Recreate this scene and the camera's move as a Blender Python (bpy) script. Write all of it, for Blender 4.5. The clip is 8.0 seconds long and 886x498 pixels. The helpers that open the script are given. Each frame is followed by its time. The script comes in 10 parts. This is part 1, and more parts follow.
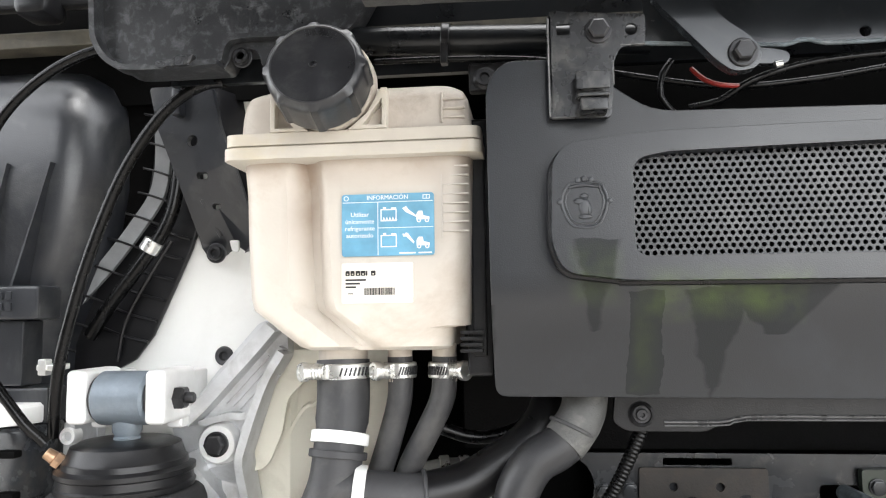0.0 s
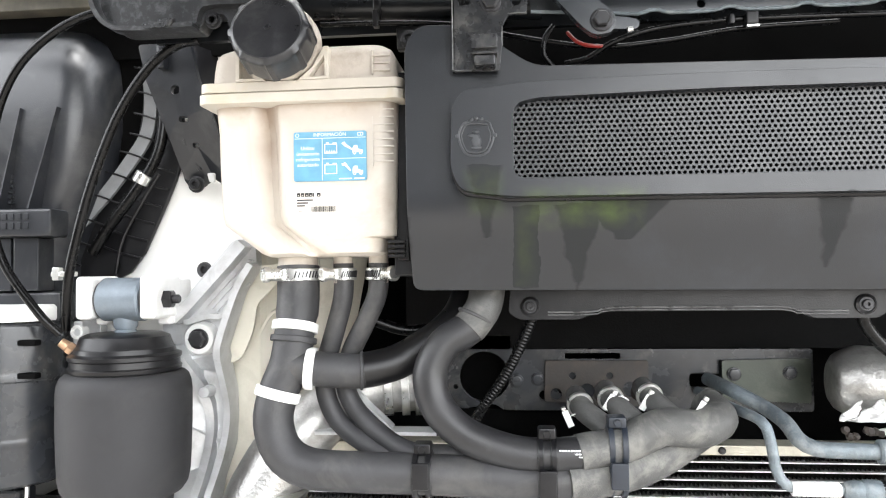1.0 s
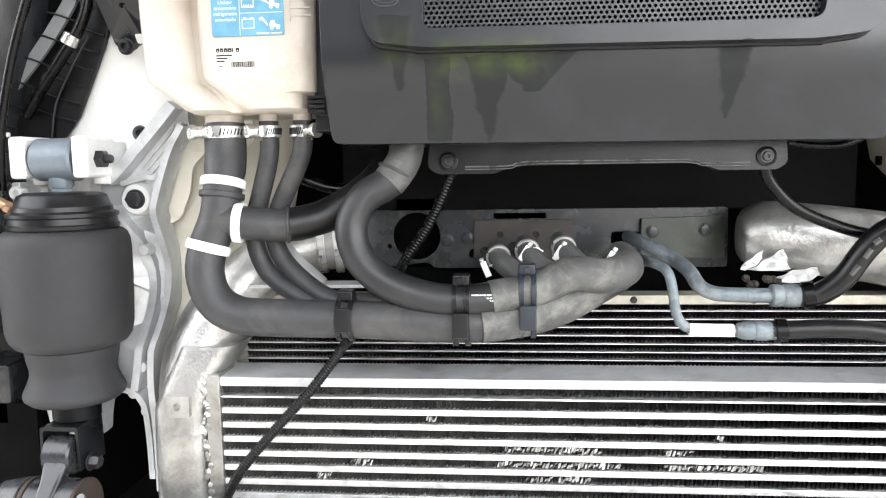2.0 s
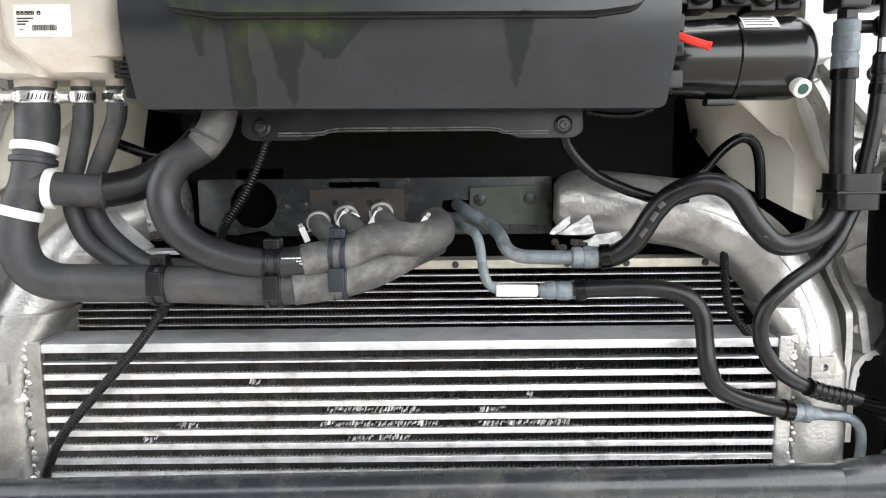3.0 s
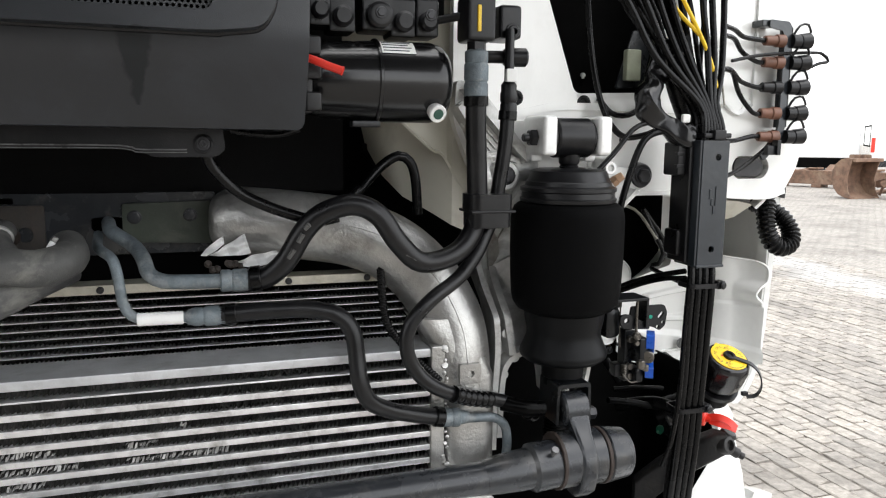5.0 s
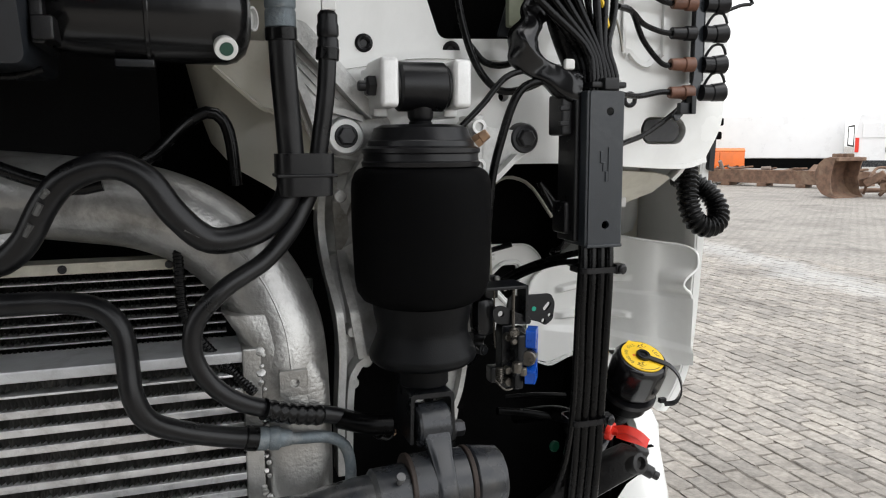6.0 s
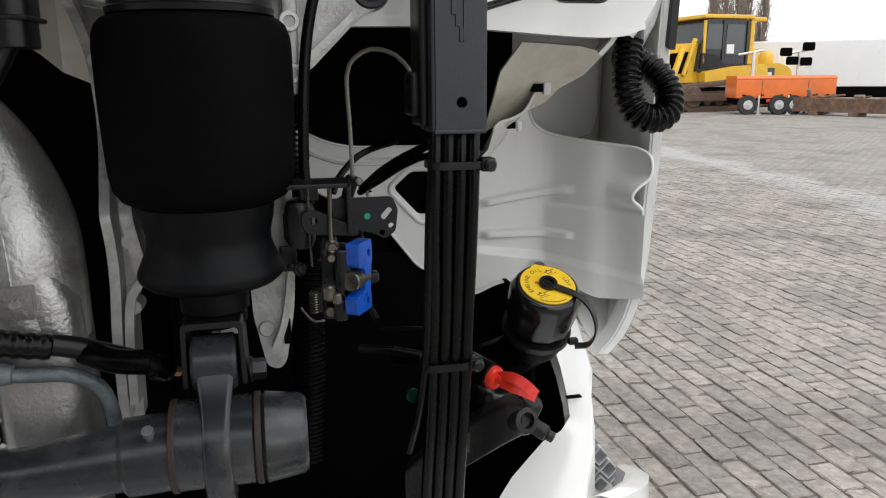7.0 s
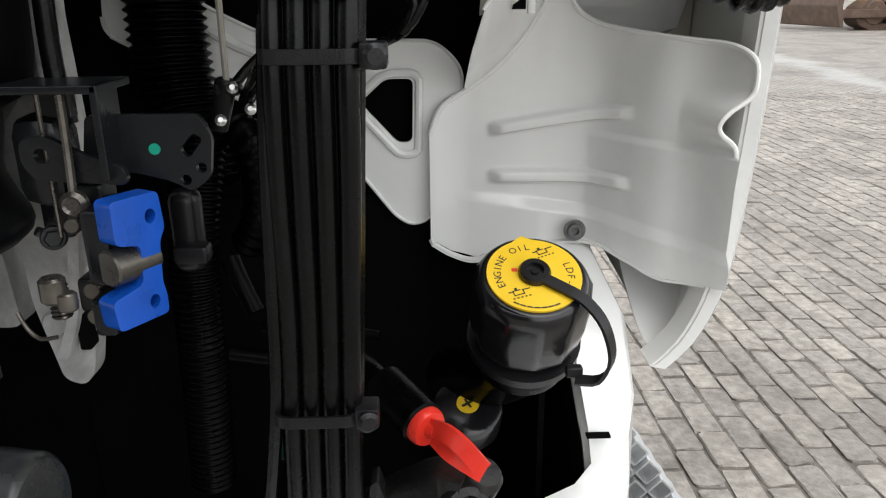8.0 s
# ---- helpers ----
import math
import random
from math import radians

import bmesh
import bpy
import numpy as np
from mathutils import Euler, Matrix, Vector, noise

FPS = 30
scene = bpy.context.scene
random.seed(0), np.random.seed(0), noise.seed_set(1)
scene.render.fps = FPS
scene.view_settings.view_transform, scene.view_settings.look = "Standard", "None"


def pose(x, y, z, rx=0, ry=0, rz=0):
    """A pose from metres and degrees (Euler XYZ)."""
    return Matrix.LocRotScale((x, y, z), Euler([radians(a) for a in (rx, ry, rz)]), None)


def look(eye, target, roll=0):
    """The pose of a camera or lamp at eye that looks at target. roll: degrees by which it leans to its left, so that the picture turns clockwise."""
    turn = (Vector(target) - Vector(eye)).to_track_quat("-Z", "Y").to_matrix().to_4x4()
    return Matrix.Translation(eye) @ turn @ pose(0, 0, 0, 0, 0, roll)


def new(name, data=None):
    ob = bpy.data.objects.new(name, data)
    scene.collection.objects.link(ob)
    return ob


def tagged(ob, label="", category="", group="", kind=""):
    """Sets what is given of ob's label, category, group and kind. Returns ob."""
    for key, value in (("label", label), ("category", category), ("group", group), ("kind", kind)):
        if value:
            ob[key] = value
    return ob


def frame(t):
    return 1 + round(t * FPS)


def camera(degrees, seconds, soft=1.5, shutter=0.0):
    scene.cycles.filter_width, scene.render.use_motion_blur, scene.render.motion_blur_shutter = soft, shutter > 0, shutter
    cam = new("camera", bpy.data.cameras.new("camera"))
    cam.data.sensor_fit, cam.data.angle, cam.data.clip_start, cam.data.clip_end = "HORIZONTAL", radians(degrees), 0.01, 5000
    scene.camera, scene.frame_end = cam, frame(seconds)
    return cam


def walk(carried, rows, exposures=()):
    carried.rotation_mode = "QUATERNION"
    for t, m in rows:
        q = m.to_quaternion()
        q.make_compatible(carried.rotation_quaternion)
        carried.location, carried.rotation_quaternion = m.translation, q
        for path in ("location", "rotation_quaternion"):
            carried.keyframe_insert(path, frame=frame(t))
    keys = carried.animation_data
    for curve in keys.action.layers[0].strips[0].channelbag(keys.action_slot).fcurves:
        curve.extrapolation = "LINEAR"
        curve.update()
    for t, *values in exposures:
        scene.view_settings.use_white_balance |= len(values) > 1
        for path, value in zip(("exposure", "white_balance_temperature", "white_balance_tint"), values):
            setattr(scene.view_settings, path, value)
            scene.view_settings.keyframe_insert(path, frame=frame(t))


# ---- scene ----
cam = camera(61.6, 8.0, 1.15)
PATH = [
    (0, (0.091, -0.042, 1.461), (-0.134, 1.937, 1.638), -0.8),
    (0.5, (0.135, -0.162, 1.428), (-0.077, 1.821, 1.589), -0.8),
    (1, (0.188, -0.226, 1.404), (-0.018, 1.762, 1.468), -0.7),
    (1.5, (0.221, -0.248, 1.372), (0.02, 1.74, 1.285), -0.7),
    (1.7, (0.243, -0.249, 1.364), (0.054, 1.735, 1.2), -0.8),
    (2.8, (0.405, -0.281, 1.326), (0.32, 1.701, 1.074), -0.6),
    (3, (0.447, -0.282, 1.326), (0.437, 1.701, 1.066), -0.6),
    (3.5, (0.503, -0.284, 1.325), (0.707, 1.686, 1.046), -0.3),
    (4, (0.554, -0.295, 1.336), (0.916, 1.652, 1.059), -0.1),
    (4.2, (0.575, -0.296, 1.354), (0.987, 1.64, 1.066), -0.1),
    (5.3, (0.639, -0.255, 1.369), (1.279, 1.619, 1.085), 0.3),
    (5.5, (0.701, -0.208, 1.348), (1.346, 1.667, 1.087), 0.0),
    (6, (0.873, -0.136, 1.298), (1.502, 1.743, 1.025), -0.3),
    (6.5, (1.072, -0.079, 1.26), (1.665, 1.795, 0.89), -0.0),
    (7, (1.215, 0.018, 1.216), (1.643, 1.919, 0.767), -0.5),
    (7.5, (1.353, 0.188, 1.194), (1.622, 2.095, 0.653), -0.4),
    (8, (1.451, 0.349, 1.159), (1.51, 2.24, 0.51), -0.6),
]
EXPOSURES = [(0.0, 3.2), (1.0, 3.55), (1.5, 3.55), (3.0, 2.95), (4.2, 2.65), (5.3, 1.68), (6.5, 1.25), (7.0, 1.07), (8.0, 1.36)]
walk(cam, [(t, look(eye, target, roll)) for t, eye, target, roll in PATH], EXPOSURES)

# ---- overcast daylight ----
world = bpy.data.worlds.new("world")
scene.world = world
world.use_nodes = True
wn = world.node_tree.nodes
wl = world.node_tree.links
sky = wn.new("ShaderNodeTexSky")
sky.sky_type = "NISHITA"
sky.sun_disc = False
sky.sun_elevation = radians(70)
sky.sun_rotation = radians(160)
sky.dust_density = 1.0
sky.ozone_density = 1.0
grey = wn.new("ShaderNodeHueSaturation")
grey.inputs["Saturation"].default_value = 0.1
wl.new(sky.outputs["Color"], grey.inputs["Color"])
wl.new(grey.outputs["Color"], wn["Background"].inputs["Color"])
wn["Background"].inputs["Strength"].default_value = 0.15

sun_data = bpy.data.lights.new("sun", "SUN")
sun_data.energy = 0.3
sun_data.angle = radians(50)
sun_data.color = (1.0, 0.98, 0.95)
sun = new("sun", sun_data)
sun.matrix_world = look((2.0, -2.5, 9.0), (0.4, 0.7, 1.2))

# ---- mesh helpers ----
ORIGIN = {}
V = Vector


def part(name, bm, material, parent, label="", sharp=38):
    """Links a bmesh, drawn in world places, as one mesh object under a thing or part."""
    at = ORIGIN.get(parent.name, V((0, 0, 0))) if parent else V((0, 0, 0))
    bmesh.ops.translate(bm, verts=bm.verts, vec=-at)
    bmesh.ops.recalc_face_normals(bm, faces=bm.faces)
    me = bpy.data.meshes.new(name)
    bm.to_mesh(me)
    bm.free()
    me.shade_smooth()
    me.set_sharp_from_angle(angle=radians(sharp))
    for m in (material if isinstance(material, (list, tuple)) else [material]):
        me.materials.append(m)
    ob = new(name, me)
    flat = ob.modifiers.new("weighted_normals", "WEIGHTED_NORMAL")
    flat.keep_sharp = True
    if parent:
        ob.parent = parent
    ORIGIN[ob.name] = at
    return tagged(ob, label)


def thing(name, at, label, category, group="", kind=""):
    """An empty at the base of a thing, which parents its parts."""
    ob = new(name)
    ob.empty_display_size = 0.02
    ob.location = at
    ORIGIN[ob.name] = V(at)
    return tagged(ob, label, category, group, kind)


def solo(name, bm, material, label, category, group="", kind="", sharp=38):
    """A thing that is one mesh."""
    return tagged(part(name, bm, material, None, "", sharp), label, category, group, kind)


def bm_new():
    return bmesh.new()


def box(bm, x0, x1, y0, y1, z0, z1, b=0.0, seg=2, m=None):
    made = bmesh.ops.create_cube(bm, size=1.0)
    vs = made["verts"]
    bmesh.ops.scale(bm, verts=vs, vec=(abs(x1 - x0), abs(y1 - y0), abs(z1 - z0)))
    bmesh.ops.translate(bm, verts=vs, vec=((x0 + x1) / 2, (y0 + y1) / 2, (z0 + z1) / 2))
    if m is not None:
        bmesh.ops.transform(bm, matrix=m, verts=vs)
    if b:
        es = list({e for v in vs for e in v.link_edges})
        bmesh.ops.bevel(bm, geom=es, offset=b, segments=seg, affect="EDGES", profile=0.5)


def turned(at, axis, spin=0.0):
    """A matrix whose z runs along axis, placed at a point."""
    q = V(axis).to_track_quat("Z", "Y")
    return Matrix.Translation(at) @ q.to_matrix().to_4x4() @ Matrix.Rotation(radians(spin), 4, "Z")


def lathe(bm, prof, at, axis=(0, 0, 1), n=28, wobble=None):
    """Turns a profile of (radius, height) round an axis; ends close on themselves."""
    m = turned(at, axis)
    rings = []
    for r, h in prof:
        ring = []
        for i in range(n):
            a = 2 * math.pi * i / n
            rr = r * (wobble(a, h) if wobble else 1.0)
            ring.append(bm.verts.new(m @ V((rr * math.cos(a), rr * math.sin(a), h))))
        rings.append(ring)
    for a, b in zip(rings, rings[1:]):
        for i in range(n):
            bm.faces.new((a[i], a[(i + 1) % n], b[(i + 1) % n], b[i]))
    bm.faces.new(rings[0])
    bm.faces.new(rings[-1])


def cyl(bm, p0, p1, r0, r1=None, n=20, b=0.0):
    """A rod between two points, with softened rims."""
    r1 = r0 if r1 is None else r1
    d = V(p1) - V(p0)
    h = d.length
    if b:
        prof = [(r0 - b, 0), (r0, b), (r1, h - b), (r1 - b, h)]
    else:
        prof = [(r0, 0), (r1, h)]
    lathe(bm, prof, p0, d, n)


def spline(pts, step=0.008):
    """Catmull-Rom points through pts, evenly stepped."""
    ps = [V(p) for p in pts]
    ps = [2 * ps[0] - ps[1]] + ps + [2 * ps[-1] - ps[-2]]
    out = []
    for i in range(1, len(ps) - 2):
        p0, p1, p2, p3 = ps[i - 1:i + 3]
        k = max(2, int((p2 - p1).length / step))
        for j in range(k):
            t = j / k
            out.append(0.5 * ((2 * p1) + (p2 - p0) * t + (2 * p0 - 5 * p1 + 4 * p2 - p3) * t * t + (3 * p1 - p0 - 3 * p2 + p3) * t ** 3))
    out.append(ps[-2])
    return out


def tube(bm, pts, r, n=14, step=0.008, ripple=None, smooth=True):
    """A hose of radius r (a number, or a function of 0..1) through pts; ripple = (pitch, height)."""
    line = spline(pts, step if not ripple else min(step, ripple[0] / 7)) if smooth else [V(p) for p in pts]
    run = 0.0
    total = sum((b - a).length for a, b in zip(line, line[1:]))
    up = V((0, 0, 1))
    d0 = (line[1] - line[0]).normalized()
    if abs(d0.dot(up)) > 0.9:
        up = V((1, 0, 0))
    side = d0.cross(up).normalized()
    rings = []
    for i, p in enumerate(line):
        d = (line[min(i + 1, len(line) - 1)] - line[max(i - 1, 0)]).normalized()
        side = (side - d * side.dot(d)).normalized()
        other = d.cross(side)
        if i:
            run += (p - line[i - 1]).length
        rr = r(run / total) if callable(r) else r
        if ripple:
            rr += ripple[1] * math.cos(2 * math.pi * run / ripple[0])
        rings.append([bm.verts.new(p + rr * (math.cos(2 * math.pi * k / n) * side + math.sin(2 * math.pi * k / n) * other)) for k in range(n)])
    for a, b in zip(rings, rings[1:]):
        for i in range(n):
            bm.faces.new((a[i], a[(i + 1) % n], b[(i + 1) % n], b[i]))
    bm.faces.new(rings[0])
    bm.faces.new(rings[-1])


def ribbon(bm, pts, width, thick, across, step=0.006):
    """A flat strap through pts; across: the direction of its width."""
    line = spline(pts, step)
    c = V(across).normalized()
    rows = []
    for i, p in enumerate(line):
        d = (line[min(i + 1, len(line) - 1)] - line[max(i - 1, 0)]).normalized()
        w = (c - d * c.dot(d)).normalized()
        nrm = d.cross(w)
        rows.append([bm.verts.new(p + w * sx * width / 2 + nrm * sy * thick / 2) for sx, sy in ((-1, -1), (1, -1), (1, 1), (-1, 1))])
    for a, b in zip(rows, rows[1:]):
        for i in range(4):
            bm.faces.new((a[i], a[(i + 1) % 4], b[(i + 1) % 4], b[i]))
    bm.faces.new(rows[0])
    bm.faces.new(rows[-1])


def circle(cx, cy, r, n=16, ry=None):
    ry = r if ry is None else ry
    return [(cx + r * math.cos(2 * math.pi * i / n), cy + ry * math.sin(2 * math.pi * i / n)) for i in range(n)]


def rounded(poly, r, n=4):
    """A polygon with rounded corners; r is one radius or one a corner."""
    out = []
    k = len(poly)
    for i in range(k):
        p, a, b = V(poly[i]), V(poly[i - 1]), V(poly[(i + 1) % k])
        rr = r[i] if isinstance(r, (list, tuple)) else r
        da, db = (a - p), (b - p)
        la, lb = da.length, db.length
        rr = min(rr, la * 0.45, lb * 0.45)
        if rr < 1e-5:
            out.append((p.x, p.y))
            continue
        p0, p2 = p + da / la * rr, p + db / lb * rr
        for j in range(n + 1):
            t = j / n
            q = p0 * (1 - t) ** 2 + p * 2 * t * (1 - t) + p2 * t * t
            out.append((q.x, q.y))
    return out


def rect(x0, x1, y0, y1, r=0.0, n=4):
    return rounded([(x0, y0), (x1, y0), (x1, y1), (x0, y1)], r, n)


def plate(bm, outer, holes=(), y0=0.0, y1=0.01, b=0.0, m=None, seg=2):
    """A sheet cut to an outline of (x, z) with holes, from its front y0 back to y1, front rims softened by b."""
    edges = []
    for loop in (outer, *holes):
        vs = [bm.verts.new((x, y0, z)) for x, z in loop]
        edges += [bm.edges.new((vs[i], vs[(i + 1) % len(vs)])) for i in range(len(vs))]
    faces = [g for g in bmesh.ops.triangle_fill(bm, use_beauty=True, use_dissolve=False, edges=edges)["geom"] if isinstance(g, bmesh.types.BMFace)]
    front = list({v for f in faces for v in f.verts})
    made = bmesh.ops.extrude_face_region(bm, geom=faces, use_keep_orig=True)["geom"]
    back = [v for v in made if isinstance(v, bmesh.types.BMVert)]
    bmesh.ops.translate(bm, verts=back, vec=(0, y1 - y0, 0))
    allv = front + back
    if b:
        rim = [e for e in edges if e.is_valid]
        made = bmesh.ops.bevel(bm, geom=rim, offset=b, segments=seg, affect="EDGES", profile=0.5, clamp_overlap=True)
        allv = list({*(v for v in allv if v.is_valid), *made["verts"]})
    if m is not None:
        bmesh.ops.transform(bm, matrix=m, verts=[v for v in allv if v.is_valid])
    return [v for v in allv if v.is_valid]


def loft(bm, loops, cap0=True, cap1=True):
    """Skins a row of closed loops of equal length."""
    rings = [[bm.verts.new(p) for p in loop] for loop in loops]
    n = len(rings[0])
    for a, b in zip(rings, rings[1:]):
        for i in range(n):
            bm.faces.new((a[i], a[(i + 1) % n], b[(i + 1) % n], b[i]))
    if cap0:
        bm.faces.new(rings[0])
    if cap1:
        bm.faces.new(rings[-1])


def bolt(bm, at, axis, r=0.012, h=0.009, washer=1.35, socket=False):
    """A hexagon bolt head on a round washer, or a round socket head."""
    a = V(axis).normalized()
    lathe(bm, [(r * washer, 0), (r * washer, 0.002), (r * washer * 0.9, 0.0028)], at, a, 22)
    if socket:
        lathe(bm, [(r, 0.002), (r, h * 0.8), (r * 0.88, h), (r * 0.5, h), (r * 0.45, h * 0.4)], at, a, 20)
    else:
        lathe(bm, [(r, 0.002), (r, h * 0.85), (r * 0.82, h)], at, a, 6)


def clamp_ring(bm, at, axis, r, w, n=28):
    lathe(bm, [(r * 0.97, -w / 2), (r + 0.0012, -w / 2), (r + 0.002, -w / 2 + 0.001), (r + 0.002, w / 2 - 0.001), (r + 0.0012, w / 2), (r * 0.97, w / 2)], at, axis, n)


def words(name, text, size, m, material, parent, depth=0.0003, align="CENTER", label=""):
    """Raised lettering in the built-in font, laid flat by the matrix m."""
    cu = bpy.data.curves.new(name, "FONT")
    cu.body = text
    cu.size = size
    cu.align_x = align
    cu.align_y = "CENTER"
    cu.extrude = depth
    cu.resolution_u = 2
    tmp = new(name + "_tmp", cu)
    me = bpy.data.meshes.new_from_object(tmp.evaluated_get(bpy.context.evaluated_depsgraph_get()))
    bpy.data.objects.remove(tmp)
    bm = bmesh.new()
    bm.from_mesh(me)
    bmesh.ops.transform(bm, matrix=m, verts=bm.verts)
    return part(name, bm, material, parent, label)


def facing(x, y, z):
    """Lays lettering upright on a face that looks along -y."""
    return Matrix.Translation((x, y, z)) @ Matrix.Rotation(radians(90), 4, "X")


# ---- materials ----
def mat(name, col, rough=0.5, metal=0.0, var=0.2, scale=25.0, bump=0.1, grain=350.0, dirt=None, dirt_amt=0.5, dirt_scale=9.0,
        rvar=0.15, coat=0.0, spec=0.5, dist=0.002):
    ma = bpy.data.materials.new(name)
    ma.use_nodes = True
    nt = ma.node_tree
    nd, ln = nt.nodes, nt.links
    p = nd["Principled BSDF"]
    tc = nd.new("ShaderNodeTexCoord")
    n1 = nd.new("ShaderNodeTexNoise")
    n1.inputs["Scale"].default_value = scale
    n1.inputs["Detail"].default_value = 6
    n1.inputs["Roughness"].default_value = 0.6
    n2 = nd.new("ShaderNodeTexNoise")
    n2.inputs["Scale"].default_value = grain
    n2.inputs["Detail"].default_value = 3
    for n in (n1, n2):
        ln.new(tc.outputs["Object"], n.inputs["Vector"])
    mix = nd.new("ShaderNodeMix")
    mix.data_type = "RGBA"
    lo = [c * (1 - var) for c in col]
    hi = [min(1.0, c * (1 + var)) for c in col]
    mix.inputs[6].default_value = (*lo, 1)
    mix.inputs[7].default_value = (*hi, 1)
    ramp = nd.new("ShaderNodeMapRange")
    ramp.inputs[1].default_value, ramp.inputs[2].default_value = 0.3, 0.7
    ln.new(n1.outputs["Fac"], ramp.inputs[0])
    ln.new(ramp.outputs[0], mix.inputs[0])
    out = mix.outputs[2]
    if dirt:
        n3 = nd.new("ShaderNodeTexNoise")
        n3.inputs["Scale"].default_value = dirt_scale
        n3.inputs["Detail"].default_value = 9
        n3.inputs["Roughness"].default_value = 0.68
        n3.inputs["Distortion"].default_value = 0.4
        ln.new(tc.outputs["Object"], n3.inputs["Vector"])
        r3 = nd.new("ShaderNodeMapRange")
        r3.inputs[1].default_value, r3.inputs[2].default_value = 0.5, 0.68
        r3.inputs[4].default_value = dirt_amt
        ln.new(n3.outputs["Fac"], r3.inputs[0])
        m3 = nd.new("ShaderNodeMix")
        m3.data_type = "RGBA"
        m3.inputs[7].default_value = (*dirt, 1)
        ln.new(r3.outputs[0], m3.inputs[0])
        ln.new(out, m3.inputs[6])
        out = m3.outputs[2]
    ln.new(out, p.inputs["Base Color"])
    rr = nd.new("ShaderNodeMapRange")
    rr.inputs[3].default_value, rr.inputs[4].default_value = max(0.03, rough - rvar), min(1, rough + rvar)
    ln.new(n1.outputs["Fac"], rr.inputs[0])
    ln.new(rr.outputs[0], p.inputs["Roughness"])
    p.inputs["Metallic"].default_value = metal
    p.inputs["Specular IOR Level"].default_value = spec
    p.inputs["Coat Weight"].default_value = coat
    p.inputs["Coat Roughness"].default_value = 0.08
    if bump:
        b = nd.new("ShaderNodeBump")
        b.inputs["Strength"].default_value = bump
        b.inputs["Distance"].default_value = dist
        ln.new(n2.outputs["Fac"], b.inputs["Height"])
        ln.new(b.outputs["Normal"], p.inputs["Normal"])
    return ma


M_PLASTIC = mat("black_plastic", (0.0065, 0.0065, 0.0075), 0.32, spec=0.32, var=0.25, scale=18, bump=0.12, grain=700, dirt=(0.045, 0.044, 0.042), dirt_amt=0.22, dirt_scale=8)
M_DUCT = mat("duct_plastic", (0.013, 0.0145, 0.018), 0.34, spec=0.6, var=0.3, scale=10, bump=0.12, grain=600, dirt=(0.11, 0.11, 0.105), dirt_amt=0.4, dirt_scale=7)
# Near-black: recess shade painted as colour; also serves small black parts.
M_BLACK = mat("shade_black", (0.003, 0.003, 0.003), 0.9, var=0.4, scale=12, bump=0.1, spec=0.03)
M_RUBBER = mat("hose_rubber", (0.034, 0.034, 0.036), 0.5, spec=0.4, var=0.25, scale=20, bump=0.15, grain=1200, dirt=(0.12, 0.115, 0.105), dirt_amt=0.35, dirt_scale=12)
M_RUBBER_DARK = mat("black_hose_rubber", (0.017, 0.017, 0.0185), 0.42, spec=0.42, var=0.25, scale=20, bump=0.12, grain=1200, dirt=(0.07, 0.068, 0.064), dirt_amt=0.3, dirt_scale=12)
M_HOSE_DARK = mat("dark_hose_rubber", (0.0045, 0.0045, 0.0052), 0.32, spec=0.34, var=0.3, scale=25, bump=0.1, grain=900, dirt=(0.03, 0.03, 0.029), dirt_amt=0.22, dirt_scale=14)
M_HOSE_GREY = mat("dusty_hose_rubber", (0.062, 0.062, 0.06), 0.6, var=0.35, scale=26, bump=0.3, grain=500, dirt=(0.21, 0.205, 0.185), dirt_amt=0.6, dirt_scale=22)
# Right spring's rubber, darkened below real rubber for the bay's deep shade.
M_BELLOW_SHADE = mat("shaded_bellows_rubber", (0.0018, 0.0018, 0.002), 0.6, var=0.3, scale=12, bump=0.3, grain=1500, dirt=(0.005, 0.0049, 0.0048), dirt_amt=0.3, dirt_scale=6, spec=0.05)
M_CABLE = mat("cable_sheath", (0.002, 0.002, 0.0022), 0.27, spec=0.22, var=0.2, scale=40, bump=0.05)
M_TANK = mat("cream_tank_plastic", (0.545, 0.507, 0.455), 0.45, var=0.08, scale=8, bump=0.08, grain=300, dirt=(0.34, 0.26, 0.185), dirt_amt=0.55, dirt_scale=9)
M_FLANGE = mat("cream_flange_plastic", (0.52, 0.48, 0.415), 0.42, var=0.1, scale=16, bump=0.08, dirt=(0.5, 0.42, 0.25), dirt_amt=0.4, dirt_scale=18)
M_LID = mat("weathered_tank_lid", (0.47, 0.425, 0.37), 0.5, var=0.15, scale=14, bump=0.12, dirt=(0.27, 0.22, 0.175), dirt_amt=0.65, dirt_scale=14)
M_WHITE = mat("white_cab_paint", (0.83, 0.83, 0.805), 0.22, var=0.03, scale=5, bump=0.03, grain=200, dirt=(0.55, 0.54, 0.5), dirt_amt=0.18, dirt_scale=7, coat=0.6)
M_CREAM = mat("cream_underbody_paint", (0.78, 0.75, 0.645), 0.35, var=0.06, scale=6, bump=0.05, dirt=(0.33, 0.29, 0.2), dirt_amt=0.4, dirt_scale=8, coat=0.3)
M_ALU = mat("cast_aluminium", (0.58, 0.59, 0.6), 0.4, 0.5, var=0.14, scale=22, bump=0.2, grain=420, dirt=(0.26, 0.255, 0.24), dirt_amt=0.5, dirt_scale=15)
M_ALU_RAW = mat("rough_aluminium_pipe", (0.4, 0.395, 0.38), 0.36, 0.8, var=0.32, scale=11, bump=0.4, grain=200, dirt=(0.13, 0.122, 0.108), dirt_amt=0.6, dirt_scale=13)
M_FIN = mat("aluminium_bar", (0.78, 0.78, 0.78), 0.35, 0.7, var=0.15, scale=40, bump=0.15, dirt=(0.2, 0.19, 0.17), dirt_amt=0.6, dirt_scale=26)
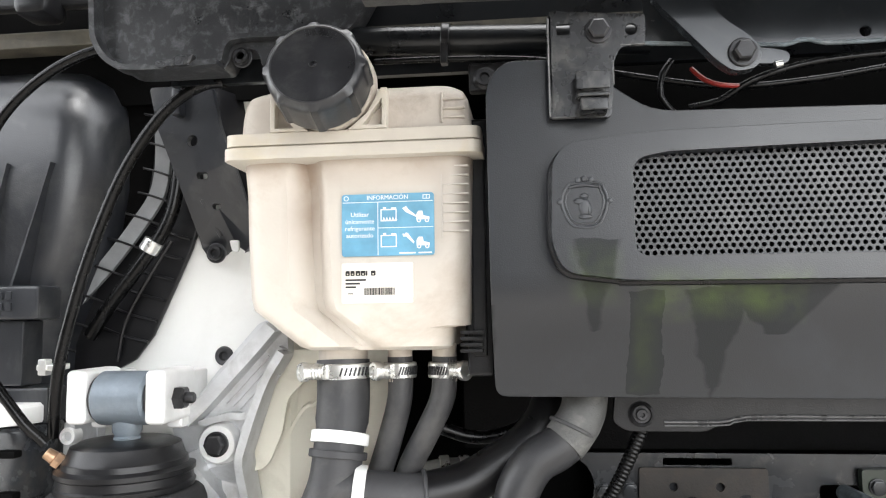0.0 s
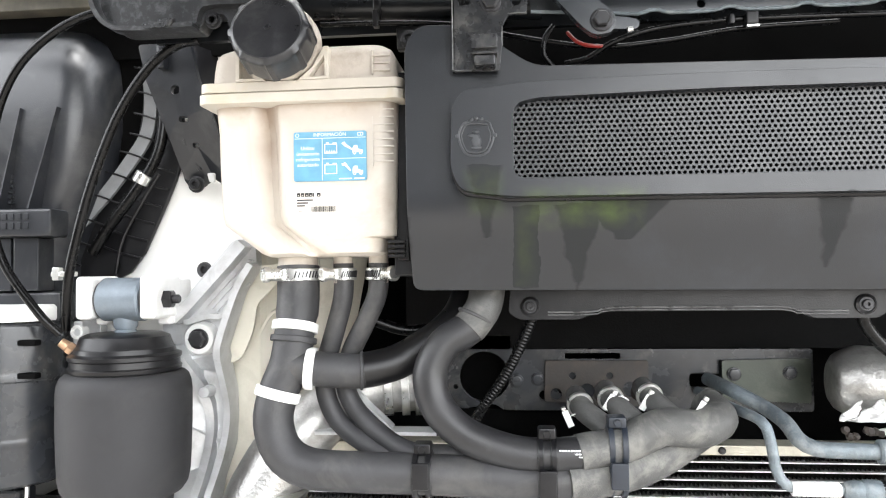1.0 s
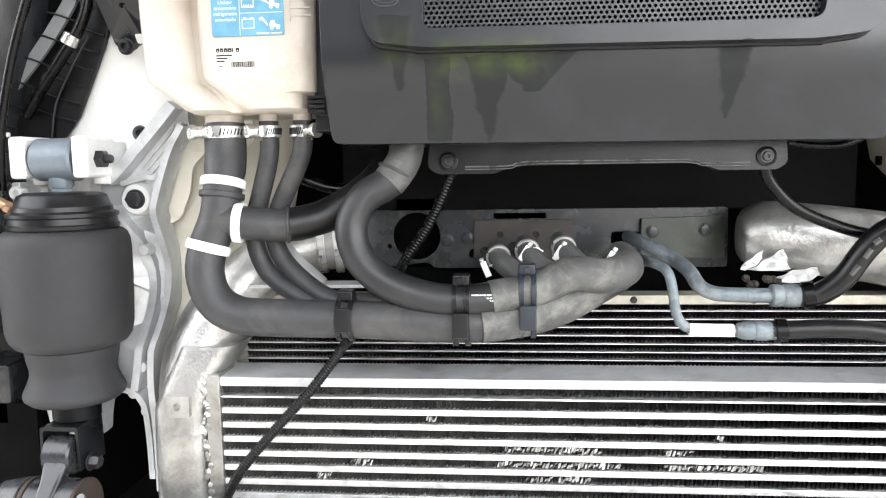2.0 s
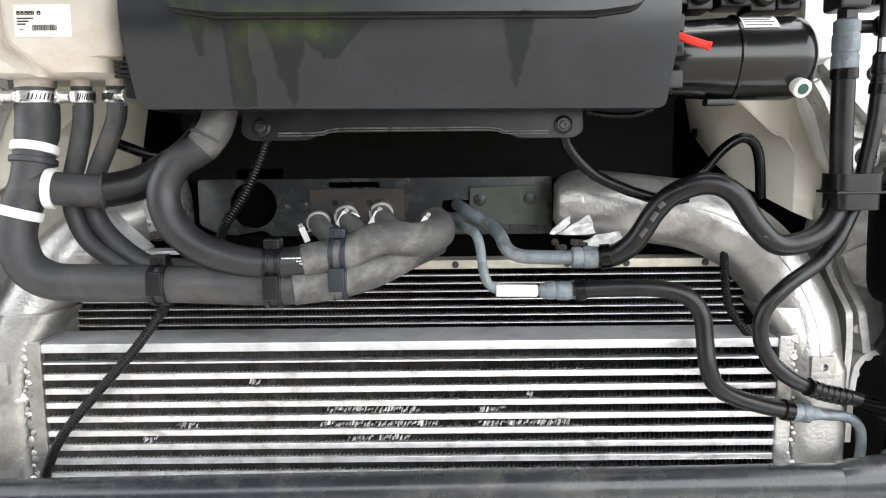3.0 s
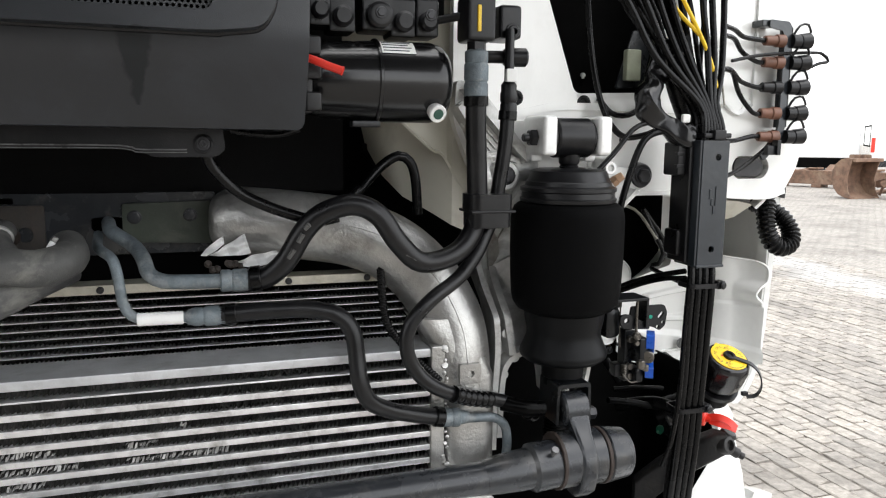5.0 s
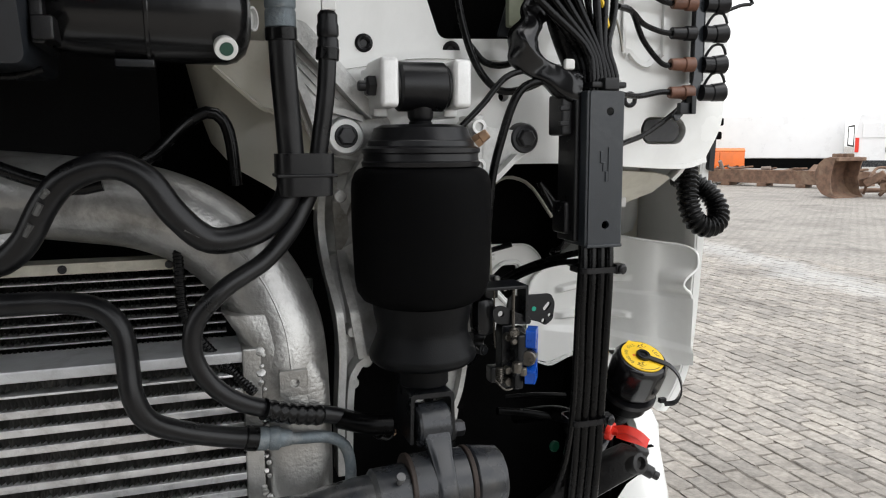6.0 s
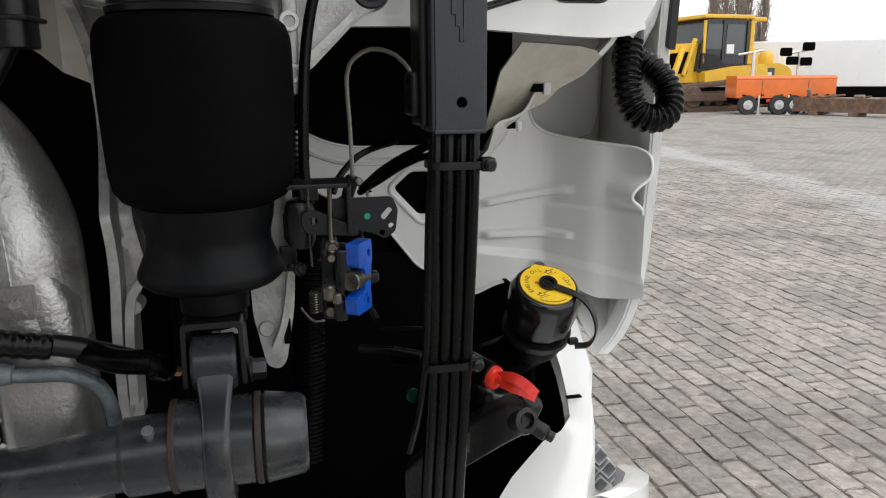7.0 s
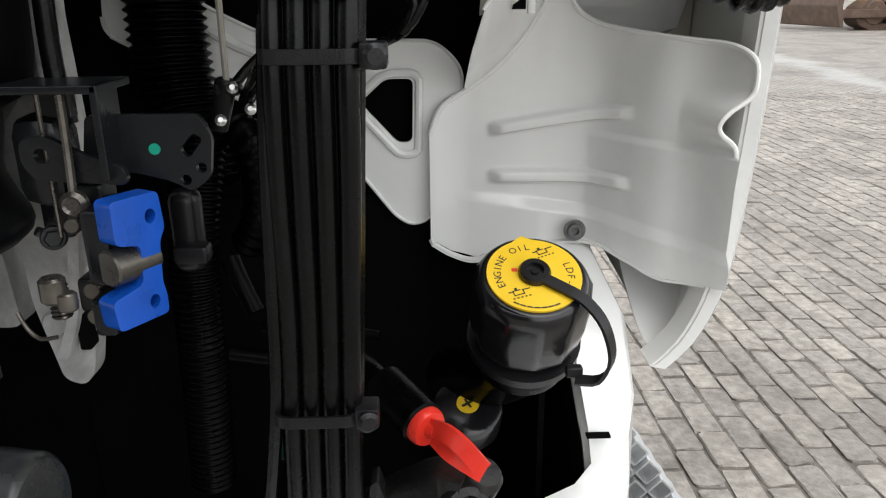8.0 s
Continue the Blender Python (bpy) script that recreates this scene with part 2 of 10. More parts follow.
M_FINDARK = mat("black_cooler_fins", (0.045, 0.043, 0.041), 0.55, 0.2, spec=0.35, var=0.5, scale=60, bump=0.1, dirt=(0.12, 0.112, 0.1), dirt_amt=0.5, dirt_scale=30)
M_STEEL = mat("zinc_steel", (0.66, 0.66, 0.64), 0.3, 0.9, var=0.15, scale=60, bump=0.1)
M_DKSTEEL = mat("dark_painted_steel", (0.0065, 0.0075, 0.009), 0.3, 0.1, spec=0.4, var=0.3, scale=20, bump=0.06, grain=500, dirt=(0.05, 0.046, 0.04), dirt_amt=0.14, dirt_scale=15)
M_GREYSTEEL = mat("grey_painted_steel", (0.022, 0.0242, 0.028), 0.27, 0.1, spec=0.5, var=0.2, scale=18, bump=0.05, grain=500, dirt=(0.16, 0.15, 0.13), dirt_amt=0.3, dirt_scale=14)
M_BOLT = mat("black_bolt_steel", (0.035, 0.035, 0.037), 0.35, 0.6, var=0.3, scale=60, bump=0.1)
M_TUBE = mat("oxidised_tube", (0.13, 0.155, 0.17), 0.55, 0.3, var=0.35, scale=45, bump=0.4, grain=420, dirt=(0.33, 0.34, 0.33), dirt_amt=0.5, dirt_scale=34)
M_BUSH = mat("blue_grey_bushing", (0.16, 0.19, 0.22), 0.5, 0.3, var=0.2, scale=25, bump=0.15, dirt=(0.3, 0.3, 0.28), dirt_amt=0.3, dirt_scale=25)
M_TAPE = mat("white_band", (0.78, 0.78, 0.76), 0.4, var=0.06, scale=40, bump=0.05)
M_BLUE = mat("blue_plastic", (0.0045, 0.0713, 0.4125), 0.3, var=0.15, scale=40, bump=0.06)
M_BLUESTRAP = mat("blue_black_strap", (0.01, 0.014, 0.022), 0.45, var=0.2, scale=40, bump=0.06)
M_RED = mat("red_plastic", (0.72, 0.035, 0.02), 0.32, var=0.1, scale=40, bump=0.05)
M_YELLOW = mat("yellow_label", (0.85, 0.55, 0.02), 0.35, var=0.05, scale=30, bump=0.03)
M_STICKER = mat("blue_sticker", (0.14, 0.35, 0.5), 0.35, var=0.2, scale=26, bump=0.1, grain=90, coat=0.5)
M_PRINT = mat("white_print", (0.8, 0.82, 0.82), 0.35, var=0.05, bump=0.0)
M_INK = mat("black_print", (0.02, 0.02, 0.02), 0.4, var=0.1, bump=0.0)
M_PAPER = mat("cream_paper_label", (0.82, 0.77, 0.68), 0.3, var=0.06, scale=30, bump=0.05, coat=0.4)
M_BRASS = mat("brass", (0.42, 0.27, 0.17), 0.4, 0.7, var=0.15, scale=50, bump=0.1)
M_OLDRUST = mat("dark_brown_rust", (0.036, 0.025, 0.02), 0.65, 0.2, var=0.35, scale=30, bump=0.3, grain=150)
M_DARKRED = mat("dark_red_insulation", (0.2, 0.012, 0.008), 0.4, bump=0.03)
M_RUST = mat("rusty_steel", (0.15, 0.088, 0.058), 0.75, 0.1, var=0.45, scale=7, bump=0.4, grain=40, dirt=(0.27, 0.19, 0.13), dirt_amt=0.7, dirt_scale=2.2)
M_BROWN = mat("brown_connector", (0.14, 0.06, 0.035), 0.5, var=0.3, scale=40, bump=0.1)
M_TRANS = mat("clear_tube", (0.3, 0.285, 0.24), 0.3, var=0.1, bump=0.0)

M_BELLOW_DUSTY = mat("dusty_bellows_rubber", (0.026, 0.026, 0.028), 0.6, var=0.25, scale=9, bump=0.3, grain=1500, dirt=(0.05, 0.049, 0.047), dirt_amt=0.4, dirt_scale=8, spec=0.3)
M_CRUSH = mat("crushed_fin_metal", (0.4, 0.4, 0.39), 0.45, 0.6, var=0.4, scale=60, bump=0.3)
M_ALU_GRIMY = mat("grimy_cast_aluminium", (0.54, 0.54, 0.525), 0.42, 0.45, var=0.3, scale=24, bump=0.3, grain=240, dirt=(0.12, 0.11, 0.095), dirt_amt=0.55, dirt_scale=13)
# Black plastic with the lower bay's shade put into its colour.
M_BAYSHADE = mat("shaded_bay_black", (0.001, 0.001, 0.0011), 0.3, spec=0.07, var=0.2, scale=40, bump=0.05)
M_SCUFF = mat("scuffed_black_steel", (0.02, 0.021, 0.023), 0.27, 0.2, spec=0.6, var=0.3, scale=30, bump=0.05, grain=500, dirt=(0.19, 0.185, 0.17), dirt_amt=0.4, dirt_scale=34)
M_RAIL = mat("grey_painted_rail", (0.026, 0.03, 0.035), 0.24, 0.2, spec=0.6, var=0.2, scale=12, bump=0.025, grain=600, dirt=(0.09, 0.088, 0.08), dirt_amt=0.35, dirt_scale=9)
M_MESH = mat("grey_grille_plastic", (0.04, 0.043, 0.048), 0.38, spec=0.5, var=0.2, scale=16, bump=0.1, dirt=(0.13, 0.13, 0.13), dirt_amt=0.35, dirt_scale=20)
M_CAP = mat("worn_cap_plastic", (0.016, 0.0165, 0.019), 0.34, spec=0.5, var=0.25, scale=40, bump=0.08, grain=600, dirt=(0.08, 0.08, 0.078), dirt_amt=0.35, dirt_scale=22)
M_SPOT = mat("water_spotted_plastic", (0.02, 0.021, 0.023), 0.32, spec=0.5, var=0.35, scale=24, bump=0.15, grain=500, dirt=(0.14, 0.145, 0.152), dirt_amt=0.45, dirt_scale=80)
M_SILL = mat("dark_cream_sill", (0.085, 0.078, 0.06), 0.6, var=0.4, scale=22, bump=0.2, dirt=(0.05, 0.045, 0.04), dirt_amt=0.8, dirt_scale=20)

# ---- ground ----
def paving_material(name, joints):
    ma = mat(name, (0.34, 0.318, 0.288), 0.8, var=0.32, scale=34, bump=0.8, grain=75, dirt=(0.165, 0.15, 0.13), dirt_amt=0.6, dirt_scale=9, dist=0.006)
    nt = ma.node_tree
    nd, ln = nt.nodes, nt.links
    p = nd["Principled BSDF"]
    base = p.inputs["Base Color"].links[0].from_socket
    place = nd.new("ShaderNodeNewGeometry")
    for n in [n for n in nd if n.bl_idname == "ShaderNodeTexNoise"]:
        ln.new(place.outputs["Position"], n.inputs["Vector"])
    damp = nd.new("ShaderNodeTexNoise")
    damp.inputs["Scale"].default_value = 1.1
    damp.inputs["Detail"].default_value = 8
    damp.inputs["Roughness"].default_value = 0.66
    damp.inputs["Distortion"].default_value = 0.6
    ln.new(place.outputs["Position"], damp.inputs["Vector"])
    wet = nd.new("ShaderNodeMapRange")
    wet.inputs[1].default_value, wet.inputs[2].default_value = 0.46, 0.66
    wet.inputs[4].default_value = 0.55
    ln.new(damp.outputs["Fac"], wet.inputs[0])
    soak = nd.new("ShaderNodeMix")
    soak.data_type = "RGBA"
    soak.inputs[7].default_value = (0.13, 0.12, 0.108, 1)
    ln.new(wet.outputs[0], soak.inputs[0])
    ln.new(base, soak.inputs[6])
    base = soak.outputs[2]
    mix = nd.new("ShaderNodeMix")
    mix.data_type = "RGBA"
    mix.blend_type = "MULTIPLY"
    mix.inputs[0].default_value = 1.0
    ln.new(base, mix.inputs[6])
    if joints:
        tc = nd.new("ShaderNodeTexCoord")
        mp = nd.new("ShaderNodeMapping")
        mp.inputs["Rotation"].default_value = (0, 0, radians(90))
        br = nd.new("ShaderNodeTexBrick")
        br.inputs["Scale"].default_value = 1.0
        br.inputs["Brick Width"].default_value = 0.16
        br.inputs["Row Height"].default_value = 0.087
        br.inputs["Mortar Size"].default_value = 0.006
        br.inputs["Color1"].default_value = (0.9, 0.9, 0.9, 1)
        br.inputs["Color2"].default_value = (1.08, 1.07, 1.05, 1)
        br.inputs["Mortar"].default_value = (0.45, 0.43, 0.4, 1)
        ln.new(tc.outputs["Object"], mp.inputs[0])
        ln.new(mp.outputs[0], br.inputs["Vector"])
        ln.new(br.outputs["Color"], mix.inputs[7])
    else:
        oi = nd.new("ShaderNodeObjectInfo")
        geo = nd.new("ShaderNodeNewGeometry")
        add = nd.new("ShaderNodeMath")
        add.operation = "ADD"
        ln.new(oi.outputs["Random"], add.inputs[0])
        ln.new(geo.outputs["Random Per Island"], add.inputs[1])
        fr = nd.new("ShaderNodeMath")
        fr.operation = "FRACT"
        ln.new(add.outputs[0], fr.inputs[0])
        cr = nd.new("ShaderNodeValToRGB")
        cr.color_ramp.elements[0].color = (0.85, 0.84, 0.83, 1)
        cr.color_ramp.elements[1].color = (1.15, 1.125, 1.09, 1)
        ln.new(fr.outputs[0], cr.inputs[0])
        ln.new(cr.outputs[0], mix.inputs[7])
    # a broad pale washed-out streak with ragged edges
    where = nd.new("ShaderNodeNewGeometry")
    sep = nd.new("ShaderNodeSeparateXYZ")
    ln.new(where.outputs["Position"], sep.inputs[0])
    rag = nd.new("ShaderNodeTexNoise")
    rag.inputs["Scale"].default_value = 0.9
    rag.inputs["Detail"].default_value = 7
    rag.inputs["Roughness"].default_value = 0.7
    ln.new(where.outputs["Position"], rag.inputs["Vector"])

    def op(kind, a, b):
        n = nd.new("ShaderNodeMath")
        n.operation = kind
        for i, v in enumerate((a, b)):
            if isinstance(v, (int, float)):
                n.inputs[i].default_value = v
            else:
                ln.new(v, n.inputs[i])
        return n.outputs[0]

    off = op("ABSOLUTE", op("ADD", op("SUBTRACT", op("SUBTRACT", sep.outputs["X"], 5.85), op("MULTIPLY", sep.outputs["Y"], 0.155)), op("MULTIPLY", op("SUBTRACT", rag.outputs["Fac"], 0.5), 1.5)), 0.0)
    band = nd.new("ShaderNodeMapRange")
    band.inputs[1].default_value, band.inputs[2].default_value = 0.42, 0.06
    band.inputs[3].default_value, band.inputs[4].default_value = 0.0, 0.5
    ln.new(off, band.inputs[0])
    pale = nd.new("ShaderNodeMix")
    pale.data_type = "RGBA"
    ln.new(band.outputs[0], pale.inputs[0])
    ln.new(mix.outputs[2], pale.inputs[6])
    pale.inputs[7].default_value = (0.5, 0.5, 0.49, 1)
    ln.new(pale.outputs[2], p.inputs["Base Color"])
    return ma


M_PAVE = paving_material("worn_paving_block", False)
M_PAVEFAR = paving_material("far_paving", True)
M_JOINT = mat("dark_joint_sand", (0.155, 0.138, 0.12), 0.9, var=0.3, scale=20, bump=0.4, grain=200)
bm = bm_new()
bmesh.ops.create_grid(bm, x_segments=2, y_segments=2, size=400)
ground = solo("ground", bm, M_PAVEFAR, "wide yard paved with worn grey concrete blocks", "ground", kind="structure")

# ---- coolant expansion tank ----
def tank_loop(z, xl, xr, yf, groove, yb=0.84, r=0.022):
    """One level cut of the tank: rounded front corners, and the upright fold that parts the front."""
    pts = [(xl, yb), (xl, yf + r + 0.006)]
    pts += [(xl + r * (1 - math.cos(a)), yf + 0.006 + r * (1 - math.sin(a))) for a in (0.5, 1.05, 1.57)]
    w = xr - xl
    gx = xl + 0.07
    pts += [(gx - 0.022, yf + 0.005), (gx - 0.012, yf + 0.005 + groove * 0.35), (gx - 0.003, yf + 0.003 + groove), (gx + 0.006, yf + 0.002 + groove * 0.9),
            (gx + 0.014, yf + groove * 0.35), (gx + 0.022, yf + 0.001), (gx + 0.04, yf)]
    pts += [(xr - r * 1.6, yf)]
    pts += [(xr - r * (1 - math.sin(a)), yf + r * (1 - math.cos(a))) for a in (0.0, 0.5, 1.05, 1.57)]
    pts += [(xr, yb)]
    return [(x, y, z) for x, y in pts]


def tank_material():
    """Cream plastic with a brown run down the upright fold and a tide mark under the seam."""
    ma = mat("stained_tank_plastic", (0.55, 0.505, 0.445), 0.45, var=0.08, scale=8, bump=0.08, grain=300, dirt=(0.36, 0.28, 0.2), dirt_amt=0.5, dirt_scale=9)
    nt = ma.node_tree
    nd, ln = nt.nodes, nt.links
    p = nd["Principled BSDF"]
    base = p.inputs["Base Color"].links[0].from_socket
    tc = nd.new("ShaderNodeTexCoord")
    sep = nd.new("ShaderNodeSeparateXYZ")
    ln.new(tc.outputs["Object"], sep.inputs[0])
    nz = nd.new("ShaderNodeTexNoise")
    nz.inputs["Scale"].default_value = 28
    nz.inputs["Detail"].default_value = 6
    ln.new(tc.outputs["Object"], nz.inputs["Vector"])

    def op(kind, a, b):
        n = nd.new("ShaderNodeMath")
        n.operation = kind
        for i, v in enumerate((a, b)):
            if isinstance(v, (int, float)):
                n.inputs[i].default_value = v
            else:
                ln.new(v, n.inputs[i])
        return n.outputs[0]

    across = op("SUBTRACT", 1.0, op("DIVIDE", op("ABSOLUTE", op("ADD", sep.outputs["X"], 0.05), 0.0), 0.026))
    down = op("DIVIDE", op("SUBTRACT", sep.outputs["Z"], 0.075), 0.11)
    run = op("MULTIPLY", op("MULTIPLY", op("MAXIMUM", across, 0.0), op("MINIMUM", op("MAXIMUM", down, 0.0), 1.0)), op("MULTIPLY", nz.outputs["Fac"], 1.7))
    tide = op("MULTIPLY", op("MAXIMUM", op("SUBTRACT", 1.0, op("DIVIDE", op("SUBTRACT", 0.19, sep.outputs["Z"]), 0.03)), 0.0), op("MULTIPLY", nz.outputs["Fac"], 0.9))
    both = op("MINIMUM", op("MAXIMUM", run, tide), 0.85)
    m1 = nd.new("ShaderNodeMix")
    m1.data_type = "RGBA"
    ln.new(both, m1.inputs[0])
    ln.new(base, m1.inputs[6])
    m1.inputs[7].default_value = (0.25, 0.17, 0.115, 1)
    ln.new(m1.outputs[2], p.inputs["Base Color"])
    return ma


tank = thing("expansion_tank", (-0.08, 0.75, 1.427), "cream translucent plastic coolant expansion tank, stained brown", "coolant tank")
bm = bm_new()
rows = [(1.4265, -0.128, 0.002, 0.72, 0.0), (1.427, -0.136, 0.008, 0.69, 0.004), (1.431, -0.143, 0.014, 0.681, 0.012), (1.449, -0.166, 0.017, 0.678, 0.02),
        (1.451, -0.168, 0.034, 0.678, 0.02), (1.468, -0.19, 0.035, 0.677, 0.024), (1.48, -0.193, 0.035, 0.676, 0.024), (1.54, -0.196, 0.037, 0.675, 0.024),
        (1.585, -0.197, 0.038, 0.674, 0.024), (1.602, -0.198, 0.0385, 0.672, 0.02), (1.62, -0.199, 0.039, 0.67, 0.014)]
loft(bm, [tank_loop(z, xl, xr, yf, g) for z, xl, xr, yf, g in rows])
body = part("tank_body", bm, tank_material(), tank)
# level marks on the sight strip
for i in range(8):
    bm = bm_new()
    z = 1.607 - i * 0.0092
    box(bm, 0.009, 0.0355, 0.6728, 0.678, z - 0.0006, z + 0.0006)
    part("level_mark", bm, M_TANK, body)
bm = bm_new()
box(bm, 0.0085, 0.0097, 0.6724, 0.678, 1.536, 1.609)
part("scale_line", bm, M_TANK, body)

bm = bm_new()
for z0, z1, g in ((1.6165, 1.6285, 0.0), (1.6305, 1.6425, 0.0015)):
    plate(bm, rounded([(-0.209 + g, 0.655 + g), (0.0505 - g, 0.655 + g), (0.0505 - g, 0.85), (-0.209 + g, 0.85)], 0.014), (), 0, z1 - z0, 0.002,
          Matrix(((1, 0, 0, 0), (0, 0, 1, 0), (0, 1, 0, z0), (0, 0, 0, 1))))
box(bm, -0.2, 0.042, 0.66, 0.84, 1.628, 1.631)
part("flange", bm, M_FLANGE, tank, "pale yellow welded flange seam")

bm = bm_new()
lid_rows = [(1.6425, 0.0), (1.66, 0.001), (1.676, 0.003), (1.684, 0.007), (1.689, 0.014), (1.691, 0.026)]
loops = []
for z, g in lid_rows:
    q = rounded([(-0.197 + g, 0.664 + g), (0.0385 - g, 0.664 + g), (0.0385 - g, 0.84), (-0.197 + g, 0.84)], [0.022, 0.022, 0.01, 0.01], 5)
    loops.append([(x, y, z) for x, y in q])
loft(bm, loops)
lid = part("lid", bm, M_LID, tank, "weathered brownish tank lid")
bm = bm_new()
for i in range(3):
    box(bm, 0.012, 0.034, 0.6615, 0.666, 1.652 + i * 0.009, 1.654 + i * 0.009, 0.0005)
box(bm, 0.0105, 0.0125, 0.6615, 0.666, 1.648, 1.678, 0.0005)
part("moulded_ribs", bm, M_LID, lid)
# filler neck with its webs
CAP_AX = V((0.03, -0.965, 0.25)).normalized()
CAP_AT = V((-0.1005, 0.634, 1.683))
bm = bm_new()
lathe(bm, [(0.0475, -0.02), (0.048, -0.004), (0.047, 0.0), (0.043, 0.001)], (-0.101, 0.652, 1.69), (0, -1, 0), 44)
lathe(bm, [(0.034, -0.03), (0.034, 0.0)], CAP_AT, CAP_AX, 30)
bmesh.ops.bisect_plane(bm, geom=bm.verts[:] + bm.edges[:] + bm.faces[:], plane_co=(0, 0, 1.643), plane_no=(0, 0, -1), clear_outer=True)
part("filler_neck", bm, M_LID, tank)
for xs, sg in ((-0.1565, 1), (-0.0435, -1)):
    bm = bm_new()
    hole = [(xs + sg * 0.003, 1.6465), (xs + sg * 0.0215, 1.6465), (xs + sg * 0.003, 1.672)]
    plate(bm, [(xs - sg * 0.002, 1.643), (xs + sg * 0.036, 1.643), (xs + sg * 0.018, 1.658), (xs + sg * 0.0035, 1.683), (xs - sg * 0.002, 1.683)], [hole], 0.654, 0.672, 0.0008)
    part("web", bm, M_FLANGE, tank)
bm = bm_new()
n_lug = 8
prof = [(0.0455, -0.008), (0.0468, -0.005), (0.0468, 0.024), (0.0455, 0.03), (0.0425, 0.0335), (0.0405, 0.0345), (0.0395, 0.0335), (0.004, 0.0335), (0.0035, 0.0345), (0.002, 0.0345), (0.0015, 0.032)]


def lugged(a, h):
    k = (a * n_lug / (2 * math.pi)) % 1.0
    lug = 1.0 if k < 0.22 else 0.0
    return 1.0 + (0.055 * lug if -0.006 < h < 0.031 else 0.0)


lathe(bm, prof, CAP_AT, CAP_AX, 96, lugged)
cap = part("cap", bm, M_CAP, tank, "black ribbed screw cap")
bm = bm_new()
cm = turned(CAP_AT, CAP_AX)
up_a = math.atan2((cm.to_3x3().inverted() @ V((0, 0, 1))).y, (cm.to_3x3().inverted() @ V((0, 0, 1))).x)
for k, dk in enumerate((-14, -9, 2, 6, 14, 22, 27, 34)):
    a = up_a - radians(dk)
    for u, w, h in (((-0.0018, 0.0009, 0.0034), (0.0018, 0.0009, 0.0034), (0, 0.0022, 0.0008)) if k % 2 == 0 else ((-0.0016, 0.0009, 0.0034), (0.0004, 0.0018, 0.0008))):
        box(bm, u - w, u + w, -h, h, -0.0004, 0.0007, 0, 1, cm @ Matrix.Translation((0.034 * math.cos(a), 0.034 * math.sin(a), 0.0336)) @ Matrix.Rotation(a - 1.57, 4, "Z"))
tagged(part("embossed_marks", bm, M_CAP, cap), kind="stuff")

# information sticker
st = part("sticker_sheet", (lambda b: (plate(b, rect(-0.0905, 0.0015, 1.5195, 1.581, 0.003), (), 0.6718, 0.679, 0), b)[1])(bm_new()), M_STICKER, tank, "blue safety information sticker with white pictograms")
bm = bm_new()
YS = 0.6714
for x0, x1, z0, z1 in ((-0.0895, 0.0005, 1.5725, 1.5731), (-0.0545, -0.0539, 1.5205, 1.5725), (-0.0545, 0.0005, 1.5468, 1.5474)):
    box(bm, x0, x1, YS, YS + 0.001, z0, z1)
for zc in (1.5595, 1.534):
    plate(bm, rect(-0.0515, -0.0355, zc - 0.006, zc + 0.006), [rect(-0.0505, -0.0365, zc - 0.005, zc + 0.005)], YS, YS + 0.001)
    box(bm, -0.049, -0.046, YS, YS + 0.001, zc + 0.006, zc + 0.008)
    box(bm, -0.041, -0.036, YS, YS + 0.001, zc + 0.006, zc + 0.0075)
    plate(bm, [(-0.016, zc - 0.005), (-0.003, zc - 0.005), (-0.003, zc - 0.0025), (-0.009, zc - 0.001), (-0.01, zc + 0.0035), (-0.014, zc + 0.0035), (-0.016, zc)], (), YS, YS + 0.001)
    for xw in (-0.0135, -0.0055):
        plate(bm, circle(xw, zc - 0.0058, 0.0022, 10), [circle(xw, zc - 0.0058, 0.0011, 10)], YS - 0.0002, YS + 0.001)
for i in range(5):
    x = -0.0495 + i * 0.003
    plate(bm, [(x, 1.5545), (x + 0.0026, 1.5545), (x + 0.0013, 1.558)], (), YS, YS + 0.001)
plate(bm, [(-0.03, 1.566), (-0.026, 1.568), (-0.0235, 1.5645), (-0.015, 1.558), (-0.0162, 1.557), (-0.026, 1.562)], (), YS, YS + 0.001)
plate(bm, [(-0.03, 1.541), (-0.0275, 1.5405), (-0.0265, 1.542), (-0.0245, 1.5415), (-0.018, 1.5325), (-0.019, 1.531), (-0.026, 1.538), (-0.029, 1.538)], (), YS, YS + 0.001)
for x0, x1 in ((-0.033, -0.017), (-0.014, -0.001)):
    box(bm, x0, x1, YS, YS + 0.001, 1.5213, 1.5226)
plate(bm, circle(-0.086, 1.577, 0.0025, 12), [circle(-0.086, 1.577, 0.0019, 12)], YS, YS + 0.001)
plate(bm, rect(-0.0095, -0.0025, 1.5748, 1.579), [rect(-0.0088, -0.0062, 1.5754, 1.5784), rect(-0.0056, -0.0032, 1.5754, 1.5784)], YS, YS + 0.001)
part("pictogram_print", bm, M_PRINT, st)
words("heading_words", "INFORMACIÓN", 0.006, facing(-0.0445, YS, 1.577), M_PRINT, st)
for i, line in enumerate(("Utilizar", "únicamente", "refrigerante", "autorizado")):
    words("advice_words", line, 0.0063, facing(-0.0723, YS, 1.5605 - i * 0.0069), M_PRINT, st)
lab = part("paper_label", (lambda b: (plate(b, rect(-0.0915, -0.02, 1.4735, 1.513, 0.002), (), 0.6745, 0.681, 0), b)[1])(bm_new()), M_PAPER, tank, "cream paper parts label with black print")
bm = bm_new()
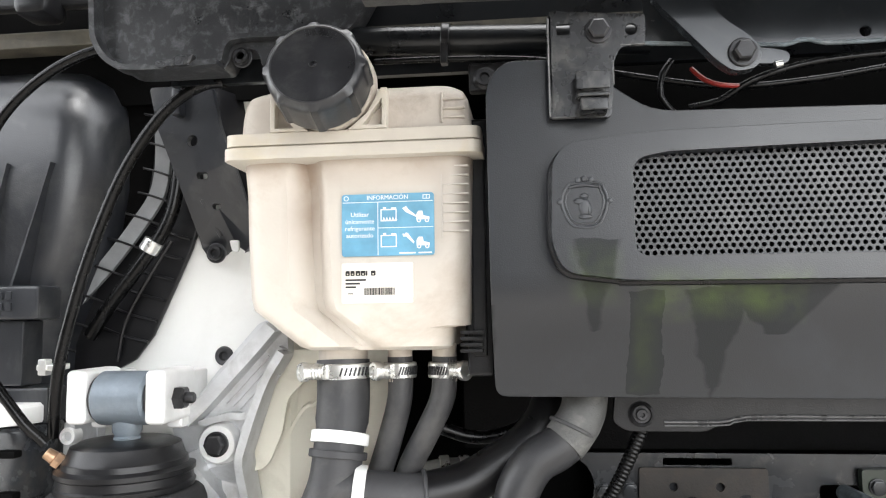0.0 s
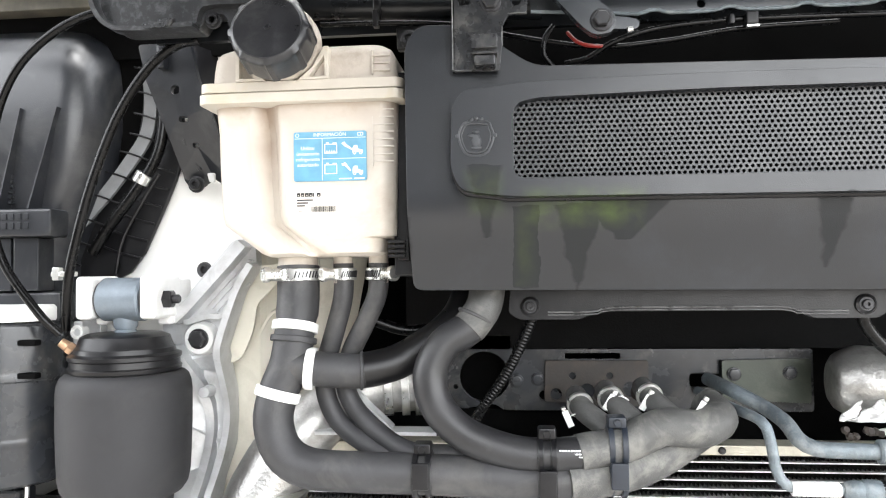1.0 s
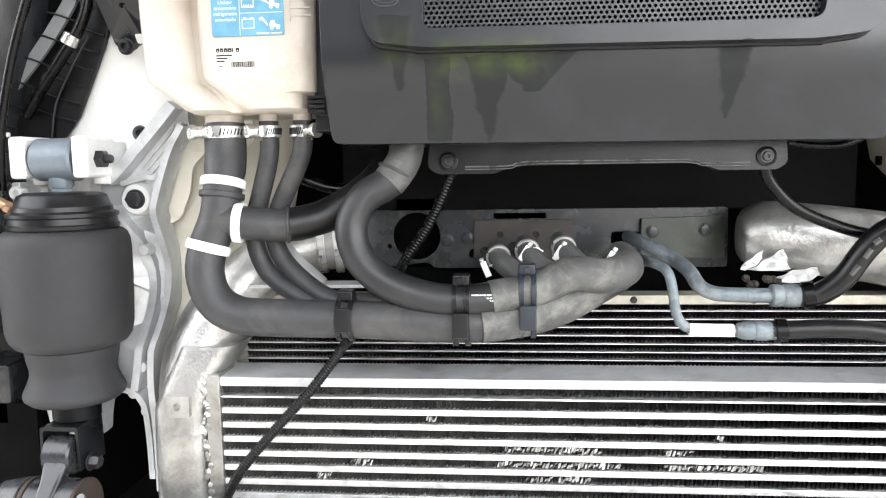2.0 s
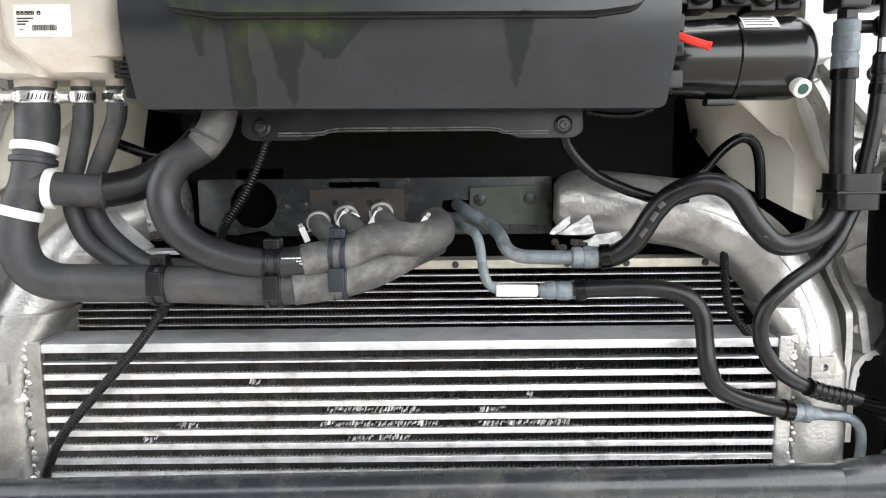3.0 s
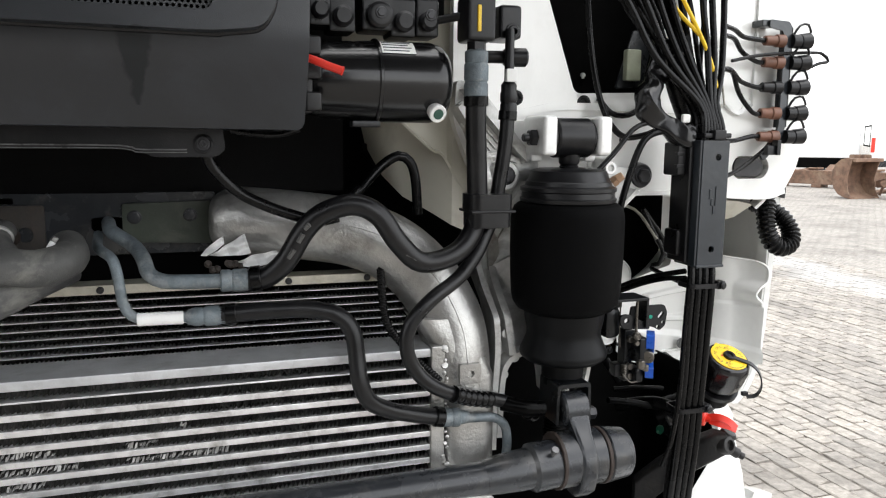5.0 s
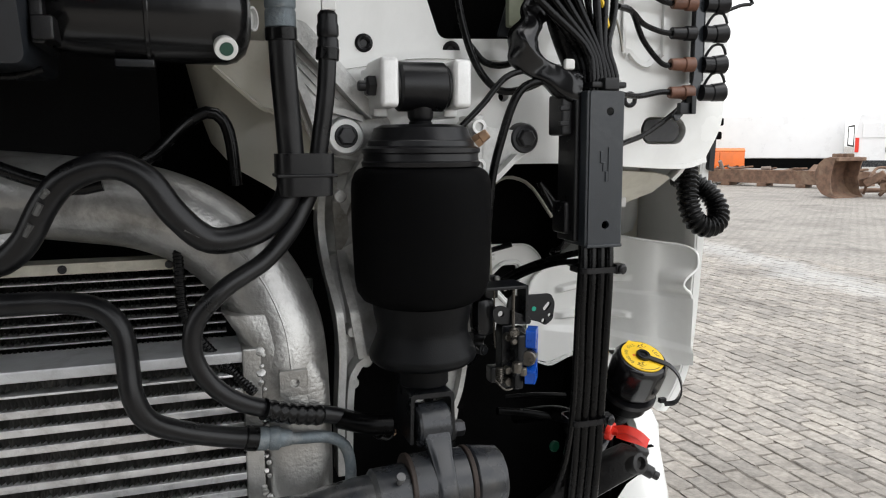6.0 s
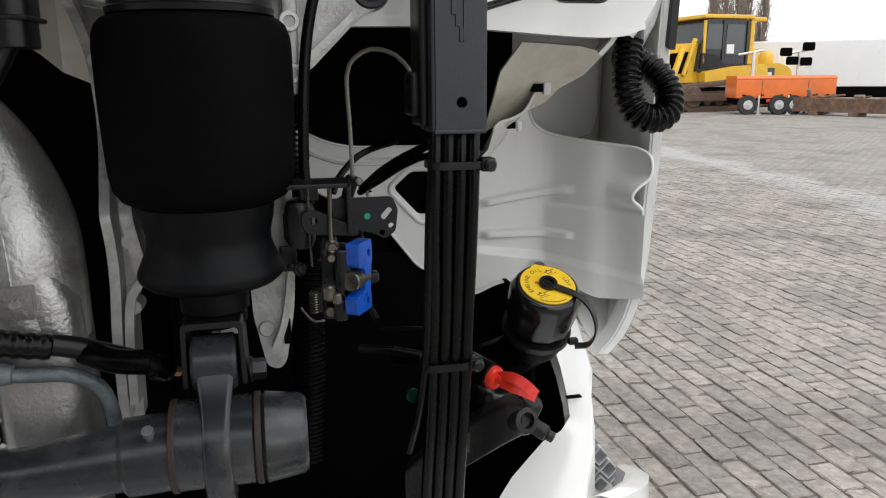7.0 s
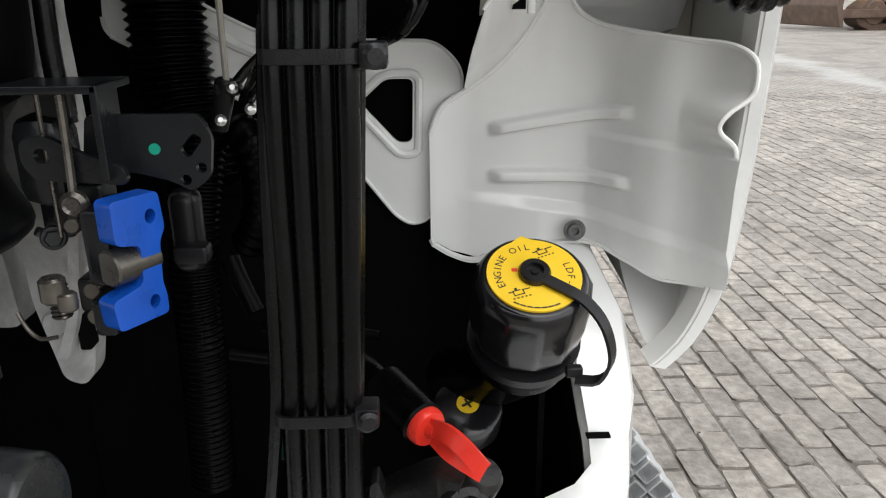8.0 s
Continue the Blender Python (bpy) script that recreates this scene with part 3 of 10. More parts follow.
for i, w in enumerate((0.0042, 0.004, 0.0046, 0.0046, 0.0016, 0.0046)):
    x = -0.0875 + i * 0.0051
    plate(bm, rect(x, x + w, 1.5005, 1.5055, 0.001), [rect(x + w * 0.32, x + w * 0.68, 1.5016, 1.5028)] if w > 0.002 else [], 0.674, 0.6755)
for z, x1 in ((1.4955, -0.067), (1.492, -0.073), (1.4885, -0.077)):
    box(bm, -0.0875, x1, 0.674, 0.6755, z, z + 0.0018)
random.seed(4)
x = -0.069
while x < -0.038:
    w = random.choice((0.0005, 0.0008, 0.0012))
    box(bm, x, x + w, 0.674, 0.6755, 1.4815, 1.4885)
    x += w + random.choice((0.0005, 0.0008))
box(bm, -0.085, -0.08, 0.674, 0.6755, 1.4825, 1.4835)
part("printed_bars", bm, M_INK, lab)
for xc, r in ((-0.107, 0.026), (-0.0455, 0.013), (0.002, 0.013)):
    bm = bm_new()
    cyl(bm, (xc, 0.742, 1.392), (xc, 0.742, 1.432), r, None, 24)
    part("outlet", bm, M_LID, tank)


# ---- worm-drive hose clamps under the tank ----
def worm_clamp(at, r, side):
    th = thing("hose_clamp", (at[0], at[1], at[2]), "shiny steel worm-drive hose clamp", "hose clamp", "hose clamps under the tank")
    b = bm_new()
    clamp_ring(b, at, (0, 0, 1), r, 0.016)
    part("band", b, M_STEEL, th)
    b = bm_new()
    x0 = at[0] + side * (r * 0.55)
    x1 = at[0] + side * (r + 0.011)
    y = at[1] - r * 0.78
    h0, h1 = V((x0 - side * 0.004, y - 0.006, at[2])), V((x1 - side * 0.007, y - 0.003, at[2]))
    prof_ = [(0.006, 0)]
    for k in range(6):
        prof_ += [(0.0084, (k + 0.2) / 6 * (h1 - h0).length), (0.0072, (k + 0.8) / 6 * (h1 - h0).length)]
    lathe(b, prof_, h0, h1 - h0, 16)
    ha = V((side * 0.75, -0.66, 0))
    lathe(b, [(0.0098, 0), (0.0102, 0.001), (0.0102, 0.006), (0.0092, 0.0075), (0.006, 0.0075), (0.0055, 0.005)], h1, ha, 20)
    part("screw_housing", b, M_STEEL, th)
    b = bm_new()
    for i in range(9):
        a = radians(-150 + i * 9 + (70 if side < 0 else 0))
        p = V((at[0] + (r + 0.0025) * math.cos(a), at[1] + (r + 0.0025) * math.sin(a), at[2]))
        box(b, -0.0009, 0.0009, -0.0006, 0.0006, -0.0045, 0.0045, 0, 1, Matrix.Translation(p) @ Matrix.Rotation(a + 1.57, 4, "Z") @ Matrix.Rotation(0.3, 4, "Y"))
    part("band_slots", b, M_BOLT, th)


worm_clamp((-0.107, 0.742, 1.404), 0.0285, -1)
worm_clamp((-0.0455, 0.742, 1.404), 0.0155, -1)
worm_clamp((0.002, 0.742, 1.404), 0.0155, 1)


# ---- air intake cover ----
def cover_material():
    """Dusty moulded plastic with wet runs and moss below the raised surround."""
    ma = mat("cover_stained_plastic", (0.0068, 0.0084, 0.0114), 0.33, spec=0.54, var=0.12, scale=5, bump=0.1, grain=900, dirt=(0.027, 0.032, 0.041), dirt_amt=0.4, dirt_scale=4)
    nt = ma.node_tree
    nd, ln = nt.nodes, nt.links
    p = nd["Principled BSDF"]
    base = p.inputs["Base Color"].links[0].from_socket
    rough = p.inputs["Roughness"].links[0].from_socket
    tc = nd.new("ShaderNodeTexCoord")
    sep = nd.new("ShaderNodeSeparateXYZ")
    warp = nd.new("ShaderNodeTexNoise")
    warp.inputs["Scale"].default_value = 38
    warp.inputs["Detail"].default_value = 4
    ln.new(tc.outputs["Object"], warp.inputs["Vector"])
    ln.new(tc.outputs["Object"], sep.inputs[0])

    def op(kind, a, b=None, c=None):
        n = nd.new("ShaderNodeMath")
        n.operation = kind
        for i, v in enumerate((a, b, c)):
            if v is None:
                continue
            if isinstance(v, (int, float)):
                n.inputs[i].default_value = v
            else:
                ln.new(v, n.inputs[i])
        return n.outputs[0]

    wob = op("MULTIPLY_ADD", warp.outputs["Fac"], 0.018, -0.009)
    x = op("ADD", sep.outputs["X"], wob)
    z = op("ADD", sep.outputs["Z"], op("MULTIPLY", wob, 0.7))

    def drip(cx, half, top, low):
        """A run that narrows from top to low (metres above the cover's foot)."""
        down = op("DIVIDE", op("SUBTRACT", top, z), top - low)
        wide = op("MULTIPLY", op("SUBTRACT", 1.0, op("MULTIPLY", op("MAXIMUM", down, 0.0), 0.8)), half)
        inside = op("MINIMUM", op("MAXIMUM", op("DIVIDE", op("SUBTRACT", wide, op("ABSOLUTE", op("SUBTRACT", x, cx))), 0.004), 0.0), 1.0)
        return op("MULTIPLY", inside, op("MULTIPLY", op("LESS_THAN", z, top), op("GREATER_THAN", z, low)))

    def blot(x0, x1, z0, z1):
        a = op("MULTIPLY", op("GREATER_THAN", x, x0), op("LESS_THAN", x, x1))
        return op("MULTIPLY", a, op("MULTIPLY", op("GREATER_THAN", z, z0), op("LESS_THAN", z, z1)))

    def soft(x0, x1, z0, z1, s=0.014):
        sides = [op("DIVIDE", op("SUBTRACT", x, x0), s), op("DIVIDE", op("SUBTRACT", x1, x), s), op("DIVIDE", op("SUBTRACT", z, z0), s), op("DIVIDE", op("SUBTRACT", z1, z), s)]
        low = sides[0]
        for q in sides[1:]:
            low = op("MINIMUM", low, q)
        return op("MINIMUM", op("MAXIMUM", low, 0.0), 1.0)

    wet = None
    for d in (blot(-0.215, -0.185, 0.0, 0.095), drip(-0.14, 0.03, 0.095, 0.005), drip(-0.14, 0.012, 0.06, -0.01), drip(0.14, 0.022, 0.1, 0.02), drip(-0.338, 0.006, 0.085, -0.01),
              drip(-0.244, 0.022, 0.14, 0.06), drip(-0.088, 0.055, 0.1, 0.055)):
        wet = d if wet is None else op("MAXIMUM", wet, d)
    moss = op("MAXIMUM", op("MULTIPLY", soft(-0.21, -0.06, 0.064, 0.118, 0.022), 1.0), op("MULTIPLY", soft(-0.214, -0.186, 0.0, 0.09, 0.01), 0.3))
    moss = op("MAXIMUM", moss, op("MULTIPLY", soft(-0.27, -0.218, 0.08, 0.138, 0.014), 0.5))
    nz = nd.new("ShaderNodeTexNoise")
    nz.inputs["Scale"].default_value = 45
    nz.inputs["Detail"].default_value = 6
    ln.new(tc.outputs["Object"], nz.inputs["Vector"])
    moss = op("MULTIPLY", moss, op("MAXIMUM", op("MULTIPLY_ADD", nz.outputs["Fac"], 2.6, -0.75), 0.0))
    m1 = nd.new("ShaderNodeMix")
    m1.data_type = "RGBA"
    ln.new(op("MULTIPLY", wet, 0.6), m1.inputs[0])
    ln.new(base, m1.inputs[6])
    m1.inputs[7].default_value = (0.005, 0.006, 0.006, 1)
    m2 = nd.new("ShaderNodeMix")
    m2.data_type = "RGBA"
    ln.new(moss, m2.inputs[0])
    ln.new(m1.outputs[2], m2.inputs[6])
    m2.inputs[7].default_value = (0.03, 0.046, 0.009, 1)
    ln.new(m2.outputs[2], p.inputs["Base Color"])
    ln.new(op("ADD", rough, op("MULTIPLY", wet, 0.2)), p.inputs["Roughness"])
    ln.new(op("SUBTRACT", 0.6, op("MULTIPLY", wet, 0.22)), p.inputs["Specular IOR Level"])
    return ma


M_STAINED = cover_material()
CX = 0.395
cover = thing("air_intake_cover", (CX, 0.73, 1.385), "dark grey plastic air intake cover with perforated grille, moss-stained", "intake cover")


bm = bm_new()
out = [(0.058, 1.383), (0.727, 1.378), (0.732, 1.60), (0.72, 1.634), (0.205, 1.642), (0.17, 1.668), (0.118, 1.694), (0.072, 1.695), (0.056, 1.672)]
vs = plate(bm, rounded(out, [0.012, 0.012, 0.02, 0.02, 0.03, 0.02, 0.015, 0.015, 0.015], 4), (), 0.632, 0.87, 0.014, None, 4)
for k in range(9):
    bmesh.ops.bisect_plane(bm, geom=bm.verts[:] + bm.edges[:] + bm.faces[:], plane_co=(0, 0, 1.4 + k * 0.0125), plane_no=(0, 0, 1))
for k in range(11):
    bmesh.ops.bisect_plane(bm, geom=bm.verts[:] + bm.edges[:] + bm.faces[:], plane_co=(0.1 + k * 0.057, 0, 0), plane_no=(1, 0, 0))
for v in bm.verts:
    if v.co.y < 0.7 and v.co.z < 1.495:
        d = 1.495 - v.co.z
        v.co.y += 5.0 * d * d if d < 0.05 else 0.5 * (d - 0.025)
part("shell", bm, M_STAINED, cover, "", 50)
bm = bm_new()
G_IN = rounded([(0.183, 1.509), (0.62, 1.507), (0.626, 1.595), (0.60, 1.601), (0.4, 1.6015), (0.21, 1.598), (0.183, 1.592)], [0.012, 0.014, 0.012, 0.05, 0.05, 0.03, 0.012], 5)
G_OUT = rounded([(0.112, 1.522), (0.122, 1.496), (0.18, 1.488), (0.62, 1.485), (0.676, 1.492), (0.69, 1.52), (0.688, 1.597), (0.676, 1.611), (0.60, 1.617), (0.4, 1.619), (0.20, 1.6165), (0.126, 1.609), (0.114, 1.592)],
                [0.01, 0.016, 0.02, 0.02, 0.016, 0.01, 0.01, 0.014, 0.05, 0.1, 0.03, 0.014, 0.01], 4)
plate(bm, G_OUT, [G_IN], 0.602, 0.645, 0.012, None, 5)
part("grille_surround", bm, M_STAINED, cover, "raised rounded grille surround", 60)
# perforated sheet
bm = bm_new()
PX, PZ, HR = 0.0063, 0.0054, 0.0021
for j in range(18):
    zc = 1.5035 + (j + 0.5) * PZ + 0.0005
    for i in range(74):
        xc = 0.175 + (i + (0.5 if j % 2 else 0.0)) * PX + 0.004
        if xc > 0.627:
            continue
        outer = []
        inner = []
        for k in range(12):
            a = 2 * math.pi * k / 12
            c, s = math.cos(a), math.sin(a)
            q = min((nx * nx + nz_ * nz_) / 2 / max(nx * c + nz_ * s, 1e-6) for nx, nz_ in ((PX, 0), (-PX, 0), (PX / 2, PZ), (-PX / 2, PZ), (PX / 2, -PZ), (-PX / 2, -PZ)) if nx * c + nz_ * s > 1e-6)
            outer.append(bm.verts.new((xc + q * c, 0.6175, zc + q * s)))
            inner.append((xc + HR * c, zc + HR * s))
        iv = [bm.verts.new((x, 0.6175, z)) for x, z in inner]
        bv = [bm.verts.new((x, 0.6225, z)) for x, z in inner]
        for k in range(12):
            l = (k + 1) % 12
            bm.faces.new((outer[k], outer[l], iv[l], iv[k]))
            bm.faces.new((iv[k], iv[l], bv[l], bv[k]))
part("perforated_grille", bm, M_MESH, cover, "perforated black plastic mesh", 30)
# Black sheet that paints the shade seen through the grille holes.
bm = bm_new()
box(bm, 0.17, 0.635, 0.6265, 0.631, 1.498, 1.606)
part("hole_shade", bm, M_BLACK, cover)
# dark groove round the surround, its shade drawn as a black bead
bm = bm_new()
tube(bm, [(x, 0.6305, z) for x, z in G_OUT] + [(G_OUT[0][0], 0.6305, G_OUT[0][1])], 0.0035, 8, 0.012)
part("groove_shade", bm, M_PLASTIC, cover)
# embossed emblem, kept plain
ex, ez = 0.141, 1.556
bm = bm_new()
ring = [(-0.012, 0.0165), (0.012, 0.0165), (0.0165, 0.011), (0.0195, 0.001), (0.016, -0.012), (0.009, -0.0205), (-0.009, -0.0205), (-0.016, -0.012), (-0.0195, 0.001), (-0.0165, 0.011), (-0.012, 0.0165)]
tube(bm, [(ex + u, 0.6015, ez + w) for u, w in ring], 0.0013, 8, 0.004)
tube(bm, [(ex + u * 0.84, 0.6015, ez + w * 0.84) for u, w in ring], 0.0008, 6, 0.004)
for u, w in ((-0.021, 0.001), (0.021, 0.001), (0.0, 0.0205), (-0.005, 0.0195), (0.006, 0.0195)):
    lathe(bm, [(0.0026, 0), (0.0022, 0.0016), (0.001, 0.0022)], (ex + u, 0.602, ez + w), (0, -1, 0), 10)
tube(bm, [(ex - 0.013, 0.601, ez + 0.0135), (ex, 0.6006, ez + 0.015), (ex + 0.013, 0.601, ez + 0.0135)], 0.0015, 8, 0.003)
for u, w, ru, rw in ((0.0, -0.004, 0.0052, 0.0085), (-0.0045, 0.001, 0.005, 0.003), (0.0, 0.0055, 0.004, 0.0025), (0.0005, -0.0125, 0.006, 0.0025), (0.004, -0.006, 0.002, 0.005)):
    loft(bm, [[(ex + u + ru * k * math.cos(q), 0.602 - d, ez + w + rw * k * math.sin(q)) for q in [2 * math.pi * j / 14 for j in range(14)]] for k, d in ((1.0, 0.0), (0.85, 0.0016), (0.5, 0.0026))])
part("emblem", bm, M_MESH, cover, "embossed round emblem in the plastic")
bm = bm_new()
fl = [(0.176, 1.386), (0.172, 1.352), (0.186, 1.343), (0.262, 1.343), (0.282, 1.353), (0.525, 1.353), (0.545, 1.343), (0.62, 1.343), (0.632, 1.352), (0.629, 1.386)]
plate(bm, rounded(fl, 0.006), [circle(0.2, 1.36, 0.006, 14), circle(0.605, 1.36, 0.006, 14)], 0.728, 0.74, 0.002)
part("lower_flange", bm, M_PLASTIC, cover)
# Pale tubes paint the highlight along the flange's pressed edge.
bm = bm_new()
for dz, rr in ((0.0, 0.0011), (-0.0035, 0.0008)):
    tube(bm, [(x, 0.7262, z + dz) for x, z in ((0.222, 1.3525), (0.26, 1.3525), (0.284, 1.3535), (0.302, 1.358), (0.4, 1.358), (0.507, 1.3575), (0.524, 1.353), (0.548, 1.3525), (0.585, 1.3525))], rr, 6, 0.01)
part("flange_highlight", bm, mat("pale_highlight_line", (0.1, 0.1, 0.102), 0.3, 0.2, var=0.5, scale=50), cover, "pressed flange edge, its highlight painted as pale lines")
for xb in (0.2, 0.605):
    bm = bm_new()
    lathe(bm, [(0.0125, 0), (0.0125, 0.003), (0.0095, 0.006), (0.0085, 0.0045)], (xb, 0.728, 1.36), (0, -1, 0), 22)
    lathe(bm, [(0.006, 0), (0.006, 0.007), (0.005, 0.008), (0.0025, 0.008), (0.002, 0.005)], (xb, 0.728, 1.36), (0, -1, 0), 18)
    part("fixing_screw", bm, M_BOLT, cover)
bm = bm_new()
box(bm, 0.03, 0.056, 0.70, 0.8, 1.40, 1.66, 0.004)
box(bm, 0.036, 0.05, 0.695, 0.705, 1.42, 1.62, 0.002)
for i in range(4):
    box(bm, 0.024, 0.046, 0.688, 0.7, 1.424 + i * 0.006, 1.4275 + i * 0.006, 0.0005)
part("side_clip", bm, M_PLASTIC, cover)
for z in (1.415, 1.455, 1.485):
    bm = bm_new()
    box(bm, 0.731, 0.752, 0.69, 0.74, z - 0.012, z + 0.012, 0.003)
    part("side_latch", bm, M_PLASTIC, cover)
bm = bm_new()
box(bm, 0.729, 0.742, 0.70, 0.8, 1.40, 1.5, 0.003)
part("side_strip", bm, M_PLASTIC, cover)

# ---- latch bracket above the cover ----
M_EDGE = mat("scuffed_dark_edge", (0.15, 0.15, 0.15), 0.4, 0.5, var=0.4, scale=60, bump=0.1)
lb = thing("latch_bracket", (0.14, 0.65, 1.635), "black painted steel latch bracket, edges scuffed bare", "bracket")
bm = bm_new()
o = [(0.116, 1.636), (0.168, 1.634), (0.171, 1.664), (0.172, 1.685), (0.178, 1.698), (0.2, 1.700), (0.201, 1.728), (0.178, 1.729), (0.115, 1.735), (0.1145, 1.70)]
plate(bm, rounded(o, 0.004), [circle(0.188, 1.714, 0.0055, 14), rect(0.122, 0.134, 1.712, 1.722)], 0.619, 0.623, 0.0008)
box(bm, 0.1135, 0.1175, 0.619, 0.645, 1.636, 1.73, 0.0008)
part("plate", bm, M_SCUFF, lb)
bm = bm_new()
box(bm, 0.137, 0.166, 0.604, 0.622, 1.650, 1.654, 0.001)
box(bm, 0.137, 0.166, 0.604, 0.622, 1.668, 1.672, 0.001)
box(bm, 0.137, 0.166, 0.601, 0.605, 1.656, 1.672, 0.001)
box(bm, 0.140, 0.164, 0.599, 0.622, 1.636, 1.648, 0.002)
part("striker_lug", bm, M_SCUFF, lb)
bm = bm_new()
bolt(bm, (0.159, 0.619, 1.714), (0, -1, 0), 0.0095, 0.009, 1.25)
part("bolt", bm, M_BOLT, lb)
for q in ((0.1138, 0.1152, 1.637, 1.728), (0.1165, 0.137, 1.6352, 1.6366), (0.1705, 0.172, 1.664, 1.686), (0.178, 0.2, 1.6992, 1.7005)):
    bm = bm_new()
    box(bm, q[0], q[1], 0.6182, 0.6235, q[2], q[3], 0.0005, 1)
    part("worn_edge", bm, M_EDGE, lb, "edge worn to bare steel")

# ---- hinge arm of the raised front panel ----
arm = thing("panel_hinge", (0.29, 0.64, 1.69), "black steel hinge arm with a bolted pivot", "hinge arm")
bm = bm_new()
plate(bm, rounded([(0.205, 1.752), (0.212, 1.738), (0.262, 1.682), (0.276, 1.671), (0.297, 1.674), (0.302, 1.69), (0.292, 1.703), (0.27, 1.72), (0.243, 1.755)], 0.008), (), 0.622, 0.636, 0.003)
part("lever", bm, M_RAIL, arm)
bm = bm_new()
plate(bm, rounded([(0.29, 1.682), (0.326, 1.68), (0.329, 1.69), (0.318, 1.694), (0.296, 1.697)], 0.005), (), 0.634, 0.644, 0.002)
part("stop_lug", bm, M_RAIL, arm)
bm = bm_new()
bolt(bm, (0.284, 0.622, 1.688), (0, -1, 0), 0.0095, 0.011)
part("pivot_bolt", bm, M_BOLT, arm)
bm = bm_new()
cyl(bm, (0.314, 0.632, 1.6785), (0.32, 0.632, 1.6795), 0.0035, None, 10)
part("rivet", bm, M_STEEL, arm)

# ---- cross rail behind the cover ----
rail = thing("cross_rail", (0.4, 0.7, 1.63), "black pressed steel cross rail with folded lower edge", "cross rail")
bm = bm_new()
pts = [(0.2, 1.735), (0.3, 1.703)]
x = 0.31
edge = [(0.205, 1.712), (0.3, 1.7055)]
for i in range(6):
    x0 = 0.33 + i * 0.085
    edge += [(x0, 1.7035), (x0 + 0.012, 1.707), (x0 + 0.024, 1.707), (x0 + 0.036, 1.7035)]
edge += [(0.9, 1.70)]
plate(bm, [(0.205, 1.80)] + edge + [(0.9, 1.80)], [circle(0.402, 1.7135, 0.0052, 14), circle(0.62, 1.7135, 0.0052, 14)], 0.655, 0.66, 0.0)
part("web_plate", bm, M_RAIL, rail)
bm = bm_new()
tube(bm, [(p[0], 0.652, p[1]) for p in edge], 0.0022, 8, 0.012)
part("folded_edge", bm, M_TUBE, rail, "paler folded edge")
# Dark space behind the rail, its shade painted as a black slab.
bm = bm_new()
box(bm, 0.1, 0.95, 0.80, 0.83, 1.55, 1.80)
part("rail_shade", bm, M_BLACK, rail)

# wiring along the rail
for name, pts, r, lbl in (
        ("wiring_cable", [(-0.06, 0.69, 1.7215), (0.02, 0.688, 1.7195), (0.11, 0.69, 1.714), (0.19, 0.675, 1.69), (0.28, 0.668, 1.672), (0.36, 0.668, 1.675), (0.45, 0.668, 1.686), (0.56, 0.67, 1.69)], 0.0032, "thin black wiring cable clipped along the rail"),
        ("wiring_cable", [(0.245, 0.665, 1.652), (0.272, 0.66, 1.656), (0.30, 0.655, 1.672), (0.35, 0.655, 1.686), (0.42, 0.655, 1.692), (0.47, 0.657, 1.6935), (0.62, 0.66, 1.693)], 0.0036, "black wiring loom branching along the rail"),
        ("wiring_cable", [(0.232, 0.67, 1.70), (0.222, 0.665, 1.685), (0.22, 0.665, 1.664), (0.232, 0.667, 1.648)], 0.0032, "short looped black wire under the hinge")):
    bm = bm_new()
    tube(bm, pts, r, 10)
    solo(name, bm, M_CABLE, lbl, "cable")
bm = bm_new()
tube(bm, [(0.248, 0.66, 1.688), (0.258, 0.652, 1.674), (0.272, 0.65, 1.668), (0.288, 0.655, 1.668)], 0.0024, 8)
solo("red_wire", bm, M_DARKRED, "red insulated wire beneath the hinge pivot", "wire")
cc = thing("cable_clip", (0.455, 0.655, 1.69), "black and steel clip holding the wiring loom", "clip")
bm = bm_new()
box(bm, 0.449, 0.463, 0.645, 0.66, 1.684, 1.699, 0.002)
box(bm, 0.43, 0.437, 0.645, 0.66, 1.685, 1.697, 0.002)
part("clip_body", bm, M_PLASTIC, cc)
bm = bm_new()
box(bm, 0.449, 0.463, 0.643, 0.647, 1.68, 1.683, 0.0005)
part("clip_spring", bm, M_STEEL, cc)

# round cross tube with tie
ct = thing("cross_tube", (0.03, 0.72, 1.745), "glossy black round steel cross tube", "tube")
bm = bm_new()
cyl(bm, (-0.1, 0.71, 1.7515), (0.22, 0.71, 1.738), 0.0155, None, 20)
part("tube", bm, M_DKSTEEL, ct)
bm = bm_new()
clamp_ring(bm, (0.012, 0.71, 1.7465), (1, 0, -0.04), 0.0165, 0.009)
box(bm, 0.0085, 0.0155, 0.682, 0.694, 1.714, 1.735, 0.001)
part("cable_tie", bm, M_PLASTIC, ct)

# raised front panel: its lower edge above the bay
fp = thing("raised_front_panel", (0.3, 0.55, 1.74), "underside of the raised black front panel, water-spotted", "front panel")
bm = bm_new()
prof = [(-0.05, 1.741), (0.02, 1.7405), (0.1, 1.7385), (0.3, 1.731), (0.34, 1.7315), (0.9, 1.725), (0.9, 1.9), (-0.05, 1.9)]
plate(bm, prof, (), 0.585, 0.60, 0.002)
box(bm, -0.03, 0.31, 0.575, 0.587, 1.744, 1.76, 0.004)
box(bm, -0.01, 0.005, 0.57, 0.6, 1.739, 1.9, 0.003)
part("panel_sheet", bm, M_DUCT, fp)
bm = bm_new()
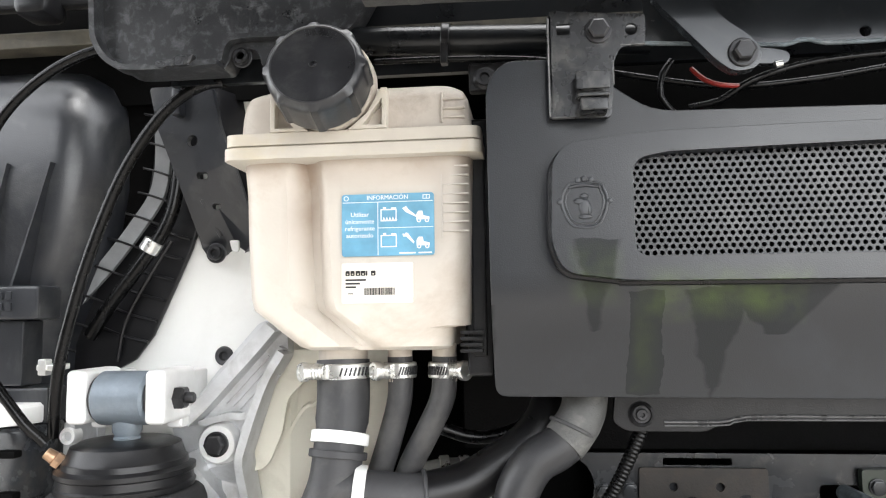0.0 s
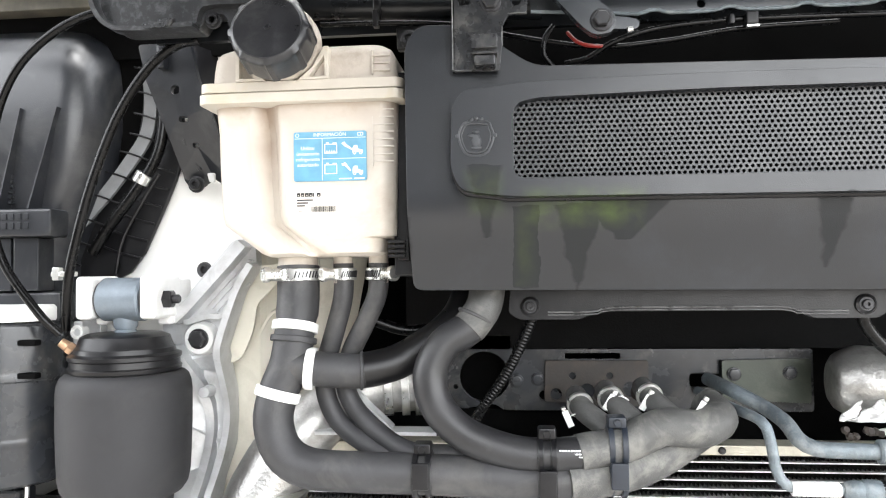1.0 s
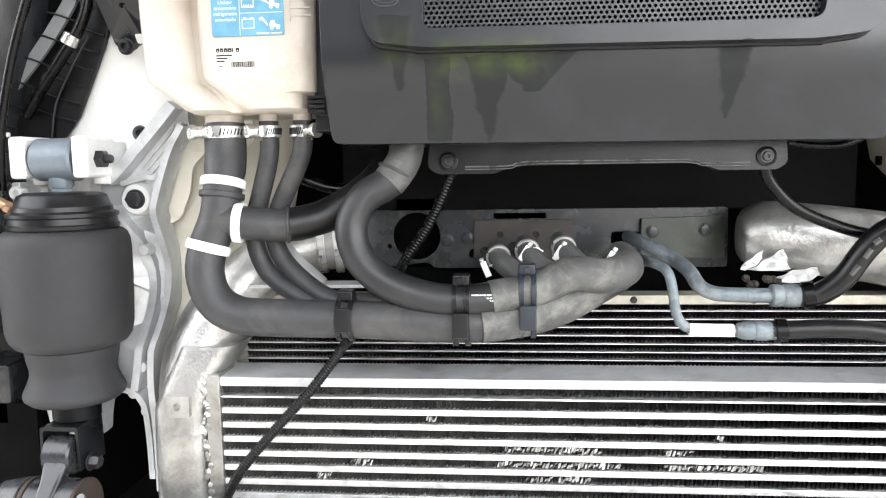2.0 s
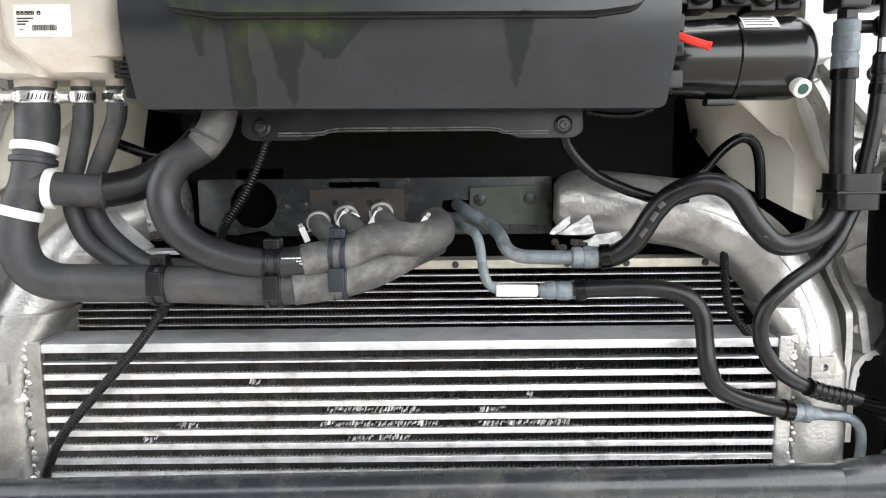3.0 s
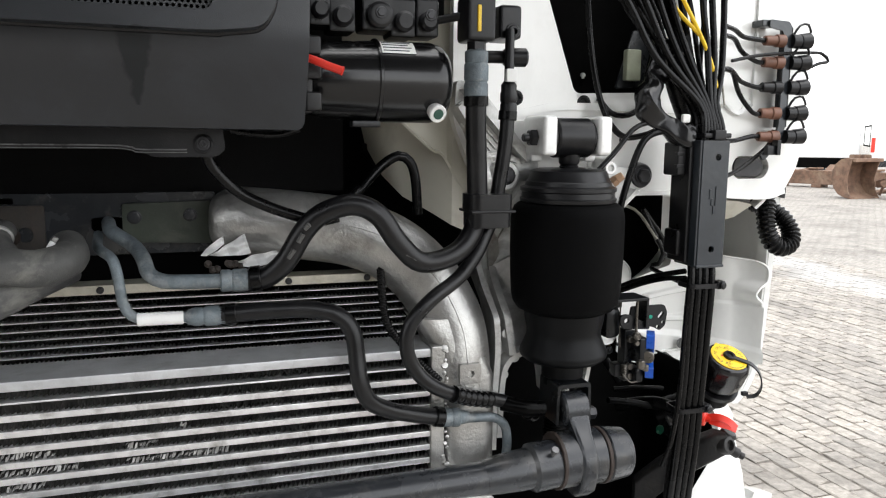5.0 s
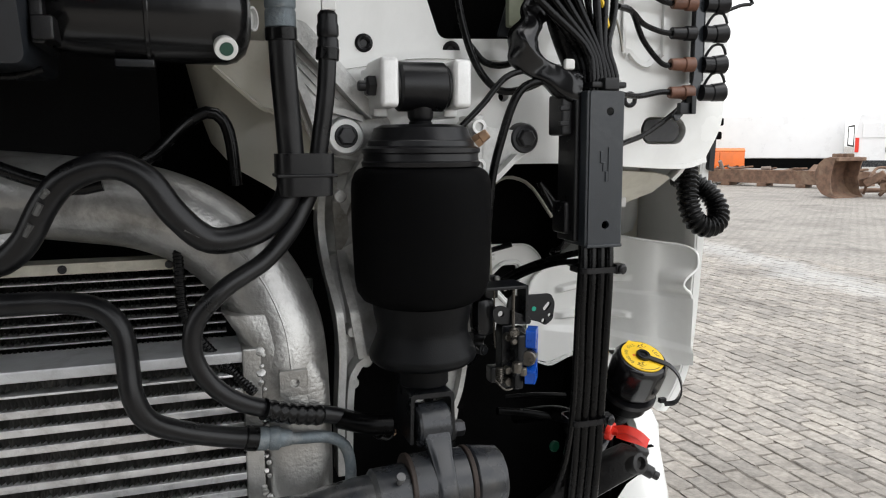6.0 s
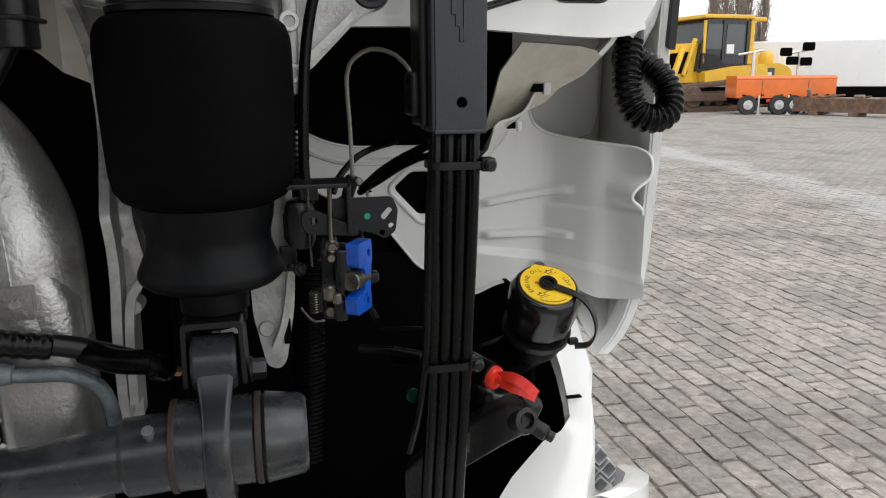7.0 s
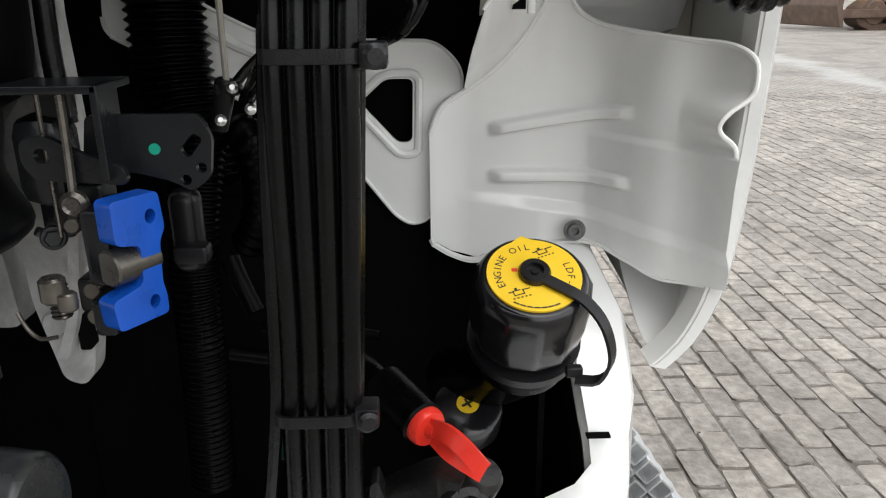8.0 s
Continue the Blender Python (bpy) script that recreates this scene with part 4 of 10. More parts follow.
box(bm, -0.72, 1.5, -0.62, 0.62, 0.0, 0.05, 0.015, 2, Matrix.Translation((0, 0.02, 2.05)) @ Matrix.Rotation(radians(-8), 4, "X"))
part("raised_shell", bm, M_DUCT, fp)
bm = bm_new()
box(bm, -0.3, 0.95, 0.73, 0.74, 1.72, 1.84)
part("inner_sheet", bm, M_DKSTEEL, fp)
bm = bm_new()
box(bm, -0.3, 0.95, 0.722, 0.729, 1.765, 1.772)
part("cream_edge", bm, M_SILL, fp)

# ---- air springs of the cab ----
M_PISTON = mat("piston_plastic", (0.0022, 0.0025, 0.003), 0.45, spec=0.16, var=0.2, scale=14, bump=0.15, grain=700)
XL, XR, YS_AX = -0.366, 1.148, 0.772


def air_spring(xc, label, bush, valve_side, rubber):
    th = thing("air_spring", (xc, YS_AX, 0.98), label, "air spring", "cab air springs")
    b = bm_new()
    lathe(b, [(0.05, 1.098), (0.066, 1.1), (0.077, 1.1055), (0.0835, 1.115), (0.0865, 1.13), (0.088, 1.16), (0.0892, 1.2), (0.0892, 1.244), (0.088, 1.256), (0.0845, 1.2655), (0.079, 1.2705), (0.07, 1.2735), (0.05, 1.274)], (xc, YS_AX, 0), n=48)
    part("bellows", b, rubber, th, "matt black rubber bellows")
    b = bm_new()
    lathe(b, [(0.03, 1.014), (0.062, 1.02), (0.069, 1.026), (0.0705, 1.031), (0.0695, 1.036), (0.064, 1.048), (0.0595, 1.06), (0.0595, 1.07), (0.063, 1.085), (0.0645, 1.099), (0.05, 1.1)], (xc, YS_AX, 0), n=44)
    # The right piston's black carries shade too; the left is dusty grey.
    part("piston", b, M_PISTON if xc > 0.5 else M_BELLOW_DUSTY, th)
    b = bm_new()
    lathe(b, [(0.026, 0.975), (0.031, 0.978), (0.031, 0.99), (0.0335, 0.992), (0.034, 1.012), (0.036, 1.014), (0.036, 1.02)], (xc, YS_AX, 0), n=32)
    part("stem", b, M_PISTON, th)
    b = bm_new()
    lathe(b, [(0.07, 1.2725), (0.0745, 1.274), (0.0755, 1.279), (0.073, 1.281), (0.0725, 1.289), (0.075, 1.291), (0.075, 1.296), (0.0675, 1.299), (0.0665, 1.305), (0.064, 1.307), (0.059, 1.321), (0.05, 1.325), (0.02, 1.326)], (xc, YS_AX, 0), n=44)
    part("top_cap", b, M_PLASTIC, th, "ribbed black top cap")
    b = bm_new()
    lathe(b, [(0.014, 1.324), (0.015, 1.328), (0.013, 1.33), (0.016, 1.334), (0.017, 1.35)], (xc, YS_AX, 0), n=24)
    cyl(b, (xc - 0.031, YS_AX, 1.372), (xc + 0.031, YS_AX, 1.372), 0.0305, None, 36, 0.003)
    part("eye", b, bush, th)
    b = bm_new()
    for sx in (-1, 1):
        cyl(b, (xc + sx * 0.0315, YS_AX, 1.372), (xc + sx * 0.035, YS_AX, 1.372), 0.0255, None, 28)
    part("rubber_bush", b, M_RUBBER, th)
    b = bm_new()
    p = (xc + valve_side * 0.066, YS_AX - 0.02, 1.303)
    d = V((valve_side * 0.72, -0.35, 0.6))
    cyl(b, p, V(p) + d * 0.008, 0.009, None, 6)
    cyl(b, V(p) + d * 0.008, V(p) + d * 0.02, 0.0075, 0.0065, 14, 0.001)
    part("air_valve", b, M_BRASS, th, "brass air fitting")


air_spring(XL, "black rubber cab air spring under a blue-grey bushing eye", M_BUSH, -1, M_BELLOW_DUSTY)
air_spring(XR, "black rubber cab air spring under a black bushing eye", M_PLASTIC, 1, M_BELLOW_SHADE)


# ---- cast suspension brackets ----
M_CASTSTAIN = mat("stained_cast_metal", (0.4, 0.39, 0.36), 0.5, 0.3, var=0.35, scale=40, bump=0.35, grain=220, dirt=(0.13, 0.095, 0.06), dirt_amt=0.75, dirt_scale=32)
def bracket(xc, s, label, metal):
    """The cast bracket that carries an air spring; s: +1 where the cab's middle lies towards +x."""
    th = thing("suspension_bracket", (xc, 0.83, 0.96), label, "suspension bracket", "cab suspension brackets")

    def flip(pts):
        return [(xc + s * u, z) for u, z in pts]

    # clevis jaws
    for u0, u1 in ((-0.0585, -0.0345), (0.0345, 0.0585)):
        b = bm_new()
        box(b, xc + u0, xc + u1, 0.742, 0.82, 1.345, 1.405, 0.006, 3)
        box(b, xc + u0 + 0.002, xc + u1 - 0.002, 0.79, 0.86, 1.335, 1.40, 0.004)
        part("clevis_jaw", b, M_WHITEALU, th, "white painted clevis jaw")
    b = bm_new()
    x0 = xc + s * 0.0585
    lathe(b, [(0.0135, 0), (0.0135, 0.009), (0.011, 0.0115)], (x0, YS_AX, 1.372), (s, 0, 0), 6)
    lathe(b, [(0.0065, 0.008), (0.0065, 0.019), (0.005, 0.021)], (x0, YS_AX, 1.372), (s, 0, 0), 14)
    part("clevis_nut", b, M_BOLT, th)
    # main casting: arm, boss and leg
    b = bm_new()
    arm_o = flip([(0.02, 1.33), (0.045, 1.355), (0.079, 1.397), (0.132, 1.456), (0.165, 1.46), (0.168, 1.415), (0.145, 1.38), (0.118, 1.297), (0.112, 1.25), (0.114, 1.19), (0.111, 1.14), (0.1, 1.04), (0.104, 0.95), (0.106, 0.85),
                  (0.09, 0.85), (0.087, 0.98), (0.08, 1.004), (0.062, 1.016), (0.03, 1.016), (0.014, 1.004), (0.007, 0.97), (0.004, 0.94), (-0.022, 0.94), (-0.014, 1.05), (0.02, 1.09), (0.04, 1.2), (0.045, 1.28)])
    plate(b, rounded(arm_o, 0.008), (), 0.836, 0.858, 0.004)
    for zc in (1.1, 1.14, 1.18, 1.22, 1.26):
        bmesh.ops.bisect_plane(b, geom=b.verts[:] + b.edges[:] + b.faces[:], plane_co=(0, 0, zc), plane_no=(0, 0, 1))

    def set_back(b):
        for v in b.verts:
            if 1.085 < v.co.z < 1.295:
                v.co.y += (0.055 if s > 0 else 0.075) * math.sin(math.pi * (v.co.z - 1.085) / 0.21) * max(0.0, min(1.0, (s * (v.co.x - xc) - 0.05) / 0.03))

    set_back(b)
    part("casting", b, metal, th)
    if s < 0:
        b = bm_new()
        plate(b, rounded(flip([(0.098, 1.25), (0.09, 1.12), (0.076, 1.012), (0.068, 1.002), (0.046, 1.01), (0.02, 1.002), (-0.01, 0.985), (-0.03, 1.0), (-0.03, 1.25)]), 0.006), (), 0.872, 0.879, 0.002)
        part("web", b, M_CASTSTAIN, th, "rust-stained flat web of the casting")
    b = bm_new()
    for u, w, pts in ((0, 0.01, [(0.104, 0.86), (0.103, 0.95), (0.099, 1.04), (0.108, 1.14), (0.111, 1.2), (0.111, 1.25), (0.118, 1.3), (0.145, 1.38), (0.168, 1.42)]),
                      (0, 0.016, [(0.05, 1.34), (0.07, 1.358), (0.1, 1.39), (0.13, 1.422), (0.155, 1.45)]),
                      (0, 0.009, [(0.003, 0.945), (0.009, 0.99), (0.024, 1.016), (0.046, 1.0215), (0.068, 1.017), (0.085, 0.998), (0.091, 0.95), (0.093, 0.88)]),
                      (0, 0.012, [(0.05, 1.3), (0.066, 1.27), (0.084, 1.2), (0.084, 1.1), (0.072, 1.02)])):
        ribbon(b, [(xc + s * q, 0.823, z) for q, z in pts], 0.034, w, (0, 1, 0), 0.01)
    set_back(b)
    part("stiffening_rib", b, metal, th)
    b = bm_new()
    for k in range(6):
        ua, za, ub, zb = 0.074 + 0.0085 * k, 1.366 - 0.0035 * k, 0.135 + 0.0045 * k, 1.43 - 0.0075 * k
        ribbon(b, [(xc + s * ua, 0.8345, za), (xc + s * (ua + ub) / 2, 0.8345, (za + zb) / 2), (xc + s * ub, 0.8345, zb)], 0.006, 0.0028, (0, 1, 0), 0.02)
    ribbon(b, [(xc + s * q, 0.829, z) for q, z in ((0.062, 1.335), (0.1, 1.345), (0.126, 1.348), (0.15, 1.40), (0.163, 1.425))], 0.014, 0.008, (0, 1, 0), 0.01)
    tagged(part("cast_ribbing", b, metal, th), kind="stuff")
    b = bm_new()
    bx = xc + s * 0.0855
    cyl(b, (bx, 0.82, 1.312), (bx, 0.85, 1.312), 0.0235, 0.027, 30, 0.002)
    part("boss", b, M_WHITEALU, th)
    b = bm_new()
    bolt(b, (bx, 0.82, 1.312), (0, -1, 0), 0.0125, 0.012, 1.2)
    part("mounting_bolt", b, M_BOLT, th)
    for u, z in ((0.096, 1.235), (0.083, 1.055), (0.066, 1.013), (0.085, 0.985)):
        b = bm_new()
        cyl(b, (xc + s * u, 0.812, z), (xc + s * u, 0.838, z), 0.008, 0.009, 16, 0.001)
        part("cast_pad", b, metal, th)
    # outer strut with its studs
    b = bm_new()
    plate(b, rounded(flip([(-0.165, 1.32), (-0.182, 1.325), (-0.196, 1.312), (-0.19, 1.292), (-0.165, 1.28), (-0.11, 1.225), (-0.092, 1.215), (-0.08, 1.24), (-0.08, 1.335), (-0.12, 1.325)]), 0.007), (), 0.845, 0.862, 0.003)
    ribbon(b, [(xc - s * u, 0.838, z) for u, z in ((0.09, 1.222), (0.125, 1.252), (0.16, 1.285))], 0.026, 0.007, (0, 1, 0))
    box(b, min(xc - s * 0.082, xc - s * 0.097), max(xc - s * 0.082, xc - s * 0.097), 0.80, 0.86, 1.20, 1.34, 0.003)
    leg = flip([(-0.088, 1.25), (-0.081, 1.15), (-0.083, 1.1), (-0.085, 1.047), (-0.079, 0.965), (-0.068, 0.905), (-0.06, 0.895), (-0.046, 0.9), (-0.034, 0.96), (-0.033, 1.0), (-0.02, 1.06), (-0.052, 1.1), (-0.072, 1.15), (-0.072, 1.25)])
    plate(b, rounded(leg, 0.008), (), 0.832, 0.85, 0.004)
    ribbon(b, [(xc - s * u, 0.825, z) for u, z in ((0.082, 1.2), (0.078, 1.15), (0.079, 1.1), (0.081, 1.047), (0.07, 0.965), (0.056, 0.925))], 0.02, 0.007, (0, 1, 0))
    part("outer_strut", b, metal, th)
    b = bm_new()
    lathe(b, [(0.0095, 0.0), (0.0095, 0.002), (0.008, 0.004), (0.001, 0.004)], (xc - s * 0.048, 0.832, 0.945), (0, -1, 0), 18)
    part("cast_pad", b, metal, th)
    b = bm_new()
    plate(b, rect(min(xc - s * 0.066, xc - s * 0.074), max(xc - s * 0.066, xc - s * 0.074), 0.928, 0.955, 0.002), (), 0.822, 0.834, 0.001)
    part("notch", b, M_BLACK, th)
    for z in (1.324, 1.272, 1.222):
        b = bm_new()
        lathe(b, [(0.0105, 0), (0.0105, -0.014), (0.0095, -0.016), (0.006, -0.016), (0.0055, -0.01)], (xc - s * 0.089, 0.812, z), (0, 1, 0), 20)
        part("hollow_stud", b, M_WHITEALU, th)
    b = bm_new()
    bx = xc - s * 0.177
    cyl(b, (bx, 0.842, 1.309), (bx, 0.86, 1.309), 0.021, 0.023, 28, 0.002)
    bolt(b, (bx, 0.842, 1.309), (0, -1, 0), 0.0125, 0.011, 1.1)
    part("outer_bolt", b, M_BOLT, th)


M_WHITEALU = mat("bright_machined_casting", (0.78, 0.78, 0.77), 0.35, 0.25, var=0.06, scale=30, bump=0.1, grain=260, dirt=(0.5, 0.49, 0.46), dirt_amt=0.3, dirt_scale=20)
bracket(XL, 1, "ribbed cast aluminium cab suspension bracket with dark bolts", M_ALU)
bracket(XR, -1, "cast aluminium cab suspension bracket, grimy lower leg", M_ALU_GRIMY)


# ---- lower links under the springs, and the stabiliser bar ----
def lower_link(xc, label):
    th = thing("lower_link", (xc, 0.72, 0.84), label, "link", "lower links")
    b = bm_new()
    plate(b, rounded([(xc - 0.0315, 0.925), (xc - 0.03, 0.99), (xc + 0.027, 0.99), (xc + 0.029, 0.925), (xc + 0.024, 0.925), (xc + 0.023, 0.984), (xc - 0.0255, 0.984), (xc - 0.027, 0.925)], 0.005), (), 0.725, 0.79, 0.0015)
    part("yoke", b, M_DKSTEEL, th)
    b = bm_new()
    cyl(b, (xc - 0.022, 0.735, 0.947), (xc + 0.02, 0.735, 0.947), 0.028, None, 32, 0.003)
    loft(b, [[(xc + x_, yo + y_, z) for x_, y_ in rounded([(-w, 0.0), (w, 0.0), (w, 0.03), (-w, 0.03)], 0.007)] for z, w, yo in ((0.955, 0.021, 0.711), (0.94, 0.018, 0.706), (0.92, 0.0145, 0.69), (0.905, 0.0135, 0.675), (0.885, 0.0135, 0.664), (0.86, 0.0135, 0.664), (0.835, 0.0135, 0.672), (0.82, 0.0135, 0.69))])
    part("link_eye", b, M_GREYSTEEL, th)
    b = bm_new()
    bolt(b, (xc + 0.031, 0.745, 0.932), (1, 0, 0), 0.011, 0.016, 1.2)
    part("link_bolt", b, M_BOLT, th)


lower_link(XR, "grey painted steel spring link with side bolt")
lower_link(XL, "grey painted steel spring link at the stabiliser")
stab = thing("stabiliser_bar", (0.4, 0.7, 0.87), "grey painted steel stabiliser bar with clamped ends", "stabiliser bar")
bm = bm_new()
cyl(bm, (-0.30, 0.70, 0.853), (1.0, 0.70, 0.868), 0.0245, None, 30)
lathe(bm, [(0.025, 0), (0.028, 0.02), (0.031, 0.06), (0.031, 0.075), (0.037, 0.08), (0.037, 0.12)], (0.985, 0.70, 0.868), (1, 0.05, 0.04), 34)
part("bar", bm, M_GREYSTEEL, stab)
for xe, s in ((XR, 1), (XL, -1)):
    bm = bm_new()
    cyl(bm, (xe - s * 0.042, 0.71, 0.875), (xe + s * 0.036, 0.71, 0.875), 0.043, None, 40, 0.004)
    part("end_clamp", bm, M_GREYSTEEL, stab)
    for u in (-0.04, 0.037):
        bm = bm_new()
        clamp_ring(bm, (xe + s * u, 0.71, 0.875), (1, 0, 0), 0.0425, 0.006, 40)
        part("rust_ring", bm, M_OLDRUST, stab, "rusty clamp edge")
    bm = bm_new()
    cyl(bm, (xe + s * 0.04, 0.71, 0.875), (xe + s * 0.083, 0.71, 0.875), 0.044, 0.039, 40, 0.004)
    part("end_cap", bm, M_GREYSTEEL, stab)
    bm = bm_new()
    cyl(bm, (xe - s * 0.058, 0.684, 0.893), (xe - s * 0.058, 0.676, 0.906), 0.004, 0.003, 10)
    cyl(bm, (xe - s * 0.058, 0.676, 0.906), (xe - s * 0.058, 0.672, 0.911), 0.0055, None, 10)
    part("grease_nipple", bm, M_EDGE, stab)

# ---- charge-air cooler ----
ic = thing("charge_air_cooler", (0.4, 0.78, 0.6), "aluminium charge-air cooler with bright bars and dark fins, some fins crushed", "cooler")
IX0, IX1, IY = -0.135, 0.918, 0.752
bm = bm_new()
box(bm, IX0 - 0.01, IX1 + 0.01, IY, IY + 0.084, 1.0445, 1.0585, 0.003)
part("top_rail", bm, M_ALU, ic, "scuffed aluminium top rail")
NB, PB = 10, 0.0212
random.seed(11)
for i in range(NB):
    z = 1.0305 - i * PB
    bm = bm_new()
    box(bm, IX0, IX1, IY, IY + 0.05, z - (0.0045 if z < 1.025 else 0.0025), z + (0.0045 if z < 1.025 else 0.0005), 0.0012, 2)
    part("bar", bm, M_FIN, ic)
for i in range(NB + 1):
    zt = 1.0445 if i == 0 else 1.0305 - (i - 1) * PB - 0.0042
    zb = 1.0305 - i * PB + 0.0042
    verts, faces = [], []
    x = IX0
    up = True
    k = 0
    while x < IX1:
        jag = random.uniform(-0.0008, 0.0008)
        yj = random.uniform(0.0, 0.003)
        z = zt if up else zb
        verts += [(x + jag, IY + 0.003 + yj, z), (x + jag + 0.016, IY + 0.046, z)]
        if k:
            faces.append((2 * k - 2, 2 * k - 1, 2 * k + 1, 2 * k))
        k += 1
        up = not up
        x += 0.0031
    me = bpy.data.meshes.new("fin_strip")
    me.from_pydata([V(v) - V((0.4, 0.78, 0.6)) for v in verts], [], faces)
    me.materials.append(M_FINDARK)
    ob = new("fin_strip", me)
    ob.parent = ic
    tagged(ob, kind="stuff")
# Black sheet behind the fins paints the shade in the core.
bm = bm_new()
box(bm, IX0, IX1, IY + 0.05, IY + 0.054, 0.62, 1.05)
part("core_shade", bm, M_BLACK, ic)
# crushed, shiny fins
random.seed(21)
for i, (xa, xb) in ((4, (0.27, 0.4)), (5, (0.26, 0.43)), (5, (0.49, 0.62)), (6, (0.345, 0.39)), (2, (0.16, 0.175)), (4, (0.49, 0.53)), (6, (0.3, 0.335)), (3, (0.56, 0.568)), (5, (0.05, 0.08)), (6, (0.0, 0.02))):
    bm = bm_new()
    zc = 1.0305 - (i - 0.5) * PB
    x = xa
    while x < xb:
        w = random.uniform(0.0015, 0.0045)
        h = random.uniform(0.0015, 0.005)
        zz = zc + random.uniform(-0.002, 0.002)
        q = [bm.verts.new((x + a, IY + 0.002 + random.uniform(0, 0.004), zz + c)) for a, c in ((0, -h), (w, -h * random.uniform(0.4, 1)), (w + 0.002, h), (0.002, h * random.uniform(0.5, 1)))]
        bm.faces.new(q)
        x += w * random.uniform(0.9, 1.7)
    made = bmesh.ops.extrude_face_region(bm, geom=bm.faces[:])["geom"]
    bmesh.ops.translate(bm, verts=[v for v in made if isinstance(v, bmesh.types.BMVert)], vec=(0, 0.004, 0))
    tagged(part("crushed_patch", bm, M_CRUSH, ic), kind="stuff")
bm = bm_new()
box(bm, IX0 - 0.01, IX1 - 0.03, IY - 0.006, IY + 0.07, 0.79, 0.8235, 0.004)
part("bottom_rail", bm, M_ALU, ic, "pale aluminium bottom rail")
bm = bm_new()
plate(bm, rounded([(0.893, 0.825), (1.012, 0.82), (1.022, 0.81), (1.024, 0.72), (0.893, 0.72)], 0.006), [circle(0.94, 0.79, 0.006, 14)], IY - 0.018, IY - 0.008, 0.002)
sup = part("support_plate", bm, M_WHITEALU_PLATE := mat("pale_support_plate", (0.72, 0.72, 0.71), 0.4, 0.2, var=0.08, scale=20, bump=0.08, dirt=(0.4, 0.39, 0.36), dirt_amt=0.4, dirt_scale=12), ic, "white painted support plate")
bm = bm_new()
bolt(bm, (1.004, IY - 0.018, 0.793), (0, -1, 0), 0.009, 0.008, 1.3)
part("support_bolt", bm, M_BOLT, sup)
# side plates with weld beads
for xs, s in ((IX0, -1), (IX1, 1)):
    bm = bm_new()
    box(bm, min(xs, xs + s * 0.022), max(xs, xs + s * 0.022), IY - 0.004, IY + 0.058, 0.62, 1.062, 0.003)
    part("side_plate", bm, M_ALU_RAW, ic)
    bm = bm_new()
    for k in range(46):
        z = 1.06 - k * 0.0095
        r = random.uniform(0.003, 0.0065)
        lathe(bm, [(r * 0.5, -0.003), (r, -0.001), (r * 0.85, 0.0012), (r * 0.4, 0.002)], (xs + s * 0.023 + random.uniform(-0.004, 0.004), IY - 0.003, z + random.uniform(-0.003, 0.003)), (random.uniform(-0.4, 0.4), -1, random.uniform(-0.2, 0.6)), 8)
    tagged(part("weld_bead", bm, M_ALU_RAW, ic), kind="stuff")
    # collecting tank: widens to the elbow
    bm = bm_new()
    loops = []
    for z, w, yf, yb in ((0.6, 0.085, 0.742, 0.83), (0.95, 0.085, 0.742, 0.83), (1.01, 0.083, 0.742, 0.835), (1.06, 0.08, 0.748, 0.85), (1.1, 0.09, 0.757, 0.87)):
        xo = xs + s * (0.022 if z < 1.05 else (0.005 if z < 1.08 else -0.02))
        q = rounded([(xo, yf), (xo + s * w, yf), (xo + s * w, yb), (xo, yb)], 0.03, 5)
        loops.append([(x, y, z) for x, y in q])
    loft(bm, loops)
    part("end_tank", bm, M_ALU_RAW, ic)
    bm = bm_new()
    plate(bm, rect(xs + s * 0.041 if s > 0 else xs - 0.075, xs + s * 0.075 if s > 0 else xs - 0.041, 1.003, 1.034, 0.003), [circle(xs + s * 0.059, 1.0185, 0.0055, 14)], 0.735, 0.745, 0.001)
    part("bracket_tab", bm, M_ALU_RAW, ic)

# ---- radiator behind ----
rad = thing("radiator", (0.4, 0.86, 0.8), "radiator core with fine horizontal tubes and dusty fins", "radiator")
bm = bm_new()
box(bm, -0.13, 0.905, 0.838, 0.88, 1.148, 1.162, 0.002)
part("header", bm, M_HEADER := mat("pale_header_plate", (0.5, 0.48, 0.4), 0.45, 0.3, var=0.2, scale=20, bump=0.2, dirt=(0.2, 0.17, 0.12), dirt_amt=0.6, dirt_scale=10), rad, "pale aluminium header plate")
for xb in (0.33, 0.46, 0.63, 0.72, 0.84):
    bm = bm_new()
    bolt(bm, (xb, 0.838, 1.155), (0, -1, 0), 0.004, 0.004, 1.3)
    part("header_screw", bm, M_BOLT, rad)
for i in range(9):
    z = 1.137 - i * 0.0125
    bm = bm_new()
    box(bm, -0.13, 0.905, 0.846, 0.875, z - 0.0009, z + 0.0009, 0.0003, 1)
    part("flat_tube", bm, M_FIN, rad)
verts, faces = [], []
x, up, k = -0.13, True, 0
for i in range(9):
    x, up, first = -0.13, True, True
    while x < 0.905:
        z = (1.1485 - i * 0.0125) if up else (1.1385 - i * 0.0125)
        verts += [(x, 0.851 + random.uniform(0, 0.002), z), (x, 0.87, z)]
        n = len(verts)
        if not first:
            faces.append((n - 4, n - 3, n - 1, n - 2))
        first = False
        up = not up
        x += 0.003
me = bpy.data.meshes.new("fin_pack")
me.from_pydata([V(v) - V((0.4, 0.86, 0.8)) for v in verts], [], faces)
me.materials.append(M_FINDARK)
ob = new("fin_pack", me)
ob.parent = rad
tagged(ob, kind="stuff")
# Shade behind the radiator fins, painted as a black sheet.
bm = bm_new()
